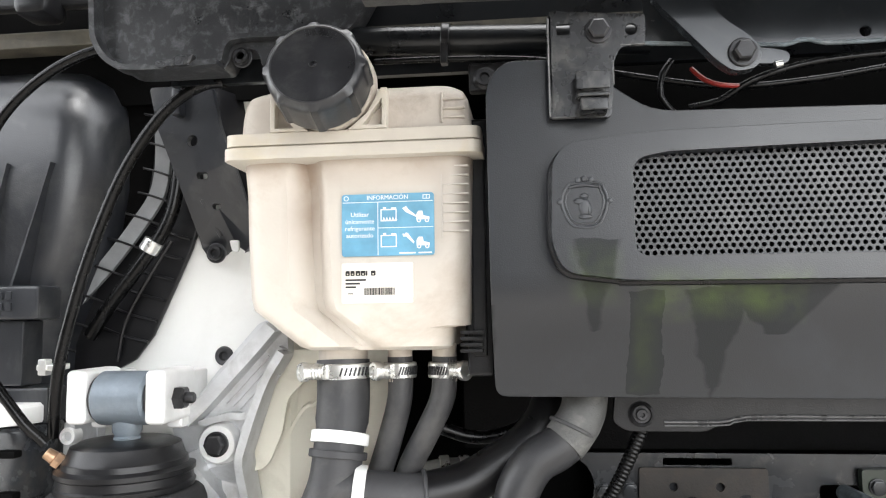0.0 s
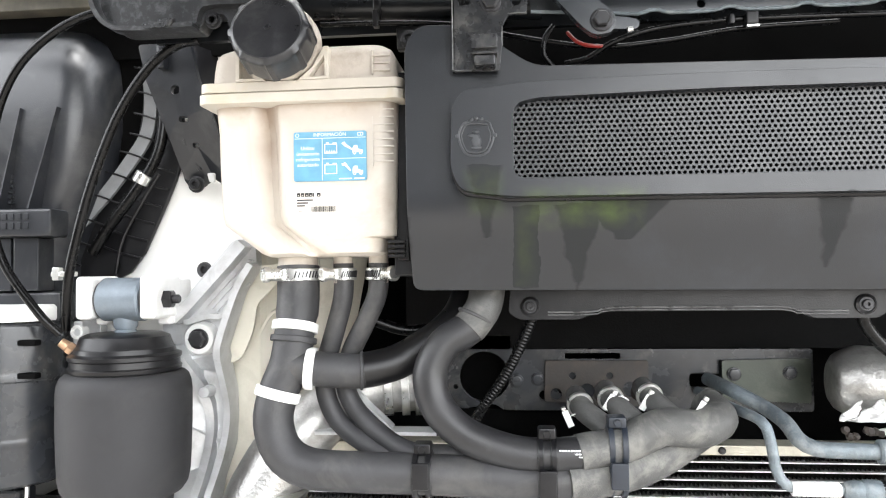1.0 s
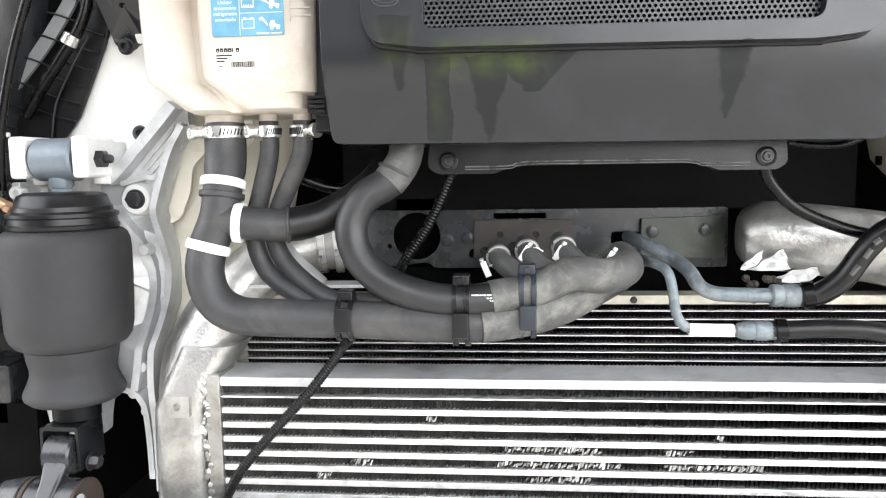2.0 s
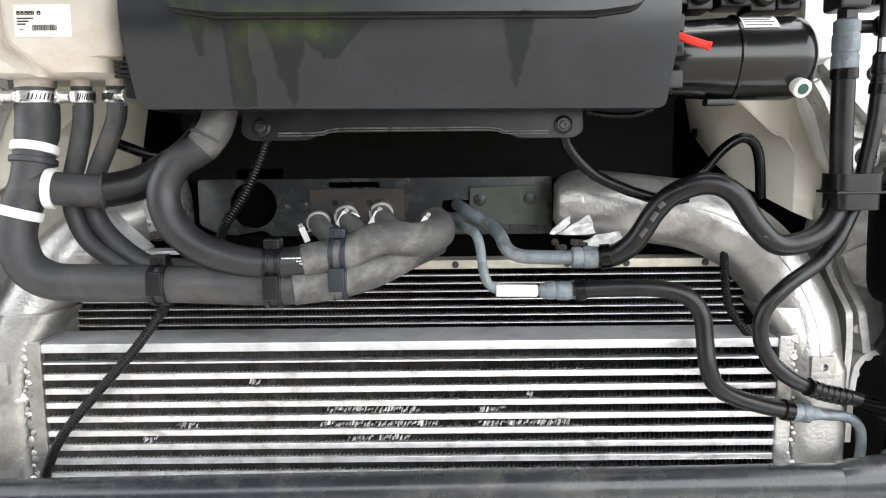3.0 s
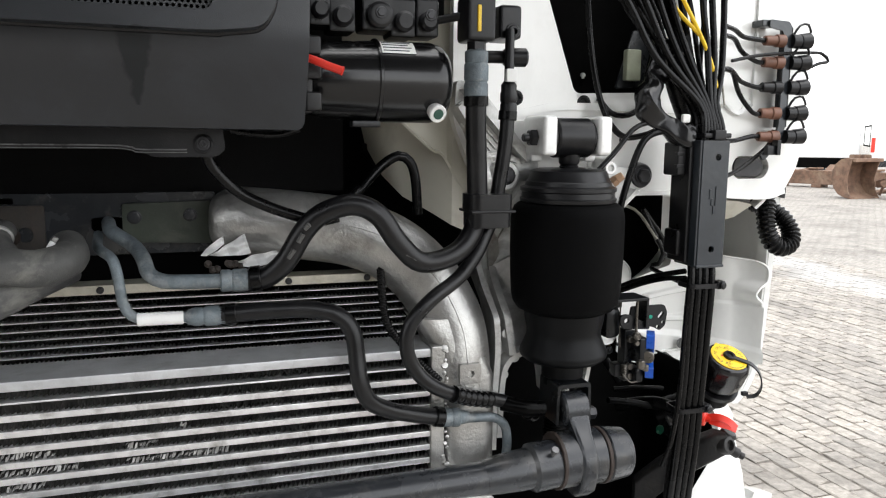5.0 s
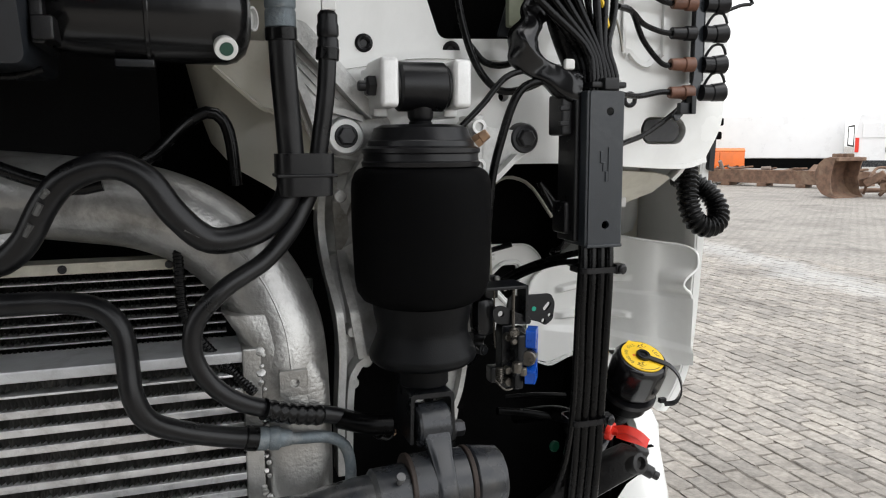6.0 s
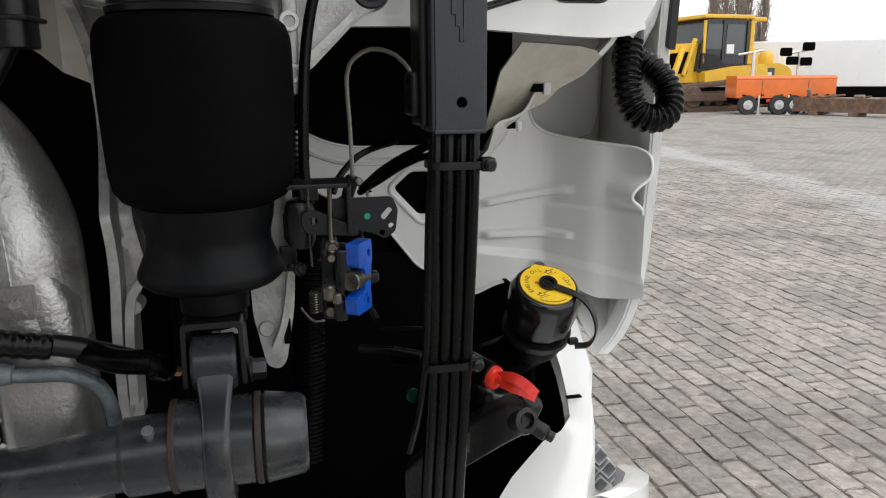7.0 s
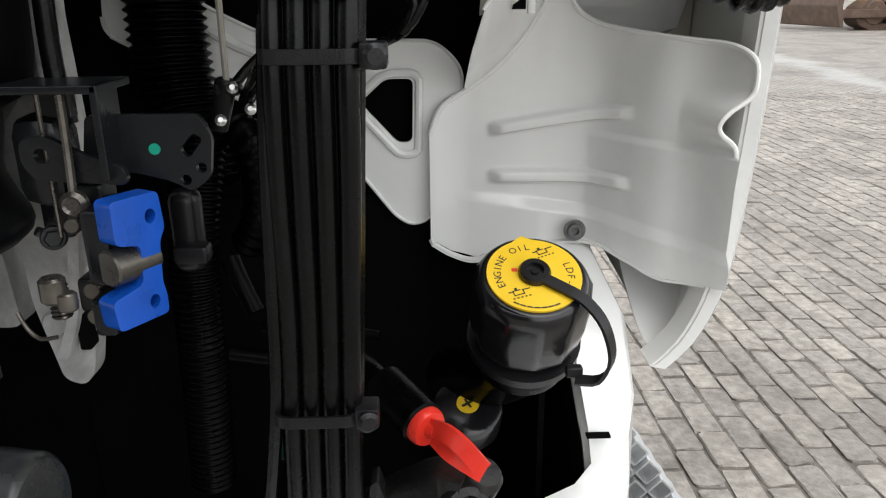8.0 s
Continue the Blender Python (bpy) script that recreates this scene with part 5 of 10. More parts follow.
box(bm, -0.13, 0.905, 0.872, 0.876, 0.9, 1.15)
part("core_shade", bm, M_BLACK, rad)

# ---- charge-air elbows ----
M_PIPE = M_ALU_RAW
el = thing("charge_air_elbow", (0.9, 0.83, 1.0), "rough cast aluminium charge-air elbow sweeping to the side", "air pipe", "charge air pipes")
bm = bm_new()
tube(bm, [(0.612, 0.862, 1.247), (0.66, 0.855, 1.246), (0.74, 0.845, 1.238), (0.82, 0.835, 1.225), (0.885, 0.828, 1.195), (0.935, 0.82, 1.145), (0.965, 0.805, 1.085), (0.972, 0.795, 1.03), (0.972, 0.79, 0.97)],
     lambda t: (0.05 + 0.004 * t) * (0.55 + 0.45 * math.sqrt(min(1.0, t / 0.06))), 30, 0.006)
part("pipe", bm, M_PIPE, el)
bm = bm_new()
tube(bm, [(0.66, 0.808, 1.255), (0.74, 0.798, 1.25), (0.82, 0.787, 1.238), (0.886, 0.778, 1.208), (0.937, 0.769, 1.155), (0.967, 0.753, 1.09), (0.975, 0.742, 1.03)], 0.0022, 8, 0.012)
part("casting_seam", bm, M_PIPE, el)
el2 = thing("charge_air_elbow", (-0.17, 0.83, 1.0), "rough cast aluminium charge-air elbow beside the bracket", "air pipe", "charge air pipes")
bm = bm_new()
tube(bm, [(0.03, 0.9, 1.24), (-0.03, 0.89, 1.236), (-0.085, 0.865, 1.212), (-0.135, 0.84, 1.17), (-0.17, 0.82, 1.115), (-0.19, 0.805, 1.06), (-0.192, 0.795, 0.97)], lambda t: 0.044 + 0.011 * t, 30, 0.012)
part("pipe", bm, M_PIPE, el2)
for x in (-0.015, 0.01, 0.03):
    bm = bm_new()
    clamp_ring(bm, (x, 0.895 + 0.1 * (x + 0.015), 1.238), (1, 0.17, 0.06), 0.047, 0.012, 34)
    part("clamp_ring", bm, M_STEEL, el2)
bm = bm_new()
plate(bm, [(-0.1, 1.186), (0.07, 1.186), (0.07, 1.181), (-0.1, 1.181)], (), 0.79, 0.83, 0.001)
plate(bm, rounded([(-0.05, 1.245), (-0.03, 1.222), (0.0, 1.195), (0.008, 1.187), (-0.02, 1.19), (-0.045, 1.215)], 0.003), (), 0.80, 0.83, 0.002)
part("support_flange", bm, M_ALU, el2)
# torn foil on the right elbow: two stiff flaps and a loose strip
M_FOIL = mat("white_foil", (0.75, 0.75, 0.74), 0.35, 0.3, var=0.1, bump=0.6, grain=120)
foil = thing("torn_foil", (0.7, 0.8, 1.14), "crumpled torn white foil heat wrap on the elbow", "foil")
random.seed(44)
for flap in ([(0.596, 1.206), (0.611, 1.221), (0.627, 1.232), (0.628, 1.22), (0.604, 1.204)],
             [(0.607, 1.205), (0.629, 1.218), (0.656, 1.233), (0.66, 1.22), (0.664, 1.206), (0.635, 1.203)],
             [(0.634, 1.189), (0.663, 1.203), (0.679, 1.206), (0.7, 1.208), (0.703, 1.198), (0.676, 1.187)]):
    bm = bm_new()
    plate(bm, flap, (), 0.786, 0.789, 0.0005)
    for _ in range(3):
        bmesh.ops.subdivide_edges(bm, edges=bm.edges[:], cuts=1, use_grid_fill=True)
    for v in bm.verts:
        v.co.y += 0.004 * math.sin(v.co.x * 210 + v.co.z * 120) + 0.003 * math.sin(v.co.z * 330 - v.co.x * 90) + 0.12 * (v.co.z - 1.15)
    part("foil_flap", bm, M_FOIL, foil, "", 15)
bm = bm_new()
for k in range(7):
    a = V((0.605 + k * 0.008, 0.80, 1.19 + random.uniform(-0.004, 0.006)))
    lathe(bm, [(0.002, 0), (0.006, 0.004), (0.004, 0.009)], a, (random.uniform(-1, 1), -1, random.uniform(-1, 1)), 7)
solo("dirt_clump", bm, mat("dark_oily_dirt", (0.035, 0.026, 0.021), 0.6, var=0.4, scale=60, bump=0.3), "clump of brown dirt caught on the elbow", "dirt")

# ---- engine-side hole plate ----
hp = thing("hole_plate", (0.35, 0.93, 1.18), "dirty grey steel plate with round holes and bolts", "steel plate")
bm = bm_new()
hs = [circle(0.13, 1.242, 0.0385, 28), rect(0.254, 0.338, 1.269, 1.278, 0.002), circle(0.222, 1.213, 0.008, 12), circle(0.25, 1.222, 0.008, 12),
      circle(0.085, 1.226, 0.004, 10), rect(0.44, 0.488, 1.226, 1.247, 0.006)]
plate(bm, rounded([(0.04, 1.284), (0.04, 1.21), (0.07, 1.195), (0.10, 1.192), (0.145, 1.2), (0.16, 1.19), (0.24, 1.19), (0.62, 1.19), (0.62, 1.284)], 0.006), hs, 0.938, 0.944, 0.001)
part("plate", bm, M_GREYSTEEL, hp)
bm = bm_new()
plate(bm, rounded([(0.222, 1.205), (0.224, 1.267), (0.379, 1.267), (0.379, 1.2), (0.33, 1.195)], 0.004), [circle(0.265, 1.244, 0.0055, 12), circle(0.321, 1.244, 0.0055, 12), circle(0.24, 1.216, 0.009, 14), circle(0.287, 1.221, 0.0115, 16), circle(0.352, 1.224, 0.0115, 16)], 0.932, 0.936, 0.001)
part("rusty_doubler", bm, mat("brown_stained_steel", (0.03, 0.026, 0.023), 0.55, 0.2, var=0.4, scale=15, bump=0.2, dirt=(0.075, 0.05, 0.035), dirt_amt=0.6, dirt_scale=14), hp, "rust-stained doubler plate")
bm = bm_new()
plate(bm, rounded([(0.485, 1.21), (0.485, 1.268), (0.612, 1.271), (0.612, 1.205)], 0.004), (), 0.925, 0.936, 0.001)
part("bolted_plate", bm, mat("green_tinged_steel", (0.03, 0.038, 0.028), 0.35, 0.2, var=0.25, scale=12, bump=0.1, dirt=(0.12, 0.12, 0.1), dirt_amt=0.3, dirt_scale=16), hp, "dark green-tinged plate")
for x, z, y in ((0.502, 1.248, 0.925), (0.582, 1.25, 0.925), (0.18, 1.235, 0.938), (0.212, 1.238, 0.938)):
    bm = bm_new()
    bolt(bm, (x, y, z), (0, -1, 0), 0.009, 0.007, 1.15)
    part("bolt", bm, M_GREYSTEEL, hp)
# Black boxes stand for the shade under and behind the plate's holes.
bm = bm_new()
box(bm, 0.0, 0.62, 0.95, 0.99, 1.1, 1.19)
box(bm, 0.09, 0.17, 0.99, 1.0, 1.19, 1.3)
part("shade_black", bm, M_BLACK, hp)


# ---- hoses ----
def hose(pts, r, material, label, group="", bands=(), name="coolant_hose", n=18, ripple=None, extra=()):
    th = thing(name, pts[0], label, "hose", group)
    b = bm_new()
    tube(b, pts, r, n, 0.008, ripple)
    part("hose_wall", b, material, th, "", 85)
    for at, ax, br, w, m, lbl in bands:
        b = bm_new()
        clamp_ring(b, at, ax, br, w)
        part("band", b, m, th, lbl)
    if name in ("pressure_hose", "return_hose"):
        for pa, pb in ((pts[0], pts[1]), (pts[-1], pts[-2])):
            d = (V(pb) - V(pa)).normalized()
            b = bm_new()
            clamp_ring(b, V(pa) + d * 0.012, d, r + 0.0008, 0.014)
            part("end_cuff", b, M_CABLE, th)
    return th


MH = [(-0.107, 0.742, 1.415), (-0.106, 0.738, 1.37), (-0.107, 0.727, 1.335), (-0.112, 0.719, 1.29), (-0.126, 0.712, 1.25), (-0.13, 0.706, 1.215), (-0.117, 0.702, 1.18), (-0.085, 0.70, 1.16), (-0.03, 0.70, 1.1555), (0.06, 0.70, 1.154), (0.14, 0.70, 1.151), (0.215, 0.70, 1.148), (0.27, 0.71, 1.152), (0.335, 0.73, 1.163), (0.39, 0.755, 1.185), (0.43, 0.79, 1.2)]
def on_line(pts, k):
    """A point of a hose's line and its direction there; k counts its given points."""
    line = spline(pts, 0.004)
    p = V(pts[int(k)]).lerp(V(pts[min(int(k) + 1, len(pts) - 1)]), k % 1)
    i = min(range(1, len(line) - 1), key=lambda j: (line[j] - p).length)
    return line[i], (line[i + 1] - line[i - 1]).normalized()


hose(MH, lambda t: 0.0262 - 0.0017 * t + (0.0018 if t < 0.085 else 0.0), M_RUBBER, "thick black rubber radiator hose with white bands", "", (
    (*on_line(MH, 2.0), 0.0282, 0.012, M_TAPE, "white clamp band"),
    (*on_line(MH, 2.35), 0.0282, 0.008, M_RUBBER, ""),
    (*on_line(MH, 4.0), 0.0275, 0.013, M_TAPE, "white clamp band")), n=24)
hose([(-0.112, 0.715, 1.287), (-0.06, 0.722, 1.28), (-0.01, 0.735, 1.278), (0.035, 0.748, 1.292), (0.078, 0.758, 1.318), (0.105, 0.77, 1.345), (0.12, 0.79, 1.38)], 0.0225, M_RUBBER, "black rubber branch hose joined to the radiator hose", "", (
    ((-0.085, 0.72, 1.282), (1, 0.15, -0.1), 0.0255, 0.012, M_TAPE, "white clamp band"), ((-0.02, 0.732, 1.278), (1, 0.25, 0.0), 0.0235, 0.004, M_RUBBER, "")), n=22)
hose([(0.148, 0.735, 1.4), (0.142, 0.72, 1.363), (0.121, 0.712, 1.333), (0.092, 0.706, 1.315), (0.074, 0.70, 1.28), (0.082, 0.696, 1.24), (0.115, 0.694, 1.206), (0.168, 0.694, 1.185), (0.215, 0.696, 1.1795), (0.262, 0.70, 1.183), (0.31, 0.71, 1.191), (0.36, 0.72, 1.21), (0.405, 0.73, 1.207), (0.432, 0.755, 1.213), (0.43, 0.785, 1.222)], 0.0215, M_RUBBER_DARK,
     "curved black rubber hose joining the cooler pipes", "", (((0.131, 0.715, 1.348), (-0.5, -0.2, -1), 0.0222, 0.004, M_RUBBER, ""),), n=22)
hose([(0.148, 0.735, 1.4), (0.142, 0.72, 1.363), (0.129, 0.7145, 1.342), (0.122, 0.712, 1.334)], 0.0227, M_HOSE_GREY, "dusty grey hose cuff under the intake cover", n=22)
hose([(-0.018, 0.732, 1.278), (0.01, 0.74, 1.283), (0.035, 0.748, 1.292), (0.078, 0.758, 1.318), (0.105, 0.77, 1.345), (0.12, 0.79, 1.38)], 0.0231, M_HOSE_DARK, "glossy black sleeve over the branch hose", n=26)
hose([(0.255, 0.699, 1.182), (0.31, 0.708, 1.192), (0.36, 0.718, 1.211), (0.405, 0.727, 1.207), (0.436, 0.755, 1.214), (0.43, 0.79, 1.225)], 0.0232, M_HOSE_GREY, "dusty grey rubber hose end over the pipes", n=22)
hose([(0.24, 0.70, 1.149), (0.3, 0.715, 1.155), (0.345, 0.733, 1.166), (0.385, 0.752, 1.184), (0.42, 0.78, 1.2)], 0.0262, M_HOSE_GREY, "dusty grey rubber sleeve on the lower hose", n=22)
for k, (xe, ze, xs_, zs_) in enumerate(((0.262, 1.226, 0.29, 1.195), (0.302, 1.234, 0.325, 1.2), (0.352, 1.238, 0.365, 1.21))):
    hose([(xe, 0.82, ze + 0.006), (xe, 0.79, ze + 0.004), (xe + 0.006, 0.765, ze - 0.004), ((xe + xs_) / 2 + 0.01, 0.745, (ze + zs_) / 2), (xs_ + 0.02, 0.728, zs_)], 0.0145, M_HOSE_GREY, "short dusty rubber hose stub on a rusty pipe", "pipe stubs",
         (((xe + 0.002, 0.778, ze + 0.001), (0.1, -1, -0.2), 0.0155, 0.006, M_STEEL, "steel spring clip"),), n=16)
    bm = bm_new()
    cyl(bm, (xe, 0.78, ze + 0.004), (xe, 0.85, ze - 0.006), 0.0122, None, 16)
    solo("pipe_end", bm, M_OLDRUST, "rust-brown coolant pipe end", "pipe", "rusty pipe ends")
for xa, za in ((0.247, 1.212), (0.3, 1.234), (0.346, 1.234), (0.414, 1.226)):
    th = thing("spring_clip", (xa, 0.765, za), "bright steel hose spring clip with raised ears", "hose clip", "spring clips")
    bm = bm_new()
    tilt = 0.55 if xa > 0.25 else -0.4
    box(bm, -0.0042, 0.0042, -0.001, 0.001, -0.011, 0.011, 0.0005, 1, Matrix.Translation((xa, 0.758, za)) @ Matrix.Rotation(tilt, 4, "Y"))
    part("ear", bm, M_TAPE, th)
    bm = bm_new()
    box(bm, -0.003, 0.003, -0.002, 0.004, -0.003, 0.003, 0.0008, 1, Matrix.Translation((xa + tilt * 0.014, 0.758, za + 0.0125)) @ Matrix.Rotation(tilt, 4, "Y"))
    tube(bm, [(xa + 0.004, 0.76, za + 0.004), (xa + 0.015, 0.757, za + 0.008), (xa + 0.025, 0.762, za + 0.002)], 0.0011, 6)
    part("wire_loop", bm, M_STEEL, th)
hose([(-0.0455, 0.742, 1.418), (-0.046, 0.742, 1.375), (-0.058, 0.745, 1.33), (-0.072, 0.75, 1.285), (-0.074, 0.755, 1.245), (-0.056, 0.752, 1.208), (-0.018, 0.742, 1.182), (0.02, 0.735, 1.168), (0.1, 0.735, 1.16)], 0.0132, M_RUBBER, "thin grey-black rubber coolant hose", "thin hoses")
hose([(0.002, 0.742, 1.418), (0.0, 0.742, 1.378), (-0.016, 0.745, 1.342), (-0.038, 0.752, 1.3), (-0.048, 0.756, 1.262), (-0.034, 0.752, 1.226), (0.005, 0.74, 1.192), (0.045, 0.728, 1.174), (0.1, 0.724, 1.172), (0.16, 0.724, 1.168)], 0.0132, M_RUBBER, "thin grey-black rubber coolant hose", "thin hoses")
hose([(-0.03, 0.79, 1.345), (0.02, 0.8, 1.326), (0.055, 0.81, 1.326), (0.09, 0.815, 1.34), (0.12, 0.82, 1.36)], 0.0075, M_CABLE, "thin black hose sagging behind the coolant hoses", name="vent_hose", n=12)


def strap(at, rows, material, label):
    """A plastic double hose holder round one or two hoses."""
    th = thing("hose_holder", at, label, "hose holder", "hose holders")
    for off in (-0.008, 0.008):
        b = bm_new()
        for cy, cz, r in rows:
            clamp_ring(b, (at[0] + off, cy, cz), (1, 0, 0.0), r, 0.007, 30)
        part("loop", b, material, th)
    b = bm_new()
    zt = max(cz + r for _, cz, r in rows)
    yf = min(cy for cy, _, _ in rows)
    box(b, at[0] - 0.011, at[0] + 0.011, yf - 0.012, yf + 0.012, zt - 0.002, zt + 0.012, 0.003)
    cyl(b, (at[0], yf - 0.012, zt + 0.005), (at[0], yf - 0.015, zt + 0.005), 0.005, None, 12, 0.001)
    part("buckle", b, material, th)
    b = bm_new()
    box(b, at[0] - 0.0105, at[0] + 0.0105, yf - rows[0][2] - 0.003, yf - rows[0][2] + 0.004, rows[0][1] - 0.012, rows[0][1] + 0.02, 0.002)
    part("front_bridge", b, material, th)


strap((0.064, 0.70, 1.154), ((0.70, 1.154, 0.0275),), M_PLASTIC, "black plastic hose holder with buckle")
strap((0.217, 0.70, 1.148), ((0.70, 1.148, 0.027), (0.696, 1.1795, 0.0232)), M_PLASTIC, "black plastic double hose holder with buckle")
strap((0.302, 0.715, 1.156), ((0.716, 1.156, 0.028), (0.707, 1.19, 0.0248)), M_BLUESTRAP, "blue-black plastic double hose holder")
bm = bm_new()
for z, x1 in ((1.189, 0.255), (1.185, 0.265), (1.1815, 0.262)):
    x = 0.231
    while x < x1:
        w = random.uniform(0.002, 0.006)
        box(bm, x, x + w, 0.6775, 0.680, z, z + 0.0016)
        x += w + 0.001
solo("hose_print", bm, M_PRINT, "white printed marking on the grey hose", "marking")

# power-steering tubes and hoses
ta = hose([(0.465, 0.93, 1.24), (0.478, 0.85, 1.236), (0.508, 0.815, 1.22), (0.523, 0.775, 1.207), (0.531, 0.752, 1.19), (0.548, 0.744, 1.181), (0.58, 0.742, 1.179), (0.628, 0.742, 1.178)], 0.0098, M_TUBE, "oxidised bluish steel pipe with crimped end", name="steel_pipe", n=16)
bm = bm_new()
lathe(bm, [(0.0125, 0), (0.015, 0.002), (0.015, 0.012), (0.0135, 0.015), (0.0155, 0.018), (0.0155, 0.034), (0.014, 0.037), (0.0145, 0.042), (0.0145, 0.05), (0.012, 0.052)], (0.62, 0.742, 1.178), (1, 0, 0), 22)
part("crimp_sleeve", bm, M_TUBE, ta)
ph = hose([(0.655, 0.742, 1.178), (0.68, 0.738, 1.181), (0.705, 0.728, 1.203), (0.728, 0.718, 1.243), (0.752, 0.71, 1.268), (0.792, 0.70, 1.281), (0.826, 0.696, 1.267), (0.854, 0.696, 1.228), (0.888, 0.70, 1.199), (0.935, 0.708, 1.205), (0.967, 0.72, 1.23), (0.98, 0.728, 1.265), (0.979, 0.728, 1.315), (0.975, 0.724, 1.375), (0.9725, 0.72, 1.434)], 0.0148, M_HOSE_DARK, "black rubber high-pressure hose in a wide bend", name="pressure_hose", n=18)
for pts in ([(0.708, 0.713, 1.21), (0.715, 0.708, 1.222)], [(0.72, 0.705, 1.232), (0.726, 0.702, 1.243)], [(0.728, 0.7, 1.25), (0.734, 0.697, 1.256)], [(0.862, 0.686, 1.213), (0.876, 0.687, 1.204)]):
    bm = bm_new()
    tube(bm, [pts[0], ((V(pts[0]) + V(pts[1])) / 2)[:], pts[1]], 0.0036, 6, 0.004)
    part("rubbed_mark", bm, M_HOSE_GREY, ph, "rubbed pale mark")
tb = hose([(0.45, 0.93, 1.222), (0.466, 0.80, 1.22), (0.487, 0.752, 1.212), (0.494, 0.742, 1.19), (0.499, 0.738, 1.155), (0.51, 0.736, 1.138), (0.53, 0.735, 1.134), (0.6, 0.734, 1.133)], 0.0068, M_TUBE, "thin oxidised pipe with a white tag and crimp", name="steel_pipe", n=14)
bm = bm_new()
cyl(bm, (0.515, 0.734, 1.1338), (0.572, 0.734, 1.133), 0.0088, None, 16, 0.001)
part("white_tag", bm, M_TAPE, tb, "blank white tag sleeve")
bm = bm_new()
lathe(bm, [(0.008, 0), (0.0105, 0.004), (0.0125, 0.012), (0.0125, 0.02), (0.0115, 0.022), (0.0135, 0.026), (0.0135, 0.04), (0.012, 0.043), (0.0125, 0.052), (0.0115, 0.054)], (0.575, 0.734, 1.133), (1, 0, 0), 20)
part("crimp_sleeve", bm, M_TUBE, tb)
hose([(0.62, 0.734, 1.133), (0.68, 0.728, 1.137), (0.735, 0.72, 1.137), (0.772, 0.715, 1.128), (0.792, 0.71, 1.105), (0.797, 0.706, 1.07), (0.80, 0.70, 1.035), (0.814, 0.703, 1.004), (0.845, 0.714, 0.984), (0.893, 0.724, 0.967), (0.935, 0.729, 0.957)], 0.0122, M_HOSE_DARK, "black rubber return hose bent down the cooler", name="return_hose", n=16)
tc_ = hose([(0.93, 0.729, 0.958), (0.975, 0.732, 0.951), (1.015, 0.738, 0.945), (1.037, 0.746, 0.928), (1.045, 0.752, 0.9), (1.045, 0.755, 0.87)], 0.0072, M_TUBE, "crimped steel pipe end of the return hose", name="steel_pipe", n=14)
bm = bm_new()
lathe(bm, [(0.0125, 0), (0.014, 0.002), (0.014, 0.016), (0.0125, 0.018), (0.0142, 0.021), (0.0142, 0.03), (0.011, 0.033), (0.009, 0.045)], (0.925, 0.7285, 0.9585), (1, 0, -0.1), 20)
part("crimp_sleeve", bm, M_TUBE, tc_)
hose([(1.026, 0.729, 1.415), (1.022, 0.729, 1.36), (1.015, 0.73, 1.31), (1.007, 0.73, 1.265), (0.992, 0.726, 1.23), (0.972, 0.716, 1.2), (0.944, 0.706, 1.172), (0.9, 0.69, 1.147), (0.87, 0.688, 1.115), (0.864, 0.688, 1.08), (0.878, 0.69, 1.046), (0.908, 0.694, 1.018), (0.957, 0.713, 0.994), (1.015, 0.733, 0.976), (1.07, 0.754, 0.949), (1.1, 0.77, 0.928)], 0.0105, M_HOSE_DARK, "thin black rubber hose looping beside the cooler", name="pressure_hose", n=16)
hose([(0.937, 0.7, 1.003), (0.965, 0.711, 0.991), (1.005, 0.726, 0.9785)], 0.0122, M_CABLE, "taped joint on the thin hose", name="tape_wrap", n=14, ripple=(0.012, 0.0006))
hose([(0.852, 0.80, 1.2), (0.852, 0.79, 1.15), (0.856, 0.78, 1.1), (0.875, 0.77, 1.068), (0.905, 0.76, 1.035), (0.93, 0.74, 1.01)], 0.0062, M_CABLE, "corrugated black wiring conduit", "corrugated conduits", name="conduit", n=12, ripple=(0.0045, 0.00045))
hose([(0.205, 0.742, 1.35), (0.19, 0.746, 1.315), (0.168, 0.75, 1.272), (0.14, 0.755, 1.232), (0.12, 0.77, 1.2)], 0.0068, M_CABLE, "corrugated black wiring conduit below the cover", "corrugated conduits", name="conduit", n=12, ripple=(0.0045, 0.00045))
hose([(0.064, 0.715, 1.125), (0.05, 0.725, 1.108), (0.01, 0.722, 1.055), (-0.045, 0.72, 0.995), (-0.1, 0.72, 0.93), (-0.14, 0.74, 0.86)], 0.0068, M_CABLE, "corrugated black conduit across the cooler", "corrugated conduits", name="conduit", n=12, ripple=(0.0045, 0.00045))
hose([(0.607, 0.745, 1.35), (0.617, 0.75, 1.327), (0.65, 0.755, 1.294), (0.70, 0.752, 1.27), (0.75, 0.745, 1.256), (0.78, 0.745, 1.26)], 0.0078, M_CABLE, "black cable sheath running to the pressure hose", name="cable", n=12)
hose([(0.80, 0.80, 1.27), (0.83, 0.835, 1.292), (0.866, 0.85, 1.326), (0.893, 0.85, 1.342), (0.912, 0.85, 1.333), (0.921, 0.85, 1.305), (0.925, 0.85, 1.25)], 0.0078, M_CABLE, "black cable loop behind the pressure hose", name="cable", n=12)
hose([(0.64, 0.75, 1.378), (0.66, 0.75, 1.374), (0.7, 0.75, 1.372), (0.73, 0.75, 1.38)], 0.0038, M_CABLE, "thin black cable under the cover", name="cable", n=10)
bf = thing("hose_fitting", (1.1, 0.775, 0.92), "small brass union at the end of the thin hose", "fitting")
bm = bm_new()
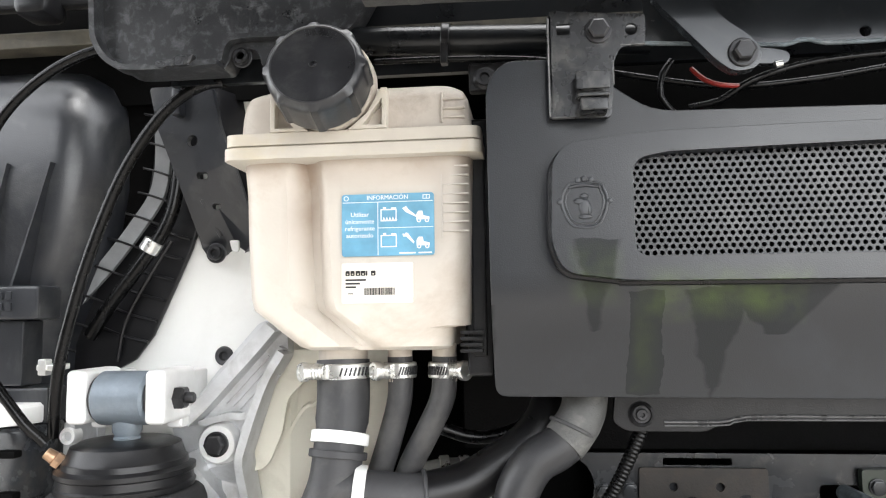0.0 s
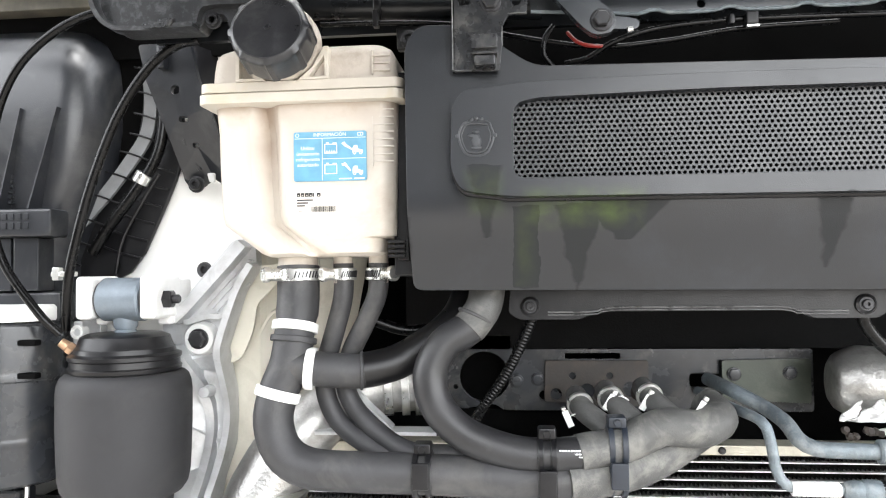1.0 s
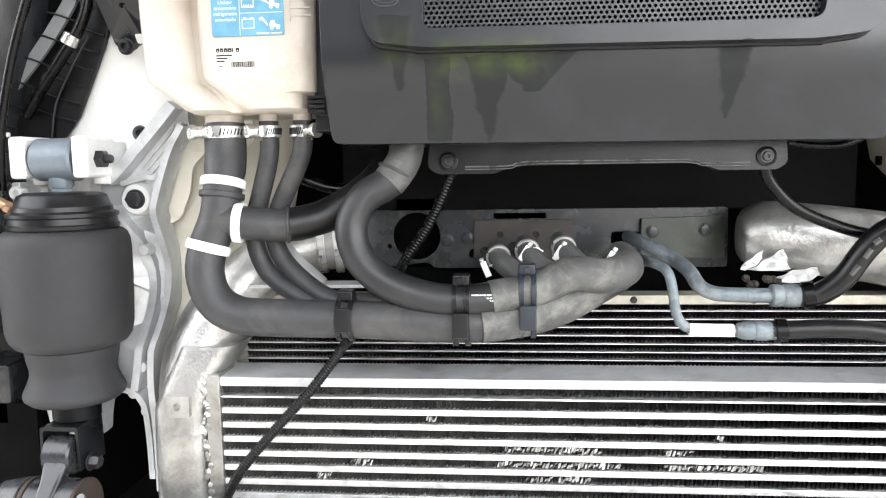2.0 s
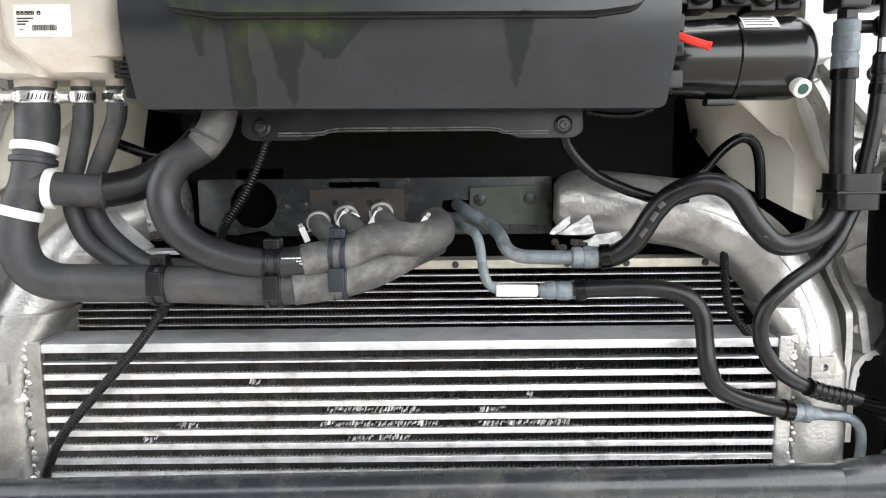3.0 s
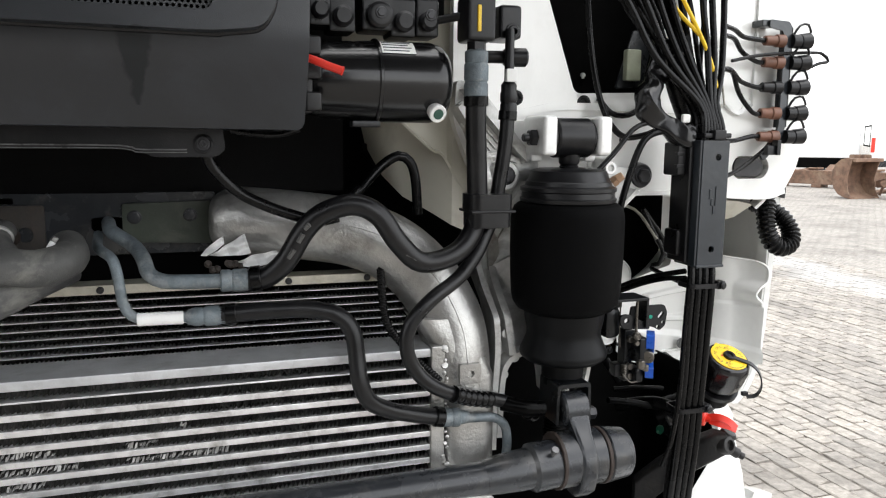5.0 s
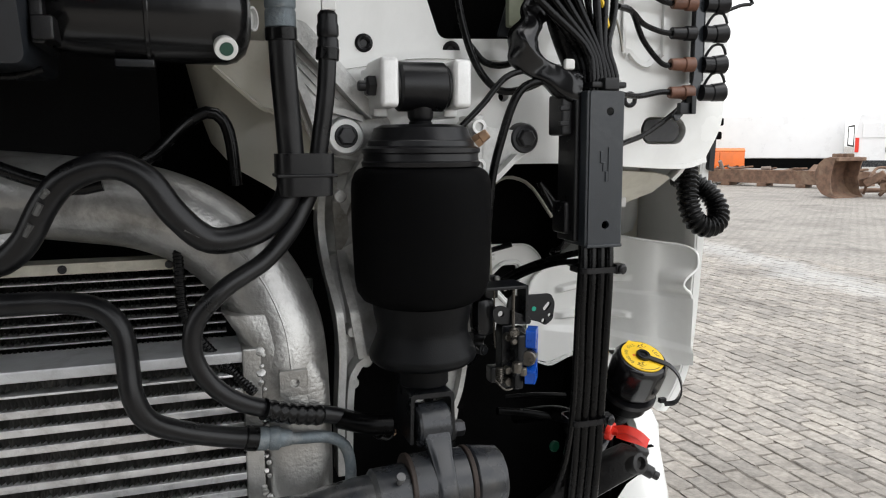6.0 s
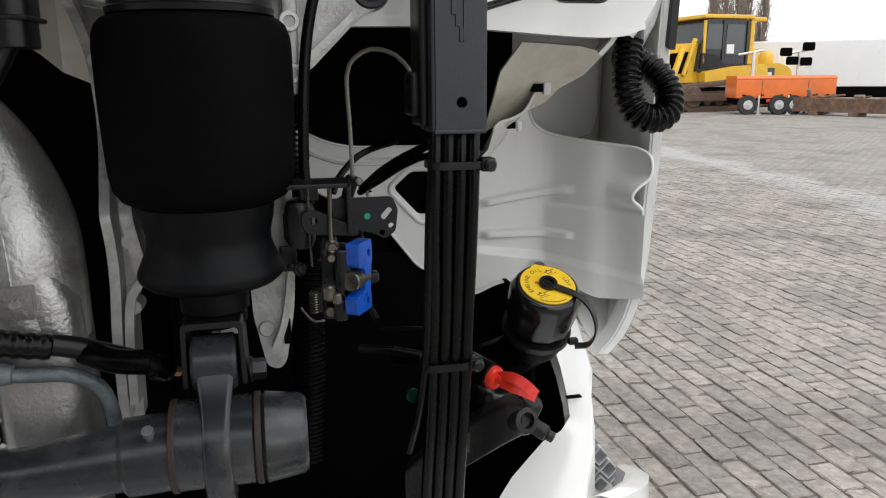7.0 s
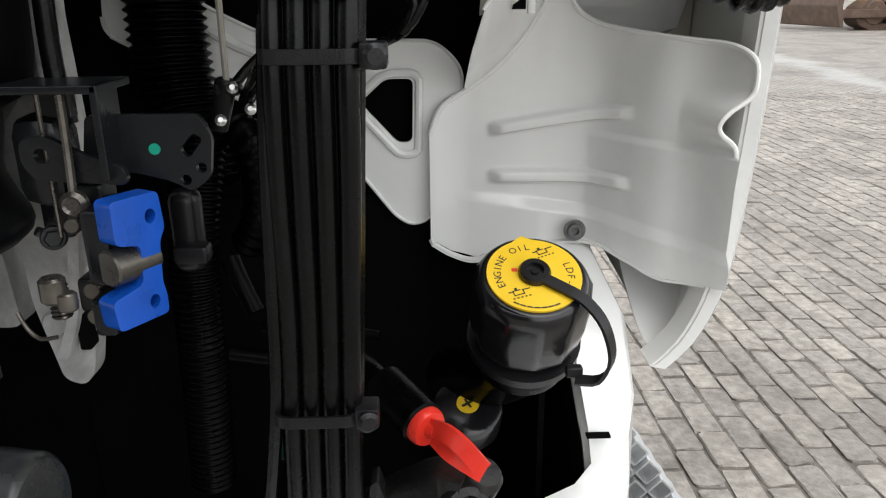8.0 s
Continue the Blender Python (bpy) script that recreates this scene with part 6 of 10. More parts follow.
lathe(bm, [(0.006, 0), (0.0085, 0.001), (0.0085, 0.01), (0.006, 0.011), (0.005, 0.018)], (1.094, 0.768, 0.932), (0.8, 0.4, -0.4), 6)
part("union", bm, M_BRASS, bf)
# double saddle on the two upright hoses
th = thing("hose_saddle", (0.994, 0.727, 1.245), "black rubber saddle gripping two upright hoses", "hose holder")
bm = bm_new()
for z0, z1, g in ((1.267, 1.291, 0.0), (1.243, 1.266, 0.002)):
    plate(bm, rect(0.962 + g, 1.027 - g, 0.7, 0.754, 0.016), (), 0, z1 - z0, 0.003, Matrix(((1, 0, 0, 0), (0, 0, 1, 0), (0, 1, 0, z0), (0, 0, 0, 1))))
part("saddle_block", bm, M_HOSE_DARK, th)
bm = bm_new()
box(bm, 0.961, 1.0285, 0.6985, 0.7555, 1.2645, 1.2685, 0.0015)
part("tie_band", bm, M_PLASTIC, th)

# ---- cab sheet metal ----
fw = thing("cab_front_panel", (1.35, 0.88, 1.27), "white painted cab front panel with openings and bolt holes", "cab panel", "cab panels")
bm = bm_new()
panel_o = rounded([(0.99, 1.92), (0.99, 1.40), (1.03, 1.30), (1.06, 1.275), (1.20, 1.272), (1.45, 1.274), (1.6, 1.262), (1.65, 1.262), (1.69, 1.33), (1.70, 1.92)], [0, 0.02, 0.02, 0.02, 0, 0, 0.02, 0.03, 0.03, 0])
holes_o = [rounded([(1.208, 1.447), (1.352, 1.452), (1.41, 1.62), (1.41, 1.85), (1.10, 1.85), (1.148, 1.62)], 0.012), rounded([(1.535, 1.321), (1.545, 1.3), (1.61, 1.3), (1.622, 1.321), (1.61, 1.342), (1.545, 1.342)], 0.012),
           circle(1.10, 1.437, 0.012, 18), circle(1.225, 1.432, 0.0115, 18), circle(1.44, 1.435, 0.013, 18), circle(1.475, 1.34, 0.012, 18), circle(1.305, 1.37, 0.008, 14)]
plate(bm, panel_o, holes_o, 0.875, 0.895, 0.004)
part("outer_sheet", bm, M_WHITE, fw)
bm = bm_new()
plate(bm, rounded([(1.545, 1.321), (1.55, 1.304), (1.605, 1.304), (1.615, 1.321), (1.605, 1.338), (1.55, 1.338)], 0.01), (), 0.882, 0.892, 0.003)
part("oval_plug", bm, M_RUBBER, fw)
for x, z in ((1.10, 1.437), (1.225, 1.432), (1.44, 1.435), (1.475, 1.34), (1.515, 1.368)):
    bm = bm_new()
    lathe(bm, [(0.0125, -0.01), (0.0125, 0.0015), (0.009, 0.003), (0.006, 0.002), (0.005, -0.001), (0.0005, -0.001)], (x, 0.875, z), (0, -1, 0), 18)
    part("round_plug", bm, M_PLASTIC, fw)
bm = bm_new()
ribbon(bm, [(1.03, 0.874, 1.40), (1.12, 0.872, 1.415), (1.2, 0.872, 1.425), (1.45, 0.872, 1.42), (1.5, 0.873, 1.40)], 0.012, 0.006, (0, 0, 1))
part("pressed_bead", bm, M_WHITE, fw)
bm = bm_new()
ribbon(bm, [(1.04, 0.88, 1.276), (1.2, 0.88, 1.274), (1.4, 0.88, 1.276), (1.6, 0.882, 1.265), (1.66, 0.884, 1.275)], 0.02, 0.008, (0, 1, 0))
part("folded_bottom", bm, M_WHITE, fw)
bm = bm_new()
ribbon(bm, [(1.5, 0.8735, 1.92), (1.5, 0.8735, 1.48), (1.51, 0.8735, 1.44), (1.54, 0.8735, 1.42), (1.56, 0.8735, 1.44), (1.57, 0.8735, 1.48), (1.57, 0.8735, 1.92)], 0.008, 0.005, (0, 0.3, 1))
part("pressed_bead", bm, M_WHITE, fw)
# Black walls paint the shade inside the panel's large opening.
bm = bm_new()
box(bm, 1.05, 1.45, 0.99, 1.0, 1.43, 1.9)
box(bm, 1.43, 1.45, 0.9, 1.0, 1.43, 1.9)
part("opening_shade", bm, M_BLACK, fw)
bm = bm_new()
plate(bm, rounded([(1.318, 1.462), (1.372, 1.465), (1.392, 1.56), (1.35, 1.565)], 0.004), [circle(1.34, 1.49, 0.004, 10)], 0.93, 0.935, 0.001)
part("module_plate", bm, M_GREYSTEEL, fw)
bm = bm_new()
box(bm, 1.33, 1.36, 0.915, 0.93, 1.475, 1.53, 0.003, 2)
part("pale_module", bm, mat("pale_olive_module", (0.32, 0.34, 0.25), 0.4), fw, "pale olive plastic module")
for x, z in ((1.28, 1.487), (1.36, 1.475)):
    bm = bm_new()
    bolt(bm, (x, 0.985, z), (0, -1, 0), 0.004, 0.004)
    part("module_bolt", bm, M_STEEL, fw)

# cab panel at the tank side
fl_ = thing("cab_front_panel", (-0.35, 0.88, 1.27), "bright white cab front panel behind the suspension bracket", "cab panel", "cab panels")
bm = bm_new()
plate(bm, rounded([(-0.215, 1.66), (-0.215, 1.40), (-0.25, 1.34), (-0.3, 1.275), (-0.5, 1.272), (-0.75, 1.272), (-0.75, 1.92), (-0.215, 1.92)], 0.02), [circle(-0.296, 1.413, 0.011, 18)], 0.876, 0.895, 0.004)
part("outer_sheet", bm, M_WHITE, fl_)
bm = bm_new()
lathe(bm, [(0.013, -0.008), (0.0125, 0.0), (0.0105, 0.004), (0.006, 0.003), (0.005, -0.004)], (-0.296, 0.876, 1.413), (0, -1, 0), 20)
part("rubber_plug", bm, M_RUBBER, fl_)


# cream tunnel sides beside the engine bay
def tunnel(s, label):
    def X(x):
        return x if s > 0 else 2 * 0.391 - x
    th = thing("tunnel_side", (X(0.96), 0.98, 1.2), label, "cab floor panel", "tunnel sides")
    b = bm_new()
    rows_ = []
    n = 22
    for i in range(n + 1):
        z = 1.72 - 0.76 * i / n
        if s > 0:
            z = 1.72 - 0.42 * i / n
        t = min(1.0, (1.72 - z) / 0.52)
        bulge = 0.03 * math.sin(t * 6.0) + (0.02 if t > 0.55 else 0)
        rows_.append([(X(0.84 + 0.1 * max(0, t - 0.35)), 1.06, z), (X(0.86 + 0.05 * t), 1.0 + bulge, z), (X(0.905 + 0.03 * t), 0.965 + bulge * 0.6, z), (X(0.955 + 0.02 * t), 0.935, z - 0.01), (X(1.0), 0.905, z - 0.01), (X(1.08), 0.9, z - 0.01)])
        if s > 0:
            rows_[-1] = [(x_, y_, 1.72 - (1.72 - zl) * i / n) for (x_, y_, z_), zl in zip(rows_[-1], (1.355, 1.305, 1.27, 1.245, 1.225, 1.19))]
    grid = [[b.verts.new(p) for p in r] for r in rows_]
    for r0, r1 in zip(grid, grid[1:]):
        for j in range(len(r0) - 1):
            b.faces.new((r0[j], r0[j + 1], r1[j + 1], r1[j]))
    made = bmesh.ops.extrude_face_region(b, geom=b.faces[:])["geom"]
    bmesh.ops.translate(b, verts=[v for v in made if isinstance(v, bmesh.types.BMVert)], vec=(0.0, 0.004, 0))
    part("pressed_sheet", b, M_CREAM, th)
    if s < 0:
        b = bm_new()
        plate(b, rounded([(-0.21, 1.42), (-0.15, 1.42), (-0.195, 1.375), (-0.21, 1.36), (-0.216, 1.32), (-0.234, 1.278), (-0.275, 1.262), (-0.268, 1.28), (-0.24, 1.36)], 0.01), (), 0.868, 0.874, 0.002)
        part("edge_lip", b, M_CREAM, th)
    b = bm_new()
    plate(b, rounded([(X(0.905), 1.405), (X(0.963), 1.353), (X(0.983), 1.344), (X(1.011), 1.297), (X(1.025), 1.278), (X(1.055), 1.268), (X(1.07), 1.31), (X(1.02), 1.44), (X(0.91), 1.44)], 0.012), (), 0.912, 0.918, 0.002)
    ribbon(b, [(X(x_), 0.910, z_) for x_, z_ in ((0.906, 1.404), (0.963, 1.3535), (0.983, 1.3445), (1.011, 1.2975), (1.026, 1.279), (1.055, 1.269))], 0.012, 0.004, (0, 1, 0.4))
    part("folded_lip", b, M_CREAM, th)
    if s < 0:
        b = bm_new()
        loft(b, [[(X(x_), y_, z_) for x_, y_, z_ in ((xa, ya, za), (xb, yb, zb), (xb, yb + 0.005, zb + 0.004), (xa, ya + 0.005, za + 0.004))] for xa, ya, za, xb, yb, zb in ((0.92, 0.985, 1.27, 0.935, 0.96, 1.235), (0.94, 0.965, 1.255, 0.965, 0.935, 1.215), (0.993, 0.945, 1.235, 1.0, 0.92, 1.2), (1.053, 0.925, 1.26, 1.045, 0.905, 1.2))])
        part("lower_fold", b, M_CREAM, th)
    if s > 0:
        b = bm_new()
        box(b, 0.868, 0.876, 1.0, 1.01, 1.345, 1.36, 0.002)
        part("slot", b, M_BLACK, th)


tunnel(1, "cream painted cab tunnel side with pressed folds")
tunnel(-1, "cream painted cab tunnel side behind the hoses")

# engine bay shell: near-black sheets paint the shade of its depth
bay = thing("engine_bay_shell", (0.4, 1.2, 0.9), "engine bay back with insulation, its deep shade painted near-black", "engine bay", kind="structure")
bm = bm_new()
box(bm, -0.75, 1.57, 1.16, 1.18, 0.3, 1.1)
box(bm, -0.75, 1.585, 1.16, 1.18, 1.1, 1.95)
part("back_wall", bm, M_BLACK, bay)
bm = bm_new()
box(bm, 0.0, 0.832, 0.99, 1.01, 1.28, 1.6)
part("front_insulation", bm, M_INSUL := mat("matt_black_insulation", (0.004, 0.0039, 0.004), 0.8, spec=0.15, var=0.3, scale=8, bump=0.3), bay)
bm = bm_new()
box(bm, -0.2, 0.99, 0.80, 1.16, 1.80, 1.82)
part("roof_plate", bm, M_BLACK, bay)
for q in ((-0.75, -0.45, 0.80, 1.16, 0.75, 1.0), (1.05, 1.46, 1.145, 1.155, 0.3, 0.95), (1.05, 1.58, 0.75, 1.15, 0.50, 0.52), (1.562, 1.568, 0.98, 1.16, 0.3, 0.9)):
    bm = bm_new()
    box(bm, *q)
    part("lower_shade_sheet", bm, M_BLACK, bay)

bm = bm_new()
box(bm, 1.017, 1.03, 0.925, 0.94, 0.86, 1.112, 0.003)
part("side_stay", bm, mat("dark_green_paint", (0.02, 0.027, 0.022), 0.4), bay)

# ---- left air inlet duct ----
dt = thing("air_inlet_duct", (-0.52, 0.8, 1.3), "large black plastic air inlet duct with moulded ribs, dusty", "air duct")
bm = bm_new()
loops = []
for z, xr, yf in ((1.30, -0.49, 0.83), (1.36, -0.487, 0.815), (1.43, -0.487, 0.805), (1.5, -0.46, 0.80), (1.56, -0.437, 0.795), (1.63, -0.427, 0.79), (1.70, -0.427, 0.795), (1.735, -0.431, 0.805), (1.765, -0.441, 0.825), (1.785, -0.46, 0.85)):
    q = rounded([(-0.9, yf + 0.03), (-0.62, yf - 0.006), (xr - 0.03, yf), (xr, yf + 0.05), (xr, 0.93), (-0.9, 0.93)], [0, 0.08, 0.03, 0.03, 0, 0], 5)
    loops.append([(x, y, z) for x, y in q])
loft(bm, loops)
part("duct_shell", bm, M_DUCT, dt, "", 55)
for (xa, za), (xb, zb) in (((-0.535, 1.652), (-0.565, 1.5)), ((-0.478, 1.652), (-0.518, 1.5))):
    bm = bm_new()
    n_ = 12
    loft(bm, [[(xa + (xb - xa) * t_ + dx * (0.3 + 0.7 * t_), (0.782 - 0.008 * t_) if dy > 0 else 0.802, za + (zb - za) * t_ - 0.004 * dx) for dx, dy in ((-0.006, -1), (-0.0015, 1), (0.0015, 1), (0.006, -1))] for t_ in [k / n_ for k in range(n_ + 1)]])
    part("tapered_rib", bm, M_DUCT, dt)
bm = bm_new()
lathe(bm, [(0.007, 0), (0.007, 0.004), (0.004, 0.005), (0.003, 0.002)], (-0.566, 0.797, 1.603), (0, -1, 0), 16)
lathe(bm, [(0.003, 0), (0.003, 0.003), (0.002, 0.004)], (-0.42, 0.80, 1.575), (0, -1, 0), 12)
part("moulding_stud", bm, M_DUCT, dt)
bm = bm_new()
for i in range(6):
    box(bm, -0.557, -0.551, 0.788, 0.795, 1.513 + i * 0.0075, 1.5175 + i * 0.0075, 0.0005)
part("moulded_marks", bm, M_GREYSTEEL, dt)
bm = bm_new()
box(bm, -0.64, -0.468, 0.755, 0.80, 1.462, 1.502, 0.005)
part("clip_block", bm, M_DUCT, dt, "moulded clip block")
bm = bm_new()
for i in range(5):
    for j in range(2):
        box(bm, -0.552 + i * 0.011, -0.545 + i * 0.011, 0.753, 0.757, 1.473 + j * 0.013, 1.482 + j * 0.013, 0.0006)
part("raised_lettering", bm, M_DUCT, dt)
bm = bm_new()
box(bm, -0.537, -0.498, 0.772, 0.81, 1.385, 1.462, 0.003)
box(bm, -0.6, -0.54, 0.772, 0.81, 1.385, 1.462, 0.003)
box(bm, -0.64, -0.47, 0.78, 0.82, 1.34, 1.384, 0.006)
part("lower_duct", bm, M_DUCT, dt)
# ribbed inlet bellows
bl = thing("inlet_bellows", (-0.4, 0.87, 1.4), "ribbed black plastic inlet bellows edge with pale toothed strip", "bellows")
bm = bm_new()
loft(bm, [[(x, y, z) for x, y in rounded([(xa, 0.862), (xb, 0.862), (xb, 0.87), (xa, 0.87)], 0.003)] for z, xa, xb in ((1.393, -0.5, -0.44), (1.41, -0.52, -0.408), (1.44, -0.5, -0.385), (1.5, -0.47, -0.357), (1.55, -0.43, -0.335), (1.6, -0.4, -0.32), (1.66, -0.39, -0.325), (1.73, -0.385, -0.33))])
part("bellows_body", bm, M_PLASTIC, bl)
strip_pts = [(-0.372, 0.85, 1.718), (-0.369, 0.85, 1.665), (-0.376, 0.85, 1.62), (-0.4, 0.85, 1.582), (-0.437, 0.85, 1.535), (-0.478, 0.85, 1.49), (-0.505, 0.85, 1.445), (-0.524, 0.85, 1.405)]
bm = bm_new()
ribbon(bm, strip_pts, 0.02, 0.006, (1, 0, 0.7))
part("pale_strip", bm, mat("grey_plastic_strip", (0.16, 0.165, 0.17), 0.5, var=0.15, scale=30, bump=0.1), bl, "grey plastic edging strip")
bm = bm_new()
for i in range(11):
    t = i / 10
    a = V(strip_pts[min(6, int(t * 6.99))]).lerp(V(strip_pts[min(7, int(t * 6.99) + 1)]), (t * 6.99) % 1)
    tube(bm, [a + V((-0.022, -0.004, 0.006)), a + V((0.0, -0.008, 0)), a + V((0.03, -0.002, -0.012))], 0.0016, 6, 0.01)
part("teeth", bm, M_PLASTIC, bl)
bm = bm_new()
for i in range(6):
    z = 1.44 + i * 0.026
    xa, xb = -0.455 + i * 0.012, -0.39 + i * 0.011
    tube(bm, [(xa, 0.86, z + 0.012), ((xa + xb) / 2, 0.857, z), (xb, 0.859, z - 0.008)], 0.0022, 6, 0.01)
tube(bm, [(-0.43, 0.858, 1.408), (-0.418, 0.856, 1.46), (-0.385, 0.856, 1.52), (-0.36, 0.857, 1.56)], 0.0025, 6, 0.01)
part("bellows_ribs", bm, M_PLASTIC, bl)
hose([(-0.345, 0.845, 1.69), (-0.347, 0.842, 1.62), (-0.36, 0.84, 1.575), (-0.39, 0.838, 1.53), (-0.43, 0.84, 1.48), (-0.46, 0.845, 1.44)], 0.0085, M_CABLE, "black wiring loom beside the inlet bellows", (), (
    ((-0.377, 0.838, 1.552), (-0.5, 0, -0.8), 0.0105, 0.016, M_STEEL, "bare metal clip sleeve"),), name="wiring_loom", n=12)
# curved hoses over the duct
hose([(-0.335, 0.725, 1.762), (-0.385, 0.72, 1.762), (-0.444, 0.72, 1.737), (-0.497, 0.72, 1.688), (-0.527, 0.72, 1.615), (-0.535, 0.72, 1.52), (-0.515, 0.72, 1.43), (-0.466, 0.724, 1.358), (-0.44, 0.735, 1.326)], 0.0058, M_CABLE, "thin black air line looping over the duct", "air lines", name="air_line", n=12)
hose([(-0.24, 0.735, 1.724), (-0.275, 0.74, 1.72), (-0.318, 0.742, 1.69), (-0.362, 0.742, 1.625), (-0.397, 0.742, 1.54), (-0.42, 0.743, 1.465), (-0.435, 0.745, 1.4), (-0.445, 0.755, 1.33)], 0.0066, M_CABLE, "black air line bending down past the bellows", "air lines", name="air_line", n=12)
bm = bm_new()
box(bm, -0.458, -0.436, 0.74, 0.77, 1.405, 1.412, 0.0015)
box(bm, -0.455, -0.445, 0.738, 0.75, 1.40, 1.418, 0.0015)
solo("line_clip", bm, M_STEEL, "small steel clip on the air line", "clip")

# moulded cover at the upper corner
lc = thing("upper_corner_cover", (-0.25, 0.7, 1.72), "dusty black moulded corner cover with a rim", "cover")
bm = bm_new()
lco = rounded([(-0.365, 1.90), (-0.36, 1.755), (-0.335, 1.7225), (-0.22, 1.7225), (-0.21, 1.742), (-0.185, 1.742), (-0.18, 1.722), (-0.165, 1.722), (-0.14, 1.735), (-0.085, 1.755), (-0.06, 1.80), (-0.06, 1.90)], [0, 0.03, 0.03, 0.006, 0.006, 0.008, 0.005, 0.005, 0.01, 0.03, 0.01, 0])
plate(bm, lco, (), 0.69, 0.72, 0.004)
part("sheet", bm, M_SPOT, lc)
bm = bm_new()
ribbon(bm, [(-0.364, 0.682, 1.90), (-0.361, 0.682, 1.79), (-0.356, 0.682, 1.752), (-0.335, 0.682, 1.728), (-0.30, 0.682, 1.7225), (-0.222, 0.682, 1.7245)], 0.022, 0.006, (0, 1, 0))
ribbon(bm, [(-0.222, 0.685, 1.727), (-0.216, 0.685, 1.746), (-0.2, 0.685, 1.752), (-0.15, 0.685, 1.752), (-0.12, 0.685, 1.756)], 0.016, 0.005, (0, 1, 0))
part("rim", bm, M_SPOT, lc)
bm = bm_new()
bolt(bm, (-0.201, 0.689, 1.733), (0, -1, 0), 0.0085, 0.007, 1.3, True)
part("socket_screw", bm, M_BOLT, lc)
bm = bm_new()
plate(bm, rounded([(-0.285, 1.72), (-0.25, 1.722), (-0.245, 1.732), (-0.262, 1.732), (-0.27, 1.727), (-0.287, 1.7265)], 0.002), (), 0.668, 0.675, 0.001)
part("bare_scrape", bm, M_SCUFF, lc, "bare scraped metal edge")
bm = bm_new()
box(bm, -0.75, -0.36, 0.78, 0.8, 1.845, 1.95, 0.006)
box(bm, -0.515, -0.47, 0.75, 0.8, 1.825, 1.9, 0.012)
part("upper_beam", bm, M_PLASTIC, lc)
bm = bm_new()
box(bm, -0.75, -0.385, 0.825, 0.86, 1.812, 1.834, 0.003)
part("sill_lip", bm, M_SILL, lc, "dark mottled cream sill edge")

# Two black sheets paint the unlit gap between corner cover and duct.
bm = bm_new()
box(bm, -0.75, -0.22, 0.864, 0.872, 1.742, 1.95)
part("corner_shade", bm, M_BLACK, lc)
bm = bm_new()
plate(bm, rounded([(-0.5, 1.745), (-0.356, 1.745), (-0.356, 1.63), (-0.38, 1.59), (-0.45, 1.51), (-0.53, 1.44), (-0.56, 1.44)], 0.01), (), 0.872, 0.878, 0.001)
part("gap_shade", bm, M_BLACK, lc)

# black tapered stay beside the tank
sy = thing("tank_stay", (-0.3, 0.83, 1.55), "black plastic tapered tank stay with round holes", "bracket")
bm = bm_new()
vs = plate(bm, rounded([(-0.375, 1.75), (-0.365, 1.70), (-0.335, 1.61), (-0.321, 1.556), (-0.318, 1.53), (-0.285, 1.528), (-0.28, 1.541), (-0.252, 1.55), (-0.254, 1.6), (-0.266, 1.65), (-0.284, 1.70), (-0.294, 1.75)], 0.006),
           [circle(-0.319, 1.681, 0.007, 16), rect(-0.316, -0.302, 1.634, 1.642, 0.0035), rect(-0.3, -0.29, 1.597, 1.604, 0.003)], 0.826, 0.836, 0.003)
for v in bm.verts:
    v.co.y += 0.32 * max(0.0, 1.655 - v.co.z) - 0.05 * max(0.0, v.co.z - 1.655) + (0.02 if v.co.z < 1.545 else 0.0)
tube(bm, [(-0.313, 0.842, 1.61), (-0.305, 0.853, 1.585), (-0.296, 0.862, 1.565)], 0.003, 8, 0.005)
box(bm, -0.34, -0.328, 0.808, 0.83, 1.71, 1.745, 0.003)
part("stay_plate", bm, M_DUCT, sy)
# flank folded back towards the cab, and the pressed crease
fl = [[(x + d, 0.834 + 0.32 * max(0.0, 1.655 - z) + e, z) for d, e in ((-0.004, -0.004), (0.004, 0.006), (0.03, 0.07))] for x, z in ((-0.294, 1.75), (-0.284, 1.70), (-0.266, 1.65), (-0.254, 1.6), (-0.252, 1.55))]
bm = bm_new()
g = [[bm.verts.new(p) for p in r] for r in fl]
for a, b in zip(g, g[1:]):
    for i in range(2):
        bm.faces.new((a[i], a[i + 1], b[i + 1], b[i]))
part("stay_flank", bm, M_PLASTIC, sy)
bm = bm_new()
bolt(bm, (-0.3, 0.858, 1.543), (0, -1, 0), 0.0095, 0.009, 1.35, True)
part("socket_bolt", bm, M_BOLT, sy)
bm = bm_new()
plate(bm, rounded([(-0.272, 1.556), (-0.26, 1.556), (-0.26, 1.542), (-0.268, 1.542)], 0.003), (), 0.83, 0.834, 0.001)
part("steel_tab", bm, M_ALU_GRIMY, sy)
bm = bm_new()
lathe(bm, [(0.012, 0), (0.012, 0.004), (0.0085, 0.006), (0.0085, 0.009), (0.005, 0.009), (0.004, 0.004)], (0.052, 0.705, 1.702), (0, -1, 0), 20)
box(bm, 0.035, 0.075, 0.704, 0.72, 1.69, 1.72, 0.003)
solo("socket_screw", bm, M_BOLT, "black socket screw above the intake cover", "screw")

# black canister at the far edge
cn = thing("round_canister", (-0.53, 0.76, 1.1), "dark grey cylindrical plastic canister with slots, white lid", "canister")
bm = bm_new()
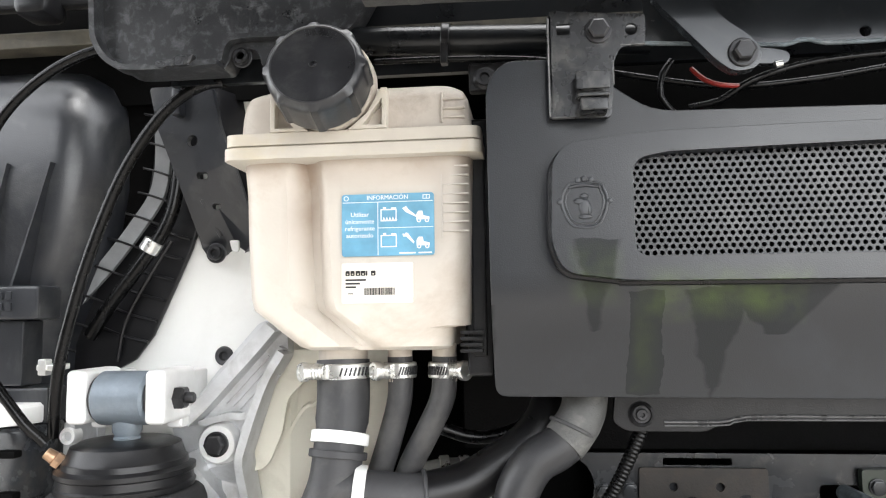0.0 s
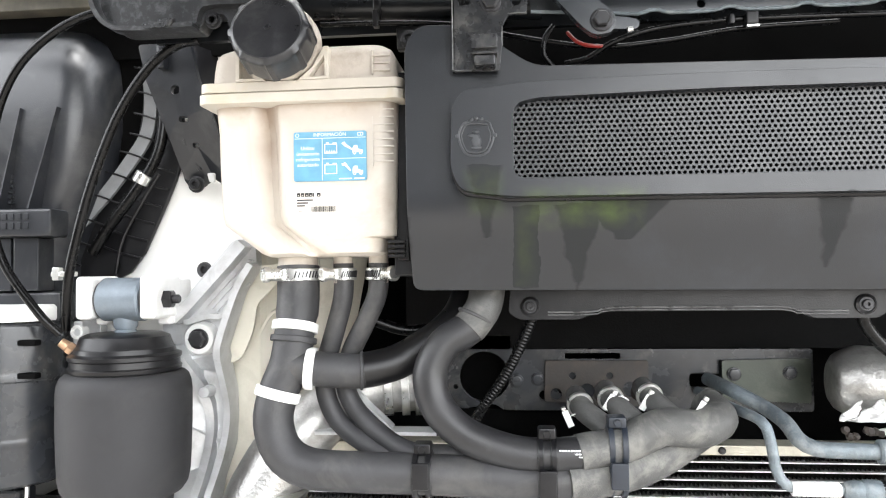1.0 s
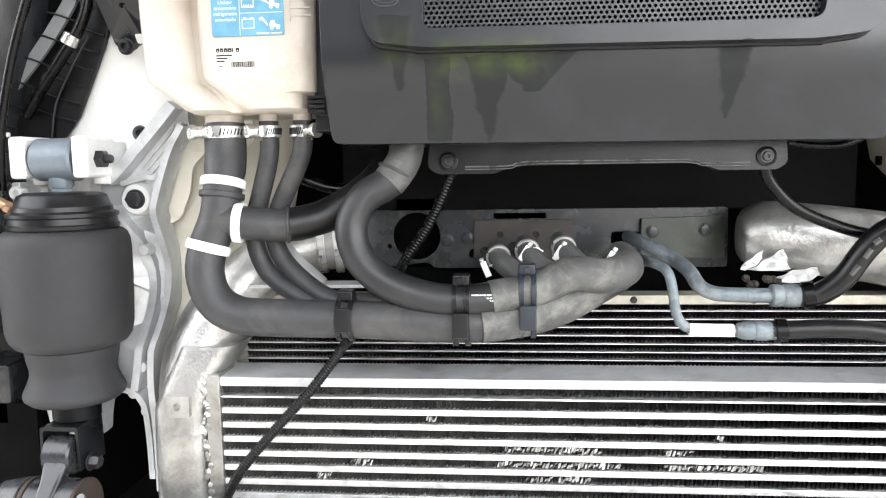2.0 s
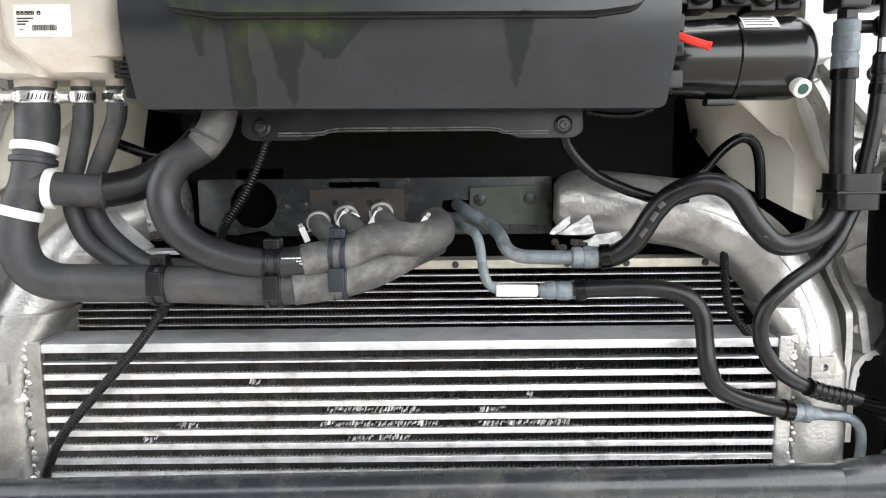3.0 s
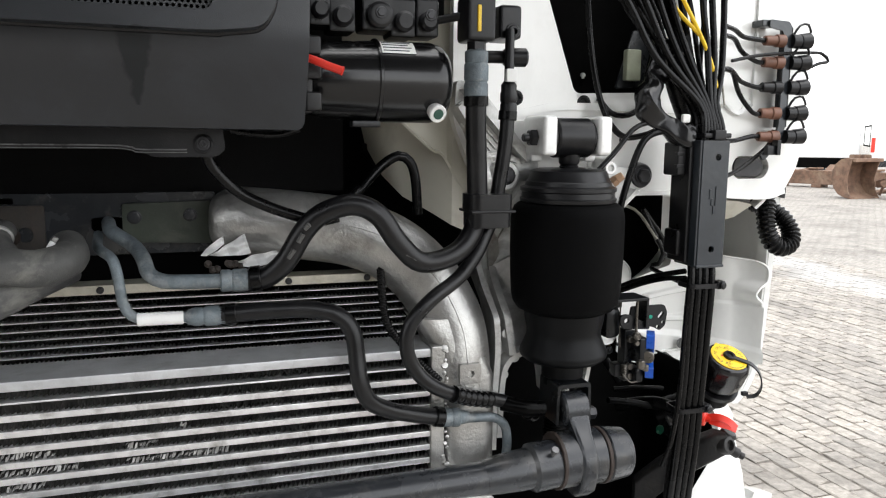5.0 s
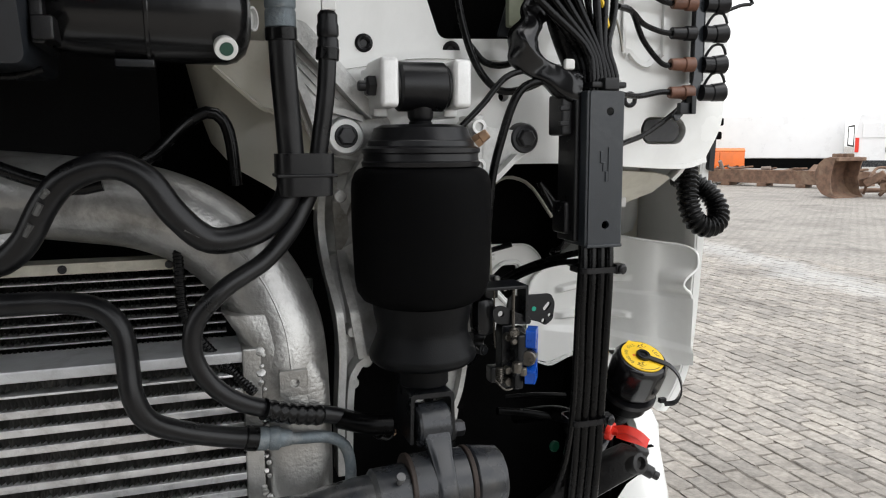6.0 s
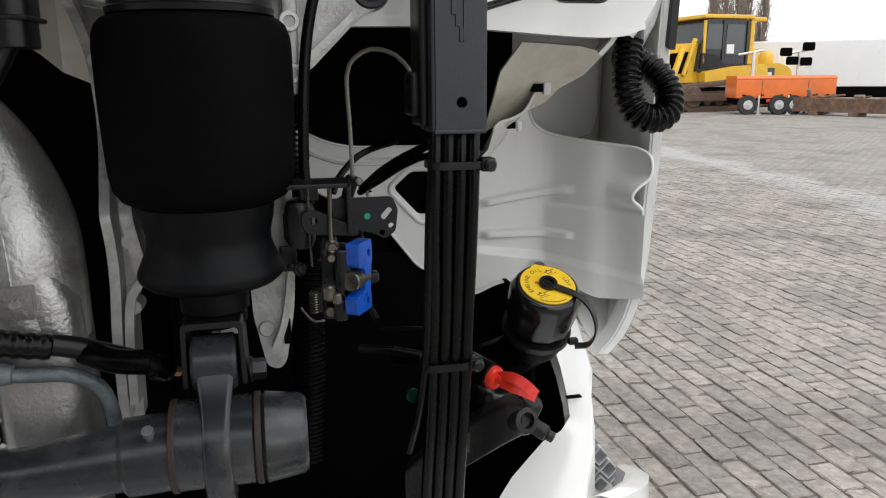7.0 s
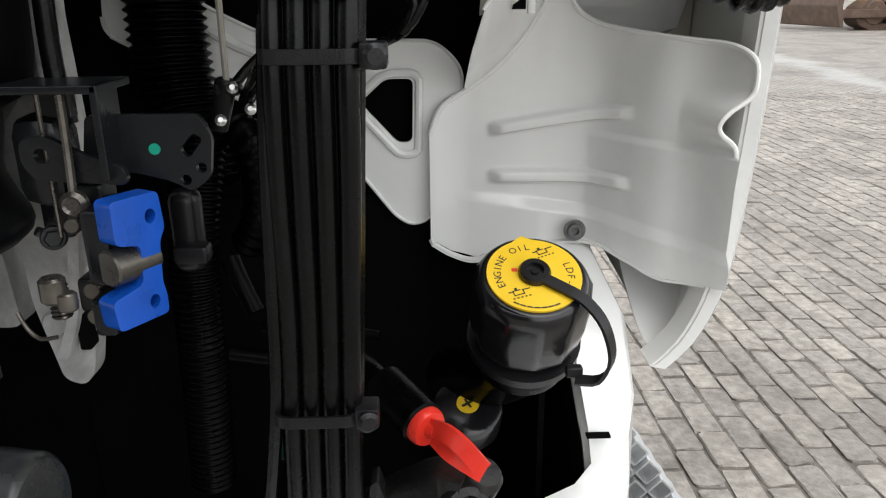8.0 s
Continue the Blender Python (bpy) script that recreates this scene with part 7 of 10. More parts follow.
lathe(bm, [(0.07, 1.115), (0.078, 1.12), (0.08, 1.13), (0.08, 1.17), (0.082, 1.173), (0.082, 1.182), (0.08, 1.185), (0.08, 1.26), (0.082, 1.262), (0.082, 1.272), (0.08, 1.275), (0.08, 1.335), (0.076, 1.341), (0.05, 1.343)], (-0.55, 0.79, 0), n=40)
part("body", bm, M_GREYSTEEL, cn)
bm = bm_new()
lathe(bm, [(0.074, 1.343), (0.076, 1.346), (0.076, 1.362), (0.072, 1.366)], (-0.55, 0.79, 0), n=40)
part("white_lid", bm, M_TAPE, cn, "white lid rim")
for z in (1.315, 1.27):
    bm = bm_new()
    box(bm, -0.497, -0.47, 0.726, 0.74, z - 0.004, z + 0.004, 0.002)
    part("slot", bm, M_BLACK, cn)

# dark valve unit and loose wires below the canister
vu = thing("lower_valve_unit", (-0.56, 0.82, 0.95), "grimy black valve unit with loose wires below the canister", "valve unit")
bm = bm_new()
box(bm, -0.66, -0.49, 0.80, 0.9, 0.96, 1.06, 0.008)
box(bm, -0.60, -0.53, 0.78, 0.82, 1.05, 1.10, 0.006)
part("unit_body", bm, M_GREYSTEEL, vu)
for x, z in ((-0.63, 1.04), (-0.52, 1.02), (-0.57, 0.985)):
    bm = bm_new()
    bolt(bm, (x, 0.80, z), (0, -1, 0), 0.009, 0.01)
    part("union_nut", bm, M_ALU_GRIMY, vu)
for pts in ([(-0.58, 0.77, 1.12), (-0.585, 0.765, 1.07), (-0.575, 0.77, 1.02), (-0.56, 0.79, 0.98)], [(-0.51, 0.77, 1.13), (-0.505, 0.76, 1.07), (-0.51, 0.77, 1.0), (-0.52, 0.79, 0.95)], [(-0.65, 0.78, 1.1), (-0.62, 0.77, 1.06), (-0.6, 0.775, 1.0), (-0.61, 0.79, 0.96)]):
    bm = bm_new()
    tube(bm, pts, 0.003, 8)
    part("loose_wire", bm, M_STEEL if pts[0][0] > -0.55 else M_CABLE, vu)

# ---- accumulator bottle right of the cover ----
ac = thing("receiver_bottle", (0.83, 0.76, 1.39), "glossy black steel receiver bottle with a white label", "bottle")
bm = bm_new()
lathe(bm, [(0.03, 0.732), (0.042, 0.736), (0.0485, 0.746), (0.0515, 0.765), (0.0535, 0.8), (0.0555, 0.832), (0.056, 0.915), (0.053, 0.927), (0.044, 0.937), (0.03, 0.942)], (0, 0.762, 1.447), (1, 0, 0.0), 44)
part("bottle_body", bm, M_GLOSS := mat("gloss_black_paint", (0.006, 0.006, 0.0065), 0.22, spec=0.35, var=0.2, scale=12, bump=0.05, dirt=(0.03, 0.03, 0.029), dirt_amt=0.2, dirt_scale=14, coat=0.2), ac)
bm = bm_new()
clamp_ring(bm, (0.835, 0.762, 1.447), (1, 0, 0), 0.0565, 0.005, 44)
part("strap_seam", bm, M_GLOSS, ac)
bm = bm_new()
for k in range(7):
    a0, a1 = radians(112 + k * 4.2), radians(112 + (k + 1) * 4.2)
    q = [bm.verts.new((x, 0.762 + 0.0566 * math.cos(a), 1.447 + 0.0566 * math.sin(a))) for x, a in ((0.835, a0), (0.885, a0), (0.885, a1), (0.835, a1))]
    bm.faces.new(q)
bmesh.ops.remove_doubles(bm, verts=bm.verts, dist=1e-5)
label_part = part("paper_sticker", bm, M_TAPE, ac, "white paper sticker with grey lines")
bm = bm_new()
for k in range(4):
    a = radians(117 + k * 6.5)
    box(bm, 0.84, 0.88 - 0.004 * (k % 2), 0.762 + 0.0568 * math.cos(a) - 0.0006, 0.762 + 0.0568 * math.cos(a) + 0.0004, 1.447 + 0.0568 * math.sin(a) - 0.0007, 1.447 + 0.0568 * math.sin(a) + 0.0007)
part("print_lines", bm, M_GREYSTEEL, label_part)
bm = bm_new()
lathe(bm, [(0.011, -0.01), (0.0125, 0.0), (0.0125, 0.004), (0.0115, 0.005), (0.0075, 0.005), (0.007, 0.0)], (0.913, 0.712, 1.404), (0.15, -1, -0.45), 24)
part("pale_port", bm, M_TAPE, ac, "white plastic port ring")
bm = bm_new()
lathe(bm, [(0.0072, 0.0), (0.0072, 0.006), (0.005, 0.0065)], (0.913, 0.712, 1.404), (0.15, -1, -0.45), 18)
part("port_plug", bm, mat("dark_green_plug", (0.02, 0.07, 0.05), 0.4), ac)
bm = bm_new()
box(bm, 0.80, 0.84, 0.74, 0.76, 1.384, 1.393, 0.002)
part("bottom_lug", bm, M_DKSTEEL, ac)
bm = bm_new()
lathe(bm, [(0.014, 0), (0.014, 0.006), (0.0115, 0.006), (0.011, 0.001)], (0.943, 0.775, 1.445), (0.9, -0.5, 0), 24)
part("end_ring", bm, M_TAPE, ac)
# fittings above the bottle
fb = thing("valve_block", (0.83, 0.78, 1.51), "cluster of black valve fittings above the receiver bottle", "valve block")
bm = bm_new()
for x, z, r in ((0.79, 1.523, 0.014), (0.84, 1.527, 0.018), (0.875, 1.52, 0.014), (0.91, 1.522, 0.013), (0.76, 1.53, 0.012)):
    box(bm, x - r * 1.3, x + r * 1.3, 0.75, 0.80, z - 0.012, z + 0.04, 0.004)
    lathe(bm, [(r, 0), (r, 0.012), (r * 0.7, 0.016)], (x, 0.75, z + 0.008), (0, -1, 0), 16)
part("block_body", bm, M_PLASTIC, fb)
bm = bm_new()
tube(bm, [(0.90, 0.76, 1.53), (0.93, 0.755, 1.535), (0.96, 0.735, 1.54)], 0.006, 10)
part("link_pipe", bm, M_PLASTIC, fb)
for x in (0.84, 0.91):
    bm = bm_new()
    bolt(bm, (x, 0.735, 1.537), (0, -1, 0), 0.006, 0.005)
    part("bolt", bm, M_BOLT, fb)
# red cap strap
rs = thing("red_strap", (0.74, 0.68, 1.46), "bright red plastic strap end", "strap")
bm = bm_new()
tube(bm, [(0.722, 0.675, 1.4665), (0.735, 0.668, 1.4655), (0.752, 0.662, 1.4585), (0.7715, 0.658, 1.4515)], 0.0052, 12)
lathe(bm, [(0.0055, 0), (0.006, 0.003), (0.0045, 0.004)], (0.7705, 0.658, 1.452), (0.9, -0.2, -0.35), 14)
part("strap_body", bm, M_RED, rs)
# upright hose fittings
uf = thing("hose_fitting", (0.962, 0.7, 1.41), "grey crimped fitting on the upright pressure hose", "fitting")
bm = bm_new()
lathe(bm, [(0.0145, 0), (0.017, 0.002), (0.017, 0.018), (0.0155, 0.021), (0.0172, 0.024), (0.0172, 0.044), (0.0155, 0.047), (0.0165, 0.05), (0.0165, 0.062), (0.011, 0.066), (0.011, 0.08)], (0.9725, 0.72, 1.427), (0, 0, 1), 26)
part("crimp", bm, M_TUBE, uf)
bm = bm_new()
box(bm, 0.952, 0.994, 0.70, 0.75, 1.502, 1.564, 0.006)
cyl(bm, (0.9725, 0.72, 1.49), (0.9725, 0.72, 1.504), 0.014, None, 6)
part("elbow_block", bm, M_PLASTIC, uf)
bm = bm_new()
box(bm, 0.966, 0.971, 0.697, 0.701, 1.514, 1.549, 0.001)
part("yellow_mark", bm, M_YELLOW, uf)
uf2 = thing("hose_fitting", (1.008, 0.69, 1.40), "black ribbed fitting with a white tag on the thin hose", "fitting")
bm = bm_new()
lathe(bm, [(0.0105, 0), (0.0122, 0.002), (0.0122, 0.014), (0.0108, 0.017), (0.0125, 0.02), (0.0125, 0.03), (0.0112, 0.033), (0.0115, 0.042), (0.007, 0.048), (0.0065, 0.12)], (1.026, 0.729, 1.404), (0.0, 0, 1), 22)
part("ribbed_sleeve", bm, M_HOSE_DARK, uf2)
bm = bm_new()
box(bm, 1.018, 1.034, 0.717, 0.725, 1.45, 1.468, 0.001)
part("white_tag", bm, M_TAPE, uf2, "small white tag")
bm = bm_new()
cyl(bm, (1.0, 0.755, 1.487), (1.055, 0.745, 1.487), 0.009, None, 16, 0.002)
cyl(bm, (1.025, 0.75, 1.487), (1.06, 0.744, 1.487), 0.0135, None, 20, 0.003)
part("capped_port", bm, M_PLASTIC, uf2)
bm = bm_new()
box(bm, 1.015, 1.05, 0.74, 0.80, 1.512, 1.56, 0.006)
bolt(bm, (1.035, 0.74, 1.522), (0, -1, 0), 0.009, 0.007, 1.3, True)
part("upper_block", bm, M_PLASTIC, uf2)

# ---- cable channel and cable bundle ----
ch = thing("cable_channel", (1.4, 0.76, 1.16), "dark grey plastic cable channel with round holes", "cable channel")
bm = bm_new()
plate(bm, rect(1.372, 1.4215, 1.163, 1.37, 0.004), [circle(1.402, 1.343, 0.0055, 16), circle(1.3985, 1.192, 0.0055, 16)], 0.742, 0.748, 0.002)
box(bm, 1.368, 1.375, 0.744, 0.80, 1.163, 1.37, 0.002)
box(bm, 1.419, 1.425, 0.744, 0.80, 1.163, 1.37, 0.002)
box(bm, 1.37, 1.4235, 0.7395, 0.745, 1.1615, 1.166, 0.0012)
part("channel_cover", bm, M_CHAN := mat("dark_grey_plastic", (0.019, 0.023, 0.028), 0.36, spec=0.5, var=0.12, scale=20, bump=0.1, grain=800, dirt=(0.1, 0.1, 0.1), dirt_amt=0.25, dirt_scale=12), ch)
bm = bm_new()
box(bm, 1.36, 1.37, 0.76, 0.81, 1.168, 1.365, 0.003)
box(bm, 1.352, 1.37, 0.772, 0.81, 1.178, 1.222, 0.004)
box(bm, 1.345, 1.37, 0.77, 0.812, 1.312, 1.367, 0.004)
for z in (1.325, 1.345):
    box(bm, 1.342, 1.356, 0.768, 0.776, z, z + 0.006, 0.001)
part("channel_side", bm, M_PLASTIC, ch)
for i, (w, z) in enumerate(((0.016, 1.283), (0.012, 1.27), (0.014, 1.257))):
    bm = bm_new()
    box(bm, 1.388 + i * 0.004, 1.392 + i * 0.004, 0.7405, 0.744, z - w / 2, z + w / 2, 0.0006)
    part("embossed_mark", bm, M_CHAN, ch)
bm = bm_new()
box(bm, 1.4, 1.4015, 0.7405, 0.744, 1.25, 1.296, 0.0004)
part("embossed_mark", bm, M_CHAN, ch)
cb = thing("cable_bundle", (1.39, 0.77, 0.85), "thick bundle of black cables tied below the channel", "cable bundle")
random.seed(5)
for i in range(7):
    t = i / 6
    bm = bm_new()
    x0, x1, x2 = 1.377 + 0.04 * t, 1.374 + 0.04 * t, 1.3695 + 0.037 * t
    yo = 0.756 + (0.006 if i % 2 else 0.0)
    tube(bm, [(x0, yo + 0.01, 1.2), (x1, yo, 1.13), (x1 - 0.002, yo, 1.06), (x2 + 0.002, yo, 0.98), (x2 - 0.001, yo + 0.001, 0.905), (x2 - 0.003, yo + 0.002, 0.85), (x2 - 0.008, yo + 0.008, 0.75), (x2 - 0.012, yo + 0.02, 0.6)], 0.0067, 10, 0.015)
    part("cable", bm, M_CABLE, cb)
for i in range(4):
    bm = bm_new()
    tube(bm, [(1.39 + i * 0.01, 0.775, 1.2), (1.385 + i * 0.01, 0.772, 1.1), (1.378 + i * 0.01, 0.772, 0.95), (1.372 + i * 0.01, 0.775, 0.85), (1.366 + i * 0.01, 0.785, 0.7)], 0.0065, 8, 0.03)
    part("cable", bm, M_CABLE, cb)
bm = bm_new()
tube(bm, [(1.372, 0.757, 1.15), (1.367, 0.755, 1.08), (1.364, 0.754, 1.0), (1.361, 0.754, 0.93), (1.352, 0.756, 0.86), (1.342, 0.765, 0.81)], 0.0045, 8, 0.015)
part("outer_cable", bm, M_CABLE, cb)


def tie(z, x0, x1, head):
    b = bm_new()
    plate(b, rect(x0, x1, 0.744, 0.79, 0.012), [rect(x0 + 0.002, x1 - 0.002, 0.746, 0.788, 0.011)], 0, 0.008, 0.0006, Matrix(((1, 0, 0, 0), (0, 0, 1, 0), (0, 1, 0, z - 0.004), (0, 0, 0, 1))))
    box(b, x1 - 0.004, x1 + 0.011, 0.746, 0.764, z - 0.007, z + 0.007, 0.002)
    lathe(b, [(0.006, 0), (0.007, 0.003), (0.0045, 0.005)], (x1 + 0.004, 0.746, z), (0.3, -1, 0), 14)
    part("cable_tie", b, M_PLASTIC, cb)


tie(1.129, 1.367, 1.4245, 1)
tie(0.913, 1.358, 1.412, 1)
# loom above the channel
for i, (top, mid) in enumerate((((1.20, 1.66), (1.30, 1.50)), ((1.24, 1.68), (1.325, 1.50)), ((1.27, 1.70), (1.345, 1.50)), ((1.30, 1.70), (1.36, 1.505)), ((1.38, 1.72), (1.395, 1.52)), ((1.40, 1.72), (1.41, 1.50)), ((1.43, 1.72), (1.425, 1.48)))):
    bm = bm_new()
    xe = 1.382 + i * 0.0058
    tube(bm, [(top[0], 0.80, top[1]), ((top[0] + mid[0]) / 2 + 0.005, 0.79, 1.58), (mid[0], 0.778, mid[1]), (xe - 0.008, 0.765, 1.43), (xe, 0.757, 1.39), (xe, 0.758, 1.35)], 0.0056, 10, 0.012)
    solo("loom_cable", bm, M_CABLE, "black cable of the wiring loom above the channel", "cable", "loom cables")
random.seed(52)
for i in range(9):
    xt, zt_ = 1.19 + i * 0.026 + random.uniform(-0.01, 0.01), 1.66 + random.uniform(0, 0.06)
    xm, xe = 1.315 + i * 0.011 + random.uniform(-0.008, 0.008), 1.38 + i * 0.0045
    bm = bm_new()
    tube(bm, [(xt, 0.815, zt_), ((xt + xm) / 2 + random.uniform(-0.01, 0.015), 0.805, 1.575), (xm, 0.795, 1.49 + random.uniform(-0.01, 0.01)), (xe - 0.006, 0.782, 1.425), (xe, 0.772, 1.385), (xe, 0.772, 1.35)], random.choice((0.0042, 0.0048, 0.006)), 9, 0.012)
    solo("loom_cable", bm, M_CABLE, "black cable woven into the loom behind", "cable", "loom cables")
for pts, r in (([(1.335, 0.79, 1.62), (1.375, 0.78, 1.55), (1.40, 0.775, 1.5), (1.415, 0.772, 1.45)], 0.0035), ([(1.30, 0.80, 1.64), (1.34, 0.79, 1.58), (1.38, 0.78, 1.54)], 0.0035)):
    bm = bm_new()
    tube(bm, pts, r, 8)
    solo("yellow_wire", bm, M_YELLOW, "yellow wire woven into the black loom", "wire", "yellow wires")
bm = bm_new()
box(bm, 1.376, 1.428, 0.745, 0.78, 1.374, 1.382, 0.002)
box(bm, 1.392, 1.414, 0.74, 0.76, 1.371, 1.387, 0.002)
solo("loom_tie", bm, M_PLASTIC, "black tie block where the loom enters the channel", "cable tie")
# crumpled plastic sleeve
slv = thing("plastic_sleeve", (1.32, 0.80, 1.37), "crumpled glossy black plastic sleeve round the loom", "sleeve")
bm = bm_new()
tube(bm, [(1.335, 0.805, 1.53), (1.325, 0.805, 1.485), (1.304, 0.80, 1.45), (1.3, 0.795, 1.425), (1.318, 0.79, 1.403), (1.345, 0.782, 1.388), (1.372, 0.775, 1.374)], lambda t: 0.0165 + 0.0055 * math.sin(t * 8.5) ** 2, 30, 0.003)
for v in bm.verts:
    c = v.co * 60
    v.co += V((math.sin(c.x * 1.7 + c.z * 2.3), math.sin(c.y * 2.1 - c.z * 1.6 + 1), 0.5 * math.sin(c.x * 2.1 + c.y * 1.7))) * 0.0034
    v.co += V((math.sin(c.z * 4.1 + c.x * 2), math.sin(c.x * 4.3 + c.z), 0)) * 0.0009
part("sleeve_film", bm, M_GLOSS, slv, "", 75)
bm = bm_new()
tube(bm, [(1.352, 0.81, 1.51), (1.362, 0.806, 1.46), (1.374, 0.8, 1.42), (1.385, 0.792, 1.385)], lambda t: 0.021 - 0.005 * t, 16, 0.01)
part("inner_wrap", bm, M_CABLE, slv)
# White chip paints the glint on a fold of the black film.
bm = bm_new()
box(bm, 1.345, 1.36, 0.762, 0.77, 1.398, 1.412, 0.003)
part("fold_glint", bm, M_TAPE, slv)
# odd cables on the panel
for pts, r, lbl in (
        ([(1.215, 0.86, 1.62), (1.222, 0.85, 1.52), (1.235, 0.845, 1.45), (1.255, 0.84, 1.40), (1.285, 0.84, 1.375), (1.32, 0.835, 1.378), (1.35, 0.82, 1.392)], 0.0052, "black cable hanging in front of the panel"),
        ([(1.2, 0.775, 1.32), (1.235, 0.78, 1.352), (1.27, 0.785, 1.388), (1.31, 0.79, 1.398), (1.345, 0.785, 1.385)], 0.0042, "black air line from the brass fitting"),
        ([(1.247, 0.79, 1.09), (1.244, 0.79, 1.135), (1.25, 0.79, 1.234), (1.263, 0.788, 1.3), (1.29, 0.785, 1.37), (1.335, 0.785, 1.388)], 0.0058, "black bowden cable running down behind the air spring"),
        ([(1.25, 0.87, 1.44), (1.27, 0.86, 1.415), (1.30, 0.855, 1.412), (1.33, 0.855, 1.43), (1.345, 0.86, 1.46)], 0.005, "black cable looping below the opening"),
        ([(1.43, 0.80, 1.285), (1.48, 0.84, 1.30), (1.54, 0.86, 1.318), (1.60, 0.86, 1.36), (1.612, 0.86, 1.39)], 0.0042, "black cable passing to the connector rail"),
        ([(1.405, 0.8, 1.118), (1.425, 0.95, 1.124), (1.44, 0.95, 1.132), (1.448, 0.95, 1.146), (1.448, 0.95, 1.158), (1.431, 0.95, 1.186), (1.4, 0.95, 1.24)], 0.0045, "black cable curving up from the tied bundle"),
        ([(1.405, 0.8, 1.118), (1.425, 0.95, 1.124), (1.442, 0.95, 1.133), (1.453, 0.95, 1.148), (1.456, 0.95, 1.161), (1.441, 0.95, 1.19), (1.4, 0.95, 1.24)], 0.0045, "black cable curving up from the tied bundle"),
        ([(1.318, 0.93, 1.083), (1.335, 0.90, 1.105), (1.352, 0.86, 1.124), (1.366, 0.82, 1.138), (1.378, 0.78, 1.15)], 0.0048, "black cable leading from the bundle to the lock"),
        ([(1.316, 0.935, 1.078), (1.335, 0.90, 1.096), (1.354, 0.86, 1.116), (1.368, 0.82, 1.13), (1.38, 0.78, 1.138)], 0.0042, "black cable leading from the bundle to the lock"),
        ([(1.287, 0.99, 1.07), (1.297, 1.0, 1.09), (1.318, 1.01, 1.111), (1.341, 1.017, 1.123), (1.375, 1.0, 1.135)], 0.0045, "black cable behind the channel")):
    bm = bm_new()
    tube(bm, pts, r, 10)
    solo("black_cable", bm, M_CABLE, lbl, "cable")
bm = bm_new()
tube(bm, [(1.307, 0.925, 1.098), (1.306, 0.93, 1.16), (1.305, 0.935, 1.219), (1.315, 0.935, 1.24), (1.334, 0.932, 1.25), (1.354, 0.925, 1.247), (1.372, 0.915, 1.233), (1.393, 0.89, 1.19)], 0.0026, 8, 0.01)
solo("clear_hose", bm, M_TRANS, "thin yellowed clear plastic hose", "hose")
bm = bm_new()
tube(bm, [(1.425, 0.79, 1.46), (1.44, 0.8, 1.475), (1.455, 0.81, 1.455), (1.46, 0.81, 1.43)], 0.0018, 6)
solo("clear_tie", bm, M_TRANS, "loose pale cable tie end", "cable tie")

# plug where the clear hose meets the cables
hp = thing("hose_plug", (1.307, 0.925, 1.06), "small black plug with bright clips below the clear hose", "plug")
bm = bm_new()
cyl(bm, (1.307, 0.925, 1.1), (1.296, 0.93, 1.06), 0.0085, 0.007, 14, 0.002)
box(bm, 1.298, 1.318, 0.918, 0.932, 1.088, 1.098, 0.003)
part("plug_body", bm, M_PLASTIC, hp)
for x, z in ((1.313, 1.094), (1.325, 1.078), (1.302, 1.07)):
    bm = bm_new()
    lathe(bm, [(0.0042, 0.0), (0.0045, 0.004), (0.002, 0.006)], (x, 0.917, z), (0.2, -1, 0.3), 12)
    part("bright_clip", bm, M_STEEL, hp, "bright steel clip")

# ---- connector rail ----
cr = thing("connector_rail", (1.63, 0.86, 1.35), "bent steel rail carrying capped diagnostic connectors", "connector rail")
bm = bm_new()
plate(bm, rounded([(1.572, 1.584), (1.572, 1.57), (1.6, 1.566), (1.606, 1.552), (1.606, 1.40), (1.6, 1.376), (1.571, 1.343), (1.579, 1.334), (1.612, 1.368), (1.622, 1.40), (1.623, 1.57), (1.614, 1.582)], 0.004), (), 0.842, 0.847, 0.001)
box(bm, 1.6195, 1.6235, 0.842, 0.872, 1.395, 1.572, 0.001)
box(bm, 1.56, 1.59, 0.847, 0.876, 1.572, 1.584, 0.002)
part("rail_plate", bm, M_RAIL, cr)
for i, z in enumerate((1.548, 1.51, 1.466, 1.42, 1.378)):
    bm = bm_new()
    cyl(bm, (1.568, 0.85, z), (1.592, 0.847, z), 0.0088, 0.0095, 18, 0.001)
    cyl(bm, (1.59, 0.847, z), (1.607, 0.845, z), 0.0112, None, 18, 0.001)
    con = part("connector", bm, M_BROWN if i != 2 else M_PLASTIC, cr, "brown plastic connector body" if i != 2 else "")
    bm = bm_new()
    cyl(bm, (1.636, 0.842, z), (1.66, 0.838, z + 0.002), 0.0135, 0.0145, 20, 0.003)
    cyl(bm, (1.62, 0.843, z), (1.636, 0.842, z), 0.0125, None, 16)
    tube(bm, [(1.625, 0.842, z + 0.012), (1.636, 0.84, z + 0.028), (1.652, 0.838, z + 0.03), (1.66, 0.838, z + 0.016)], 0.0022, 6)
    part("dust_cap", bm, M_PLASTIC, con, "black dust cap")
for k, (z, za) in enumerate(((1.548, 1.56), (1.51, 1.545), (1.466, 1.49), (1.42, 1.49), (1.378, 1.372))):
    bm = bm_new()
    xa = 1.445
    tube(bm, [(1.575, 0.85, z), (1.55, 0.845, z), (1.51, 0.835, (z + za) / 2 - 0.004), (1.48, 0.82, za - 0.002), (xa, 0.80, za)], 0.0042, 8)
    solo("connector_cable", bm, M_CABLE, "black cable from the loom to a connector", "cable", "connector cables")
bm = bm_new()
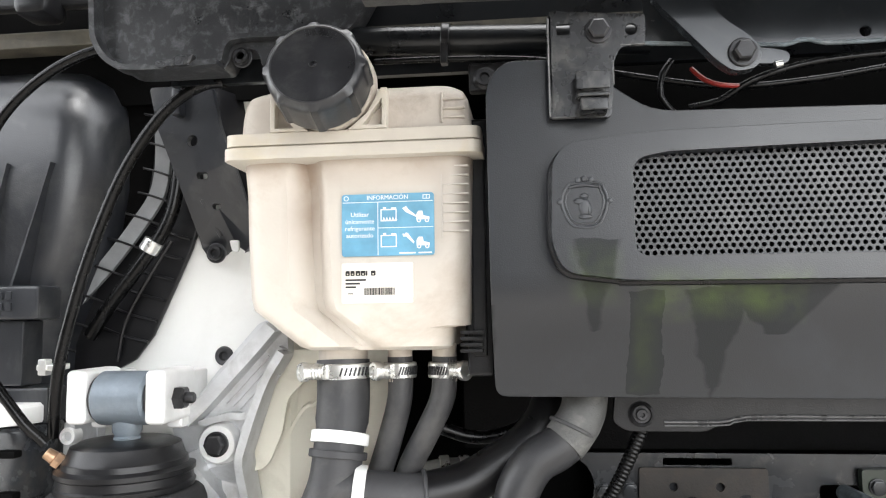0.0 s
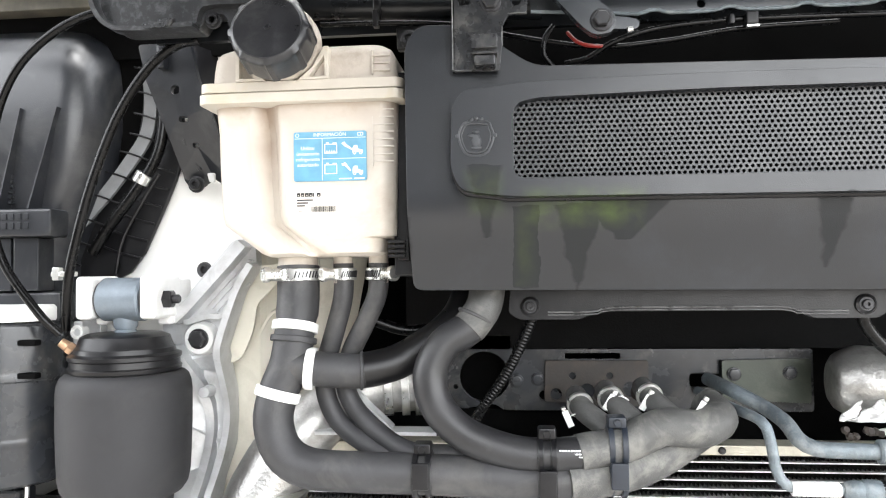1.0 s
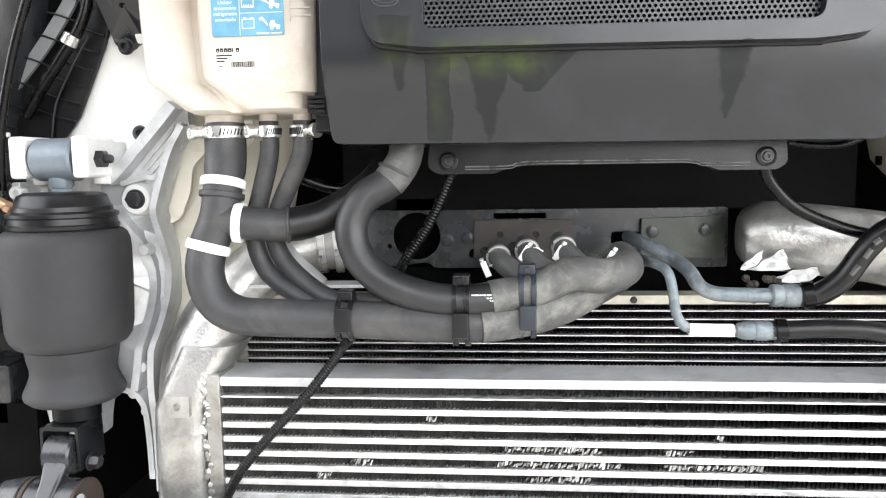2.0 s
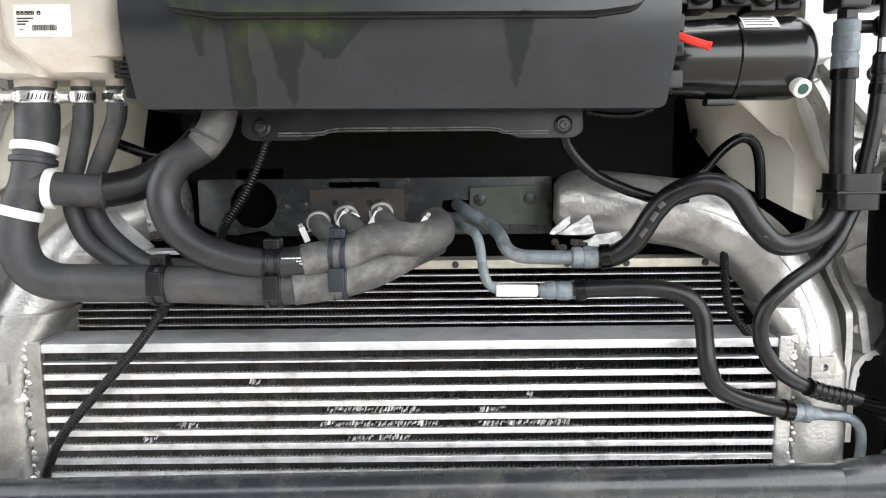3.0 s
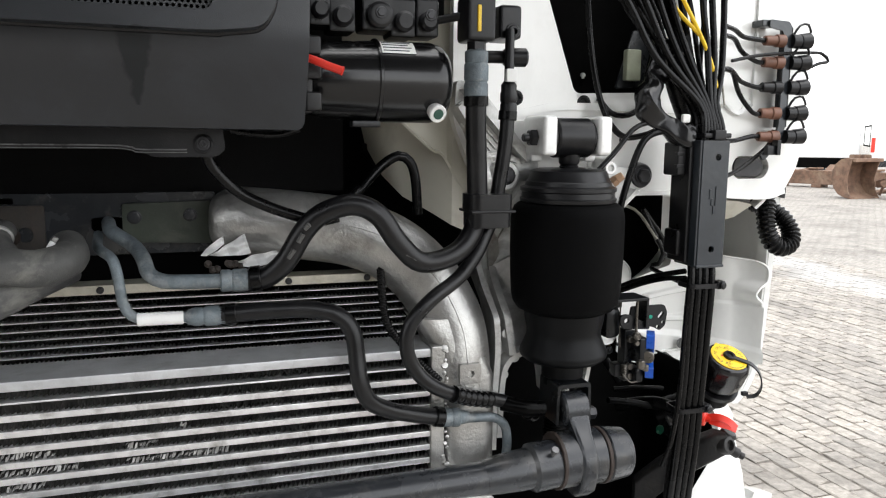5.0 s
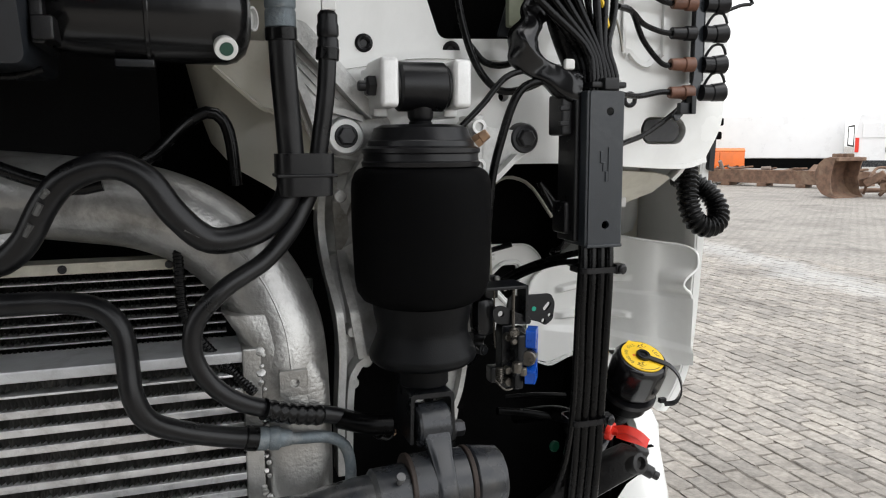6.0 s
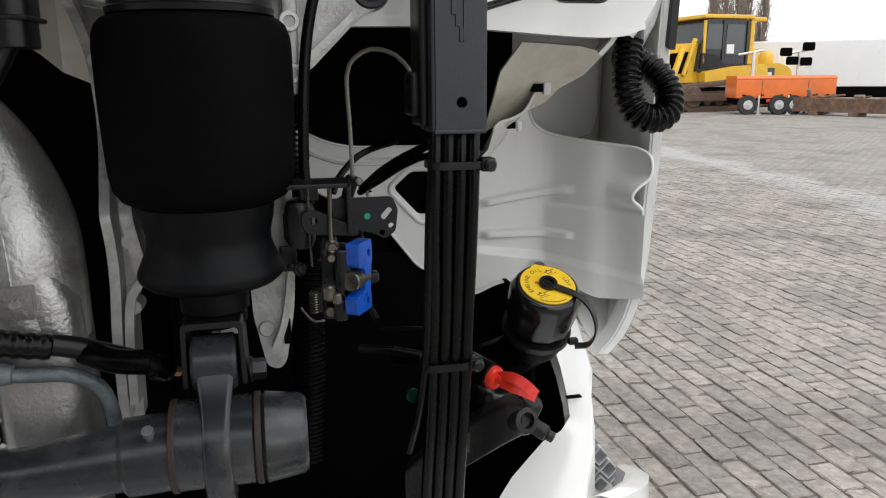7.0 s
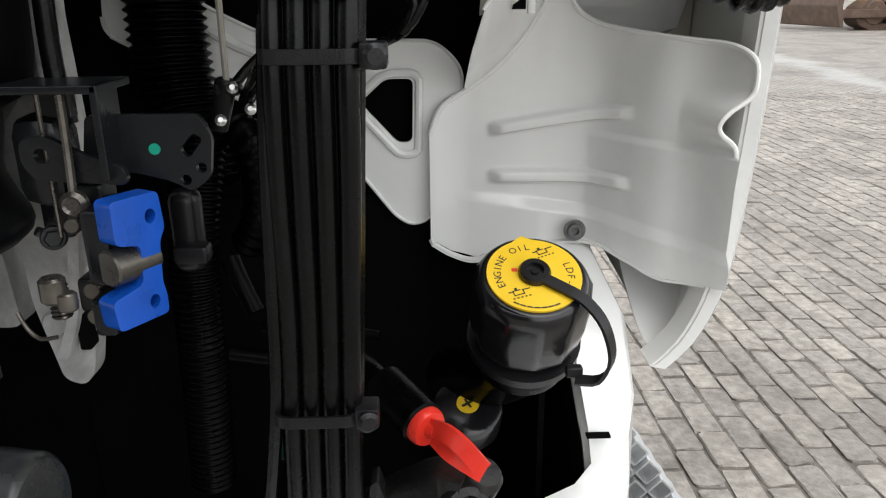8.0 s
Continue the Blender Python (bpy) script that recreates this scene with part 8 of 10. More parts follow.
tube(bm, [(1.656, 0.84, 1.50), (1.69, 0.845, 1.512), (1.715, 0.85, 1.517), (1.70, 0.85, 1.53), (1.66, 0.845, 1.53), (1.55, 0.83, 1.52), (1.47, 0.81, 1.505)], 0.003, 8)
solo("connector_cable", bm, M_CABLE, "thin black cable looped round the connector rail", "cable", "connector cables")
bm = bm_new()
box(bm, 1.575, 1.6, 0.83, 0.84, 1.345, 1.362, 0.002)
box(bm, 1.592, 1.6, 0.825, 0.84, 1.345, 1.372, 0.001)
solo("latch_clip", bm, M_DKSTEEL, "dark steel clip below the connector rail", "clip")

# ---- white step-side panels at the corner ----
sp = thing("corner_panel", (1.65, 1.05, 0.82), "glossy white pressed corner panel with ribs and folded edge", "body panel")


def ramp(x, pts):
    """Straight pieces between (x, value) points."""
    for (x0, v0), (x1, v1) in zip(pts, pts[1:]):
        if x <= x1:
            return v0 + (v1 - v0) * max(0.0, (x - x0) / (x1 - x0))
    return pts[-1][1]


def panel_y(x, z):
    """Depth of the pressed inner panel: flat at the back, then swept forward to the door edge."""
    bend = [(1.46, 1.12), (1.49, 1.135), (1.59, 1.132), (1.62, 1.128), (1.64, 1.121), (1.655, 1.106), (1.667, 1.083), (1.68, 1.064), (1.70, 1.053), (1.715, 1.043), (1.728, 1.026), (1.738, 1.005), (1.75, 0.98)]
    y = sum(ramp(x + k * 0.004, bend) for k in range(-4, 5)) / 9
    return y + 0.03 * (1.0 - z) * (1 if x > 1.66 else 0.3)


TOP = [(1.462, 1.02), (1.475, 1.048), (1.50, 1.064), (1.53, 1.085), (1.56, 1.118), (1.585, 1.16), (1.595, 1.185), (1.602, 1.17), (1.612, 1.145), (1.635, 1.13), (1.67, 1.122), (1.705, 1.117), (1.722, 1.1155), (1.732, 1.1125), (1.739, 1.107), (1.743, 1.099), (1.744, 1.088)]
LOW = [(1.462, 0.905), (1.485, 0.888), (1.512, 0.880), (1.55, 0.894), (1.59, 0.9), (1.635, 0.903), (1.665, 0.893), (1.69, 0.884), (1.715, 0.886), (1.738, 0.894)]


def edge_in(z):
    """How far the outer edge steps in: a rounded bite, then a narrower foot."""
    return 0.024 * math.exp(-(abs(z - 1.05) / 0.0165) ** 2.6) + 0.01 * max(0.0, min(1.0, (1.056 - z) / 0.02))


bm = bm_new()
NX, NZ = 92, 150
grid = []
for j in range(NZ + 1):
    v = j / NZ
    row = []
    for i in range(NX + 1):
        x = 1.462 + 0.282 * i / NX
        zt, zb = ramp(x, TOP), ramp(x, LOW)
        zm = min(zt - 0.004, 1.066)
        z = zb + (zm - zb) * v / 0.75 if v < 0.75 else zm + (zt - zm) * (v - 0.75) / 0.25
        y = panel_y(x, z)
        for zr, slope in ((1.035, 0.16), (0.973, 0.0)):
            d = z - (zr + slope * (x - 1.6))
            if 1.525 < x < 1.665:
                y -= 0.0115 * math.exp(-(d / 0.0068) ** 6) * min(1, (x - 1.525) / 0.012) * min(1, (1.665 - x) / 0.012)
        y -= 0.01 * max(0.0, min(1.0, (0.945 - 0.12 * (x - 1.6) - z) / 0.012)) * max(0.0, min(1.0, (x - 1.49) / 0.09))
        if x > 1.63:
            y -= 0.008 * max(0.0, min(1.0, (1.022 - z) / 0.006)) * min(1.0, (x - 1.63) / 0.02)
        # the rounded bite in the outer edge
        if x > 1.70:
            x -= edge_in(z) * (x - 1.70) / 0.044
        row.append(bm.verts.new((x, y, z)))
    grid.append(row)
for a, b in zip(grid, grid[1:]):
    for i in range(NX):
        bm.faces.new((a[i], a[i + 1], b[i + 1], b[i]))
made = bmesh.ops.extrude_face_region(bm, geom=bm.faces[:])["geom"]
bmesh.ops.translate(bm, verts=[v for v in made if isinstance(v, bmesh.types.BMVert)], vec=(0, 0.004, 0))
part("pressed_sheet", bm, M_WHITE, sp, "", 60)
bm = bm_new()
edge_z = [1.084 - 0.19 * k / 40 for k in range(41)]
tube(bm, [(x, panel_y(x, z) - 0.001, z) for x, z in TOP] + [(1.744 - edge_in(z), panel_y(1.744, z) - 0.001, z) for z in edge_z], 0.0026, 8, 0.005)
ribbon(bm, [(x, panel_y(x, z) - 0.012, z) for x, z in LOW], 0.012, 0.003, (0, 1, 0), 0.006)
part("folded_rim", bm, M_WHITE, sp)
bm = bm_new()
bolt(bm, (1.616, 1.106, 0.918), (0, -1, 0), 0.0085, 0.006, 1.4, True)
part("torx_screw", bm, M_EDGE, sp, "dull steel torx screw")
# sheet that runs back from the front panel, and the shoulder that laps over it
def skin(name, rows_, thick, label=""):
    b = bm_new()
    g_ = [[b.verts.new(p) for p in r] for r in rows_]
    for ra, rb in zip(g_, g_[1:]):
        for i_ in range(len(ra) - 1):
            b.faces.new((ra[i_], ra[i_ + 1], rb[i_ + 1], rb[i_]))
    made_ = bmesh.ops.extrude_face_region(b, geom=b.faces[:])["geom"]
    bmesh.ops.translate(b, verts=[v for v in made_ if isinstance(v, bmesh.types.BMVert)], vec=thick)
    # Cream dims the upper sheet for its dirt and the hood's shade.
    return part(name, b, M_CREAM if name == "upper_sheet" else M_WHITE, sp, label, 60)


skin("upper_sheet", [[(1.522, 0.925, 1.258), (1.56, 0.925, 1.256), (1.6, 0.925, 1.253), (1.635, 0.93, 1.245)],
                     [(1.506, 0.965, 1.222), (1.55, 0.962, 1.226), (1.59, 0.962, 1.226), (1.622, 0.965, 1.218)],
                     [(1.508, 1.01, 1.178), (1.53, 1.004, 1.19), (1.57, 1.004, 1.2), (1.605, 1.01, 1.2)],
                     [(1.508, 1.05, 1.14), (1.53, 1.045, 1.15), (1.56, 1.045, 1.165), (1.6, 1.05, 1.18)]], (0, 0.004, 0.002))
SEAM = [(1.499, 1.12), (1.507, 1.146), (1.515, 1.156), (1.535, 1.162), (1.552, 1.172), (1.563, 1.19), (1.572, 1.206), (1.582, 1.214), (1.594, 1.217)]
rows_ = []
for x, zs in SEAM:
    zt, yt = ramp(x, TOP), panel_y(x, ramp(x, TOP))
    rows_.append([(x + (0.0 if k else 0.001), 0.998 + (yt - 0.998) * k ** 1.3, zs + (zt - zs) * k + 0.006 * math.sin(k * math.pi)) for k in (0, 0.2, 0.4, 0.6, 0.8, 1.0)])
skin("shoulder", rows_, (0, 0.004, 0.001))
bm = bm_new()
tube(bm, [(x, 0.997, z) for x, z in SEAM[1:]], 0.0018, 6, 0.006)
part("shoulder_rim", bm, M_WHITE, sp)
bm = bm_new()
plate(bm, rounded([(1.57, 1.29), (1.57, 1.17), (1.59, 1.05), (1.70, 1.0), (1.76, 1.0), (1.765, 1.29)], 0.01), (), 1.22, 1.23, 0.002)
part("deep_inner", bm, M_CREAM, sp)
for q in ((1.561, 1.574, 0.99, 1.03, 1.196, 1.207), (1.534, 1.545, 1.016, 1.05, 1.146, 1.155)):
    bm = bm_new()
    box(bm, *q)
    part("slot", bm, M_BLACK, sp)
for q in ((1.575, 1.586, 0.988, 1.0, 1.192, 1.209), (1.546, 1.553, 1.012, 1.02, 1.142, 1.156)):
    bm = bm_new()
    box(bm, *q, 0.002)
    part("clip_tab", bm, M_TAPE, sp)
bm = bm_new()
lobe = [(p.x, p.z) for p in spline([(1.672, 0, 0.95), (1.71, 0, 0.945), (1.738, 0, 0.925), (1.747, 0, 0.89), (1.737, 0, 0.855), (1.717, 0, 0.826), (1.697, 0, 0.81), (1.685, 0, 0.811), (1.678, 0, 0.825), (1.673, 0, 0.86), (1.671, 0, 0.91)], 0.006)]
plate(bm, lobe, (), 0.0, 0.005, 0.001)
for k in range(8):
    bmesh.ops.bisect_plane(bm, geom=bm.verts[:] + bm.edges[:] + bm.faces[:], plane_co=(1.681 + k * 0.008, 0, 0), plane_no=(1, 0, 0))
for v in bm.verts:
    v.co.y += 1.035 + (v.co.z - 0.808) * 1.3 - 6.5 * max(0.0, v.co.x - 1.69) ** 2 - 0.2 * max(0.0, v.co.x - 1.69)
part("lower_lobe", bm, M_WHITE, sp)
# outer door-edge skin
bm = bm_new()
edge_pts = [(1.775, 1.95), (1.772, 1.5), (1.768, 1.3), (1.763, 1.15), (1.757, 1.03), (1.749, 0.93), (1.738, 0.875), (1.718, 0.832), (1.694, 0.806)]
rows_ = []
for x, z in [(p.x, p.z) for p in spline([(x_, 0, z_) for x_, z_ in edge_pts], 0.014)]:
    k = max(0.0, (0.95 - z) / 0.15)
    rows_.append([(x - 0.016, 1.03, z + 0.005 * k), (x - 0.0145, 1.002, z), (x - 0.004, 0.998, z), (x, 1.003, z), (x + 0.001, 1.02, z + 0.0), (x + 0.005, 1.2, z + 0.02 * k), (x + 0.005, 1.55, z + 0.05 * k)])
g = [[bm.verts.new(p) for p in r] for r in rows_]
for a, b in zip(g, g[1:]):
    for i in range(len(a) - 1):
        bm.faces.new((a[i], a[i + 1], b[i + 1], b[i]))
made = bmesh.ops.extrude_face_region(bm, geom=bm.faces[:])["geom"]
bmesh.ops.translate(bm, verts=[v for v in made if isinstance(v, bmesh.types.BMVert)], vec=(-0.003, 0.003, 0))
part("outer_skin", bm, M_WHITE, sp, "", 45)
# A-pillar skin over the connector rail
bm = bm_new()
rows_ = []
for z, xa in ((1.95, 1.70), (1.7, 1.69), (1.45, 1.682), (1.36, 1.675), (1.3, 1.66), (1.265, 1.64)):
    rows_.append([(xa - 0.03, 0.905, z), (xa - 0.014, 0.895, z), (xa, 0.893, z), (xa + 0.02, 0.91, z), (xa + 0.05, 0.945, z - 0.01), (xa + 0.08, 1.0, z - 0.015)])
g = [[bm.verts.new(p) for p in r] for r in rows_]
for a, b in zip(g, g[1:]):
    for i in range(len(a) - 1):
        bm.faces.new((a[i], a[i + 1], b[i + 1], b[i]))
made = bmesh.ops.extrude_face_region(bm, geom=bm.faces[:])["geom"]
bmesh.ops.translate(bm, verts=[v for v in made if isinstance(v, bmesh.types.BMVert)], vec=(0, 0.004, 0))
part("pillar_skin", bm, M_WHITE, sp, "", 50)
bm = bm_new()
plate(bm, rounded([(1.757, 1.255), (1.768, 1.25), (1.772, 1.345), (1.762, 1.35)], 0.004), (), 0.99, 1.0, 0.002)
part("rubber_buffer", bm, M_PLASTIC, sp, "black rubber door buffer")
bm = bm_new()
ribbon(bm, [(1.664, 0.89, 1.6), (1.663, 0.89, 1.45), (1.655, 0.89, 1.36), (1.64, 0.892, 1.3), (1.628, 0.896, 1.265), (1.615, 0.905, 1.245)], 0.022, 0.006, (0, 1, 0))
part("edge_flange", bm, M_WHITE, sp)

# coiled conduit
co = thing("corrugated_hose_loop", (1.66, 0.95, 1.15), "thick black corrugated conduit hanging in a loop", "conduit")
bm = bm_new()
tube(bm, [(1.674, 0.945, 1.281), (1.667, 0.93, 1.244), (1.66, 0.915, 1.203), (1.669, 0.908, 1.173), (1.69, 0.905, 1.162), (1.715, 0.91, 1.169), (1.725, 0.922, 1.191), (1.718, 0.938, 1.216), (1.704, 0.955, 1.231), (1.69, 0.97, 1.24), (1.68, 0.985, 1.244)], 0.0172, 18, 0.004, (0.0085, 0.0019))
part("corrugated_wall", bm, M_CABLE, co, "", 60)
bm = bm_new()
cyl(bm, (1.6745, 0.946, 1.292), (1.6705, 0.937, 1.258), 0.0195, 0.0188, 24, 0.002)
part("end_cuff", bm, M_PLASTIC, co, "smooth black end cuff")

# inner white panel with a cut-out, behind the bundle
ip = thing("inner_wing_panel", (1.35, 1.14, 0.92), "white painted inner wing panel with a rounded cut-out", "body panel")
WING_O = [(1.143, 1.218), (1.243, 1.148), (1.291, 1.124), (1.327, 1.116), (1.4, 1.115), (1.47, 1.114), (1.498, 1.087), (1.493, 0.998), (1.46, 0.923), (1.441, 0.918), (1.424, 0.929), (1.382, 0.985), (1.361, 1.006), (1.305, 1.033), (1.236, 1.075), (1.136, 1.125)]
WING_H = [(1.39, 1.052), (1.417, 1.076), (1.446, 1.076), (1.444, 1.01), (1.429, 1.009)]
bm = bm_new()
plate(bm, rounded(WING_O, 0.016), [rounded(WING_H, 0.007)], 1.138, 1.144, 0.002)
part("sheet", bm, M_WHITE, ip)
bm = bm_new()
tube(bm, [(x, 1.137, z) for x, z in rounded([(1.422 + (x - 1.422) * 1.28, 1.055 + (z - 1.055) * 1.28) for x, z in WING_H + WING_H[:2]], 0.012)], 0.0045, 8, 0.01)
part("pressed_rim", bm, M_WHITE, ip)
bm = bm_new()
tube(bm, [(x, 1.138, z) for x, z in rounded(WING_O, 0.016)], 0.0022, 6, 0.01)
part("rolled_edge", bm, M_WHITE, ip)
bm = bm_new()
tube(bm, [(x, 1.138, z - 0.022) for x, z in WING_O[:5]], 0.006, 8, 0.01)
part("pressed_bead", bm, M_WHITE, ip)

# ---- lock mechanism with blue catch ----
M_WORN = mat("worn_roller_steel", (0.13, 0.12, 0.105), 0.3, 0.8, var=0.3, scale=60, bump=0.05)
lk = thing("lock_mechanism", (1.28, 0.78, 0.95), "black steel lock mechanism with a bright blue plastic catch", "lock")
bm = bm_new()
plate(bm, rounded([(1.268, 1.098), (1.305, 1.098), (1.33, 1.098), (1.336, 1.085), (1.333, 1.062), (1.322, 1.054), (1.312, 1.06), (1.29, 1.066), (1.262, 1.064)], 0.004), [rounded([(1.317, 1.078), (1.326, 1.088), (1.331, 1.084), (1.322, 1.073)], 0.003), circle(1.3285, 1.068, 0.003, 10), circle(1.319, 1.061, 0.0032, 10)], 0.764, 0.769, 0.001)
part("lock_plate", bm, M_DKSTEEL, lk)
bm = bm_new()
lathe(bm, [(0.0032, 0), (0.0032, 0.001)], (1.304, 0.764, 1.079), (0, -1, 0), 12)
part("green_dot", bm, mat("green_paint", (0.0, 0.3, 0.2), 0.4), lk)
bm = bm_new()
CATCH = Matrix.Translation((1.3, 0.757, 0.0)) @ Matrix.Rotation(radians(58), 4, "Z")
plate(bm, rounded([(-0.036, 1.058), (0.0, 1.058), (0.002, 1.036), (-0.003, 1.03), (-0.005, 1.005), (-0.003, 0.998), (-0.003, 0.986), (-0.042, 0.986), (-0.044, 1.004), (-0.02, 1.008), (-0.018, 1.03), (-0.036, 1.034)], 0.004),
      [circle(-0.008, 1.045, 0.0042, 12), circle(-0.013, 0.996, 0.004, 12)], -0.007, 0.006, 0.003, CATCH @ Matrix.Diagonal((0.86, 1, 1, 1)))
part("blue_catch", bm, M_BLUE, lk, "bright blue plastic catch")
bm = bm_new()
cyl(bm, (1.281, 0.732, 1.0195), (1.2965, 0.757, 1.0195), 0.0105, None, 20, 0.0012)
part("catch_roller", bm, M_WORN, lk, "worn steel roller")
bm = bm_new()
box(bm, 1.221, 1.252, 0.765, 0.80, 1.044, 1.098, 0.012)
box(bm, 1.268, 1.283, 0.735, 0.775, 1.008, 1.052, 0.004)
box(bm, 1.265, 1.279, 0.738, 0.77, 0.976, 1.0, 0.004)
box(bm, 1.222, 1.286, 0.742, 0.79, 1.112, 1.1165, 0.001)
box(bm, 1.2815, 1.286, 0.742, 0.77, 1.066, 1.1165, 0.001)
box(bm, 1.238, 1.256, 0.775, 0.785, 1.095, 1.113, 0.001)
box(bm, 1.256, 1.272, 0.762, 0.785, 0.972, 1.06, 0.003)
box(bm, 1.244, 1.262, 0.77, 0.79, 0.978, 1.0, 0.003)
part("lock_frame", bm, M_DKSTEEL, lk)
for z in (1.046, 1.0, 0.984):
    bm = bm_new()
    cyl(bm, (1.262, 0.75, z), (1.262, 0.76, z), 0.0055, None, 16, 0.001)
    part("pivot_pin", bm, M_WORN, lk, "bright steel pin")
for pts, r in (([(1.2655, 0.745, 1.112), (1.265, 0.745, 1.085), (1.2645, 0.743, 1.056)], 0.0024), ([(1.245, 0.762, 1.11), (1.245, 0.762, 1.06), (1.246, 0.76, 1.03)], 0.0014), ([(1.232, 0.726, 0.998), (1.238, 0.722, 0.99), (1.245, 0.72, 0.985), (1.254, 0.72, 0.986)], 0.0012)):
    bm = bm_new()
    tube(bm, pts, r, 8)
    part("spring_wire", bm, M_WORN, lk, "pale steel rod" if r > 0.002 else "bright spring wire")
bm = bm_new()
for i in range(8):
    clamp_ring(bm, (1.246, 0.745, 1.006 - i * 0.0026), (0, 0, 1), 0.0038, 0.0018, 12)
tagged(part("coil_spring", bm, M_WORN, lk), kind="stuff")
bm = bm_new()
plate(bm, rounded([(1.238, 1.088), (1.252, 1.09), (1.27, 1.08), (1.292, 1.072), (1.293, 1.062), (1.268, 1.064), (1.243, 1.066), (1.237, 1.076)], 0.005), [circle(1.249, 1.079, 0.0042, 14)], 0.748, 0.753, 0.0015)
part("release_lever", bm, M_DKSTEEL, lk)
bm = bm_new()
cyl(bm, (1.2585, 0.716, 1.008), (1.2585, 0.716, 1.022), 0.0068, None, 18, 0.0015)
cyl(bm, (1.266, 0.714, 1.004), (1.266, 0.714, 1.014), 0.005, None, 14, 0.001)
part("bright_pin", bm, M_WORN, lk, "bright worn steel pin")
bm = bm_new()
lathe(bm, [(0.0072, 0.0), (0.0072, 0.005), (0.005, 0.0075), (0.0035, 0.006)], (1.265, 0.744, 1.054), (0.1, -1, 0.05), 18)
lathe(bm, [(0.005, 0.0), (0.005, 0.003), (0.0035, 0.005)], (1.2635, 0.741, 1.043), (0.1, -1, 0.05), 16)
part("rod_knob", bm, M_WORN, lk, "bright steel knob")
bm = bm_new()
box(bm, 1.292, 1.312, 0.80, 0.82, 0.99, 1.045, 0.008, 3)
box(bm, 1.296, 1.318, 0.79, 0.805, 1.0, 1.012, 0.003)
part("dark_housing", bm, M_PLASTIC, lk)
# levers, rods and nuts packed round the lock
random.seed(31)
for k in range(9):
    x, y, z = 1.222 + random.random() * 0.06, 0.775 + random.random() * 0.03, 0.985 + random.random() * 0.11
    bm = bm_new()
    if k % 3 == 0:
        cyl(bm, (x, y, z), (x + random.uniform(-0.03, 0.03), y + 0.01, z + random.uniform(-0.015, 0.02)), 0.003, None, 8)
    elif k % 3 == 1:
        box(bm, x - 0.009, x + 0.009, y, y + 0.006, z - 0.014, z + 0.014, 0.002)
    else:
        bolt(bm, (x, y - 0.01, z), (random.uniform(-0.5, 0.5), -1, 0.1), 0.0055, 0.006)
    part("rod" if k % 3 == 0 else ("lever" if k % 3 == 1 else "nut"), bm, M_DKSTEEL if k % 3 else M_BOLT, lk)
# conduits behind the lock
hose([(1.205, 1.098, 1.36), (1.21, 1.098, 1.28), (1.213, 1.098, 1.2), (1.213, 1.098, 1.12), (1.22, 1.09, 1.05), (1.24, 1.07, 0.98)], 0.036, M_BAYSHADE, "wide black corrugated duct behind the lock", (), name="conduit", n=24, ripple=(0.0085, 0.0024))
hose([(1.262, 1.0, 1.05), (1.254, 0.985, 0.98), (1.247, 0.981, 0.92), (1.246, 0.981, 0.85), (1.24, 0.985, 0.7)], 0.021, M_BAYSHADE, "thick black corrugated conduit below the lock", (), name="conduit", n=18, ripple=(0.0065, 0.0015))
hose([(1.29, 1.01, 1.05), (1.305, 1.0, 1.035), (1.31, 1.0, 1.0), (1.305, 1.0, 0.965), (1.29, 1.01, 0.94)], 0.0165, M_BAYSHADE, "black corrugated conduit in the dark bay", (), name="conduit", n=14, ripple=(0.011, 0.001))

# ---- oil filler ----
OC = V((1.5305, 0.862, 0.931))
OA = V((0.02, -0.46, 0.89)).normalized()
of = thing("oil_filler", (1.515, 0.95, 0.8), "black oil filler with a yellow-labelled screw cap and tether", "oil filler")
bm = bm_new()
lathe(bm, [(0.034, -0.062), (0.0365, -0.058), (0.0365, -0.04), (0.034, -0.036), (0.034, -0.01)], OC, OA, 32)
tube(bm, [OC - OA * 0.005, OC - OA * 0.05, OC - OA * 0.09 + V((-0.01, 0.02, 0)), OC - OA * 0.13 + V((-0.05, 0.05, 0.0))], 0.03, 22, 0.01)
part("filler_neck", bm, M_BAYSHADE, of)


def grip(a, h):
    if not -0.021 < h < 0.034:
        return 1.0
    w = 2 * math.pi / 12
    return 1.045 * math.cos(w / 2) / math.cos(a % w - w / 2)


bm = bm_new()
lathe(bm, [(0.037, -0.024), (0.039, -0.022), (0.0405, -0.016), (0.0425, 0.002), (0.043, 0.03), (0.041, 0.037), (0.0385, 0.0405), (0.036, 0.0415), (0.003, 0.042)], OC, OA, 72, grip)
oc = part("screw_cap", bm, M_GLOSSY_PLASTIC := mat("shiny_black_plastic", (0.008, 0.008, 0.009), 0.2, var=0.15, scale=30, bump=0.05), of, "shiny black grip cap")
om = turned(OC + OA * 0.0425, OA)
# label plane: x to the right, y up the tilted face
ax_x = V((1, 0, 0)) - OA * OA.x
ax_x.normalize()
ax_y = OA.cross(ax_x)
om = Matrix.Translation(OC + OA * 0.0425) @ Matrix((ax_x, ax_y, OA)).transposed().to_4x4()
bm = bm_new()
loop_o = []
for i in range(48):
    a = 2 * math.pi * i / 48
    r = 0.0342
    if radians(88) < a < radians(110):
        r += 0.005 * (1 - abs(math.degrees(a) - 99) / 11)
    loop_o.append(V((r * math.cos(a), r * math.sin(a), 0)))
top = [bm.verts.new(om @ (p + V((0, 0, 0.0008)))) for p in loop_o]
bot = [bm.verts.new(om @ (p - V((0, 0, 0.0012)))) for p in loop_o]
bm.faces.new(top)
bm.faces.new(bot[::-1])
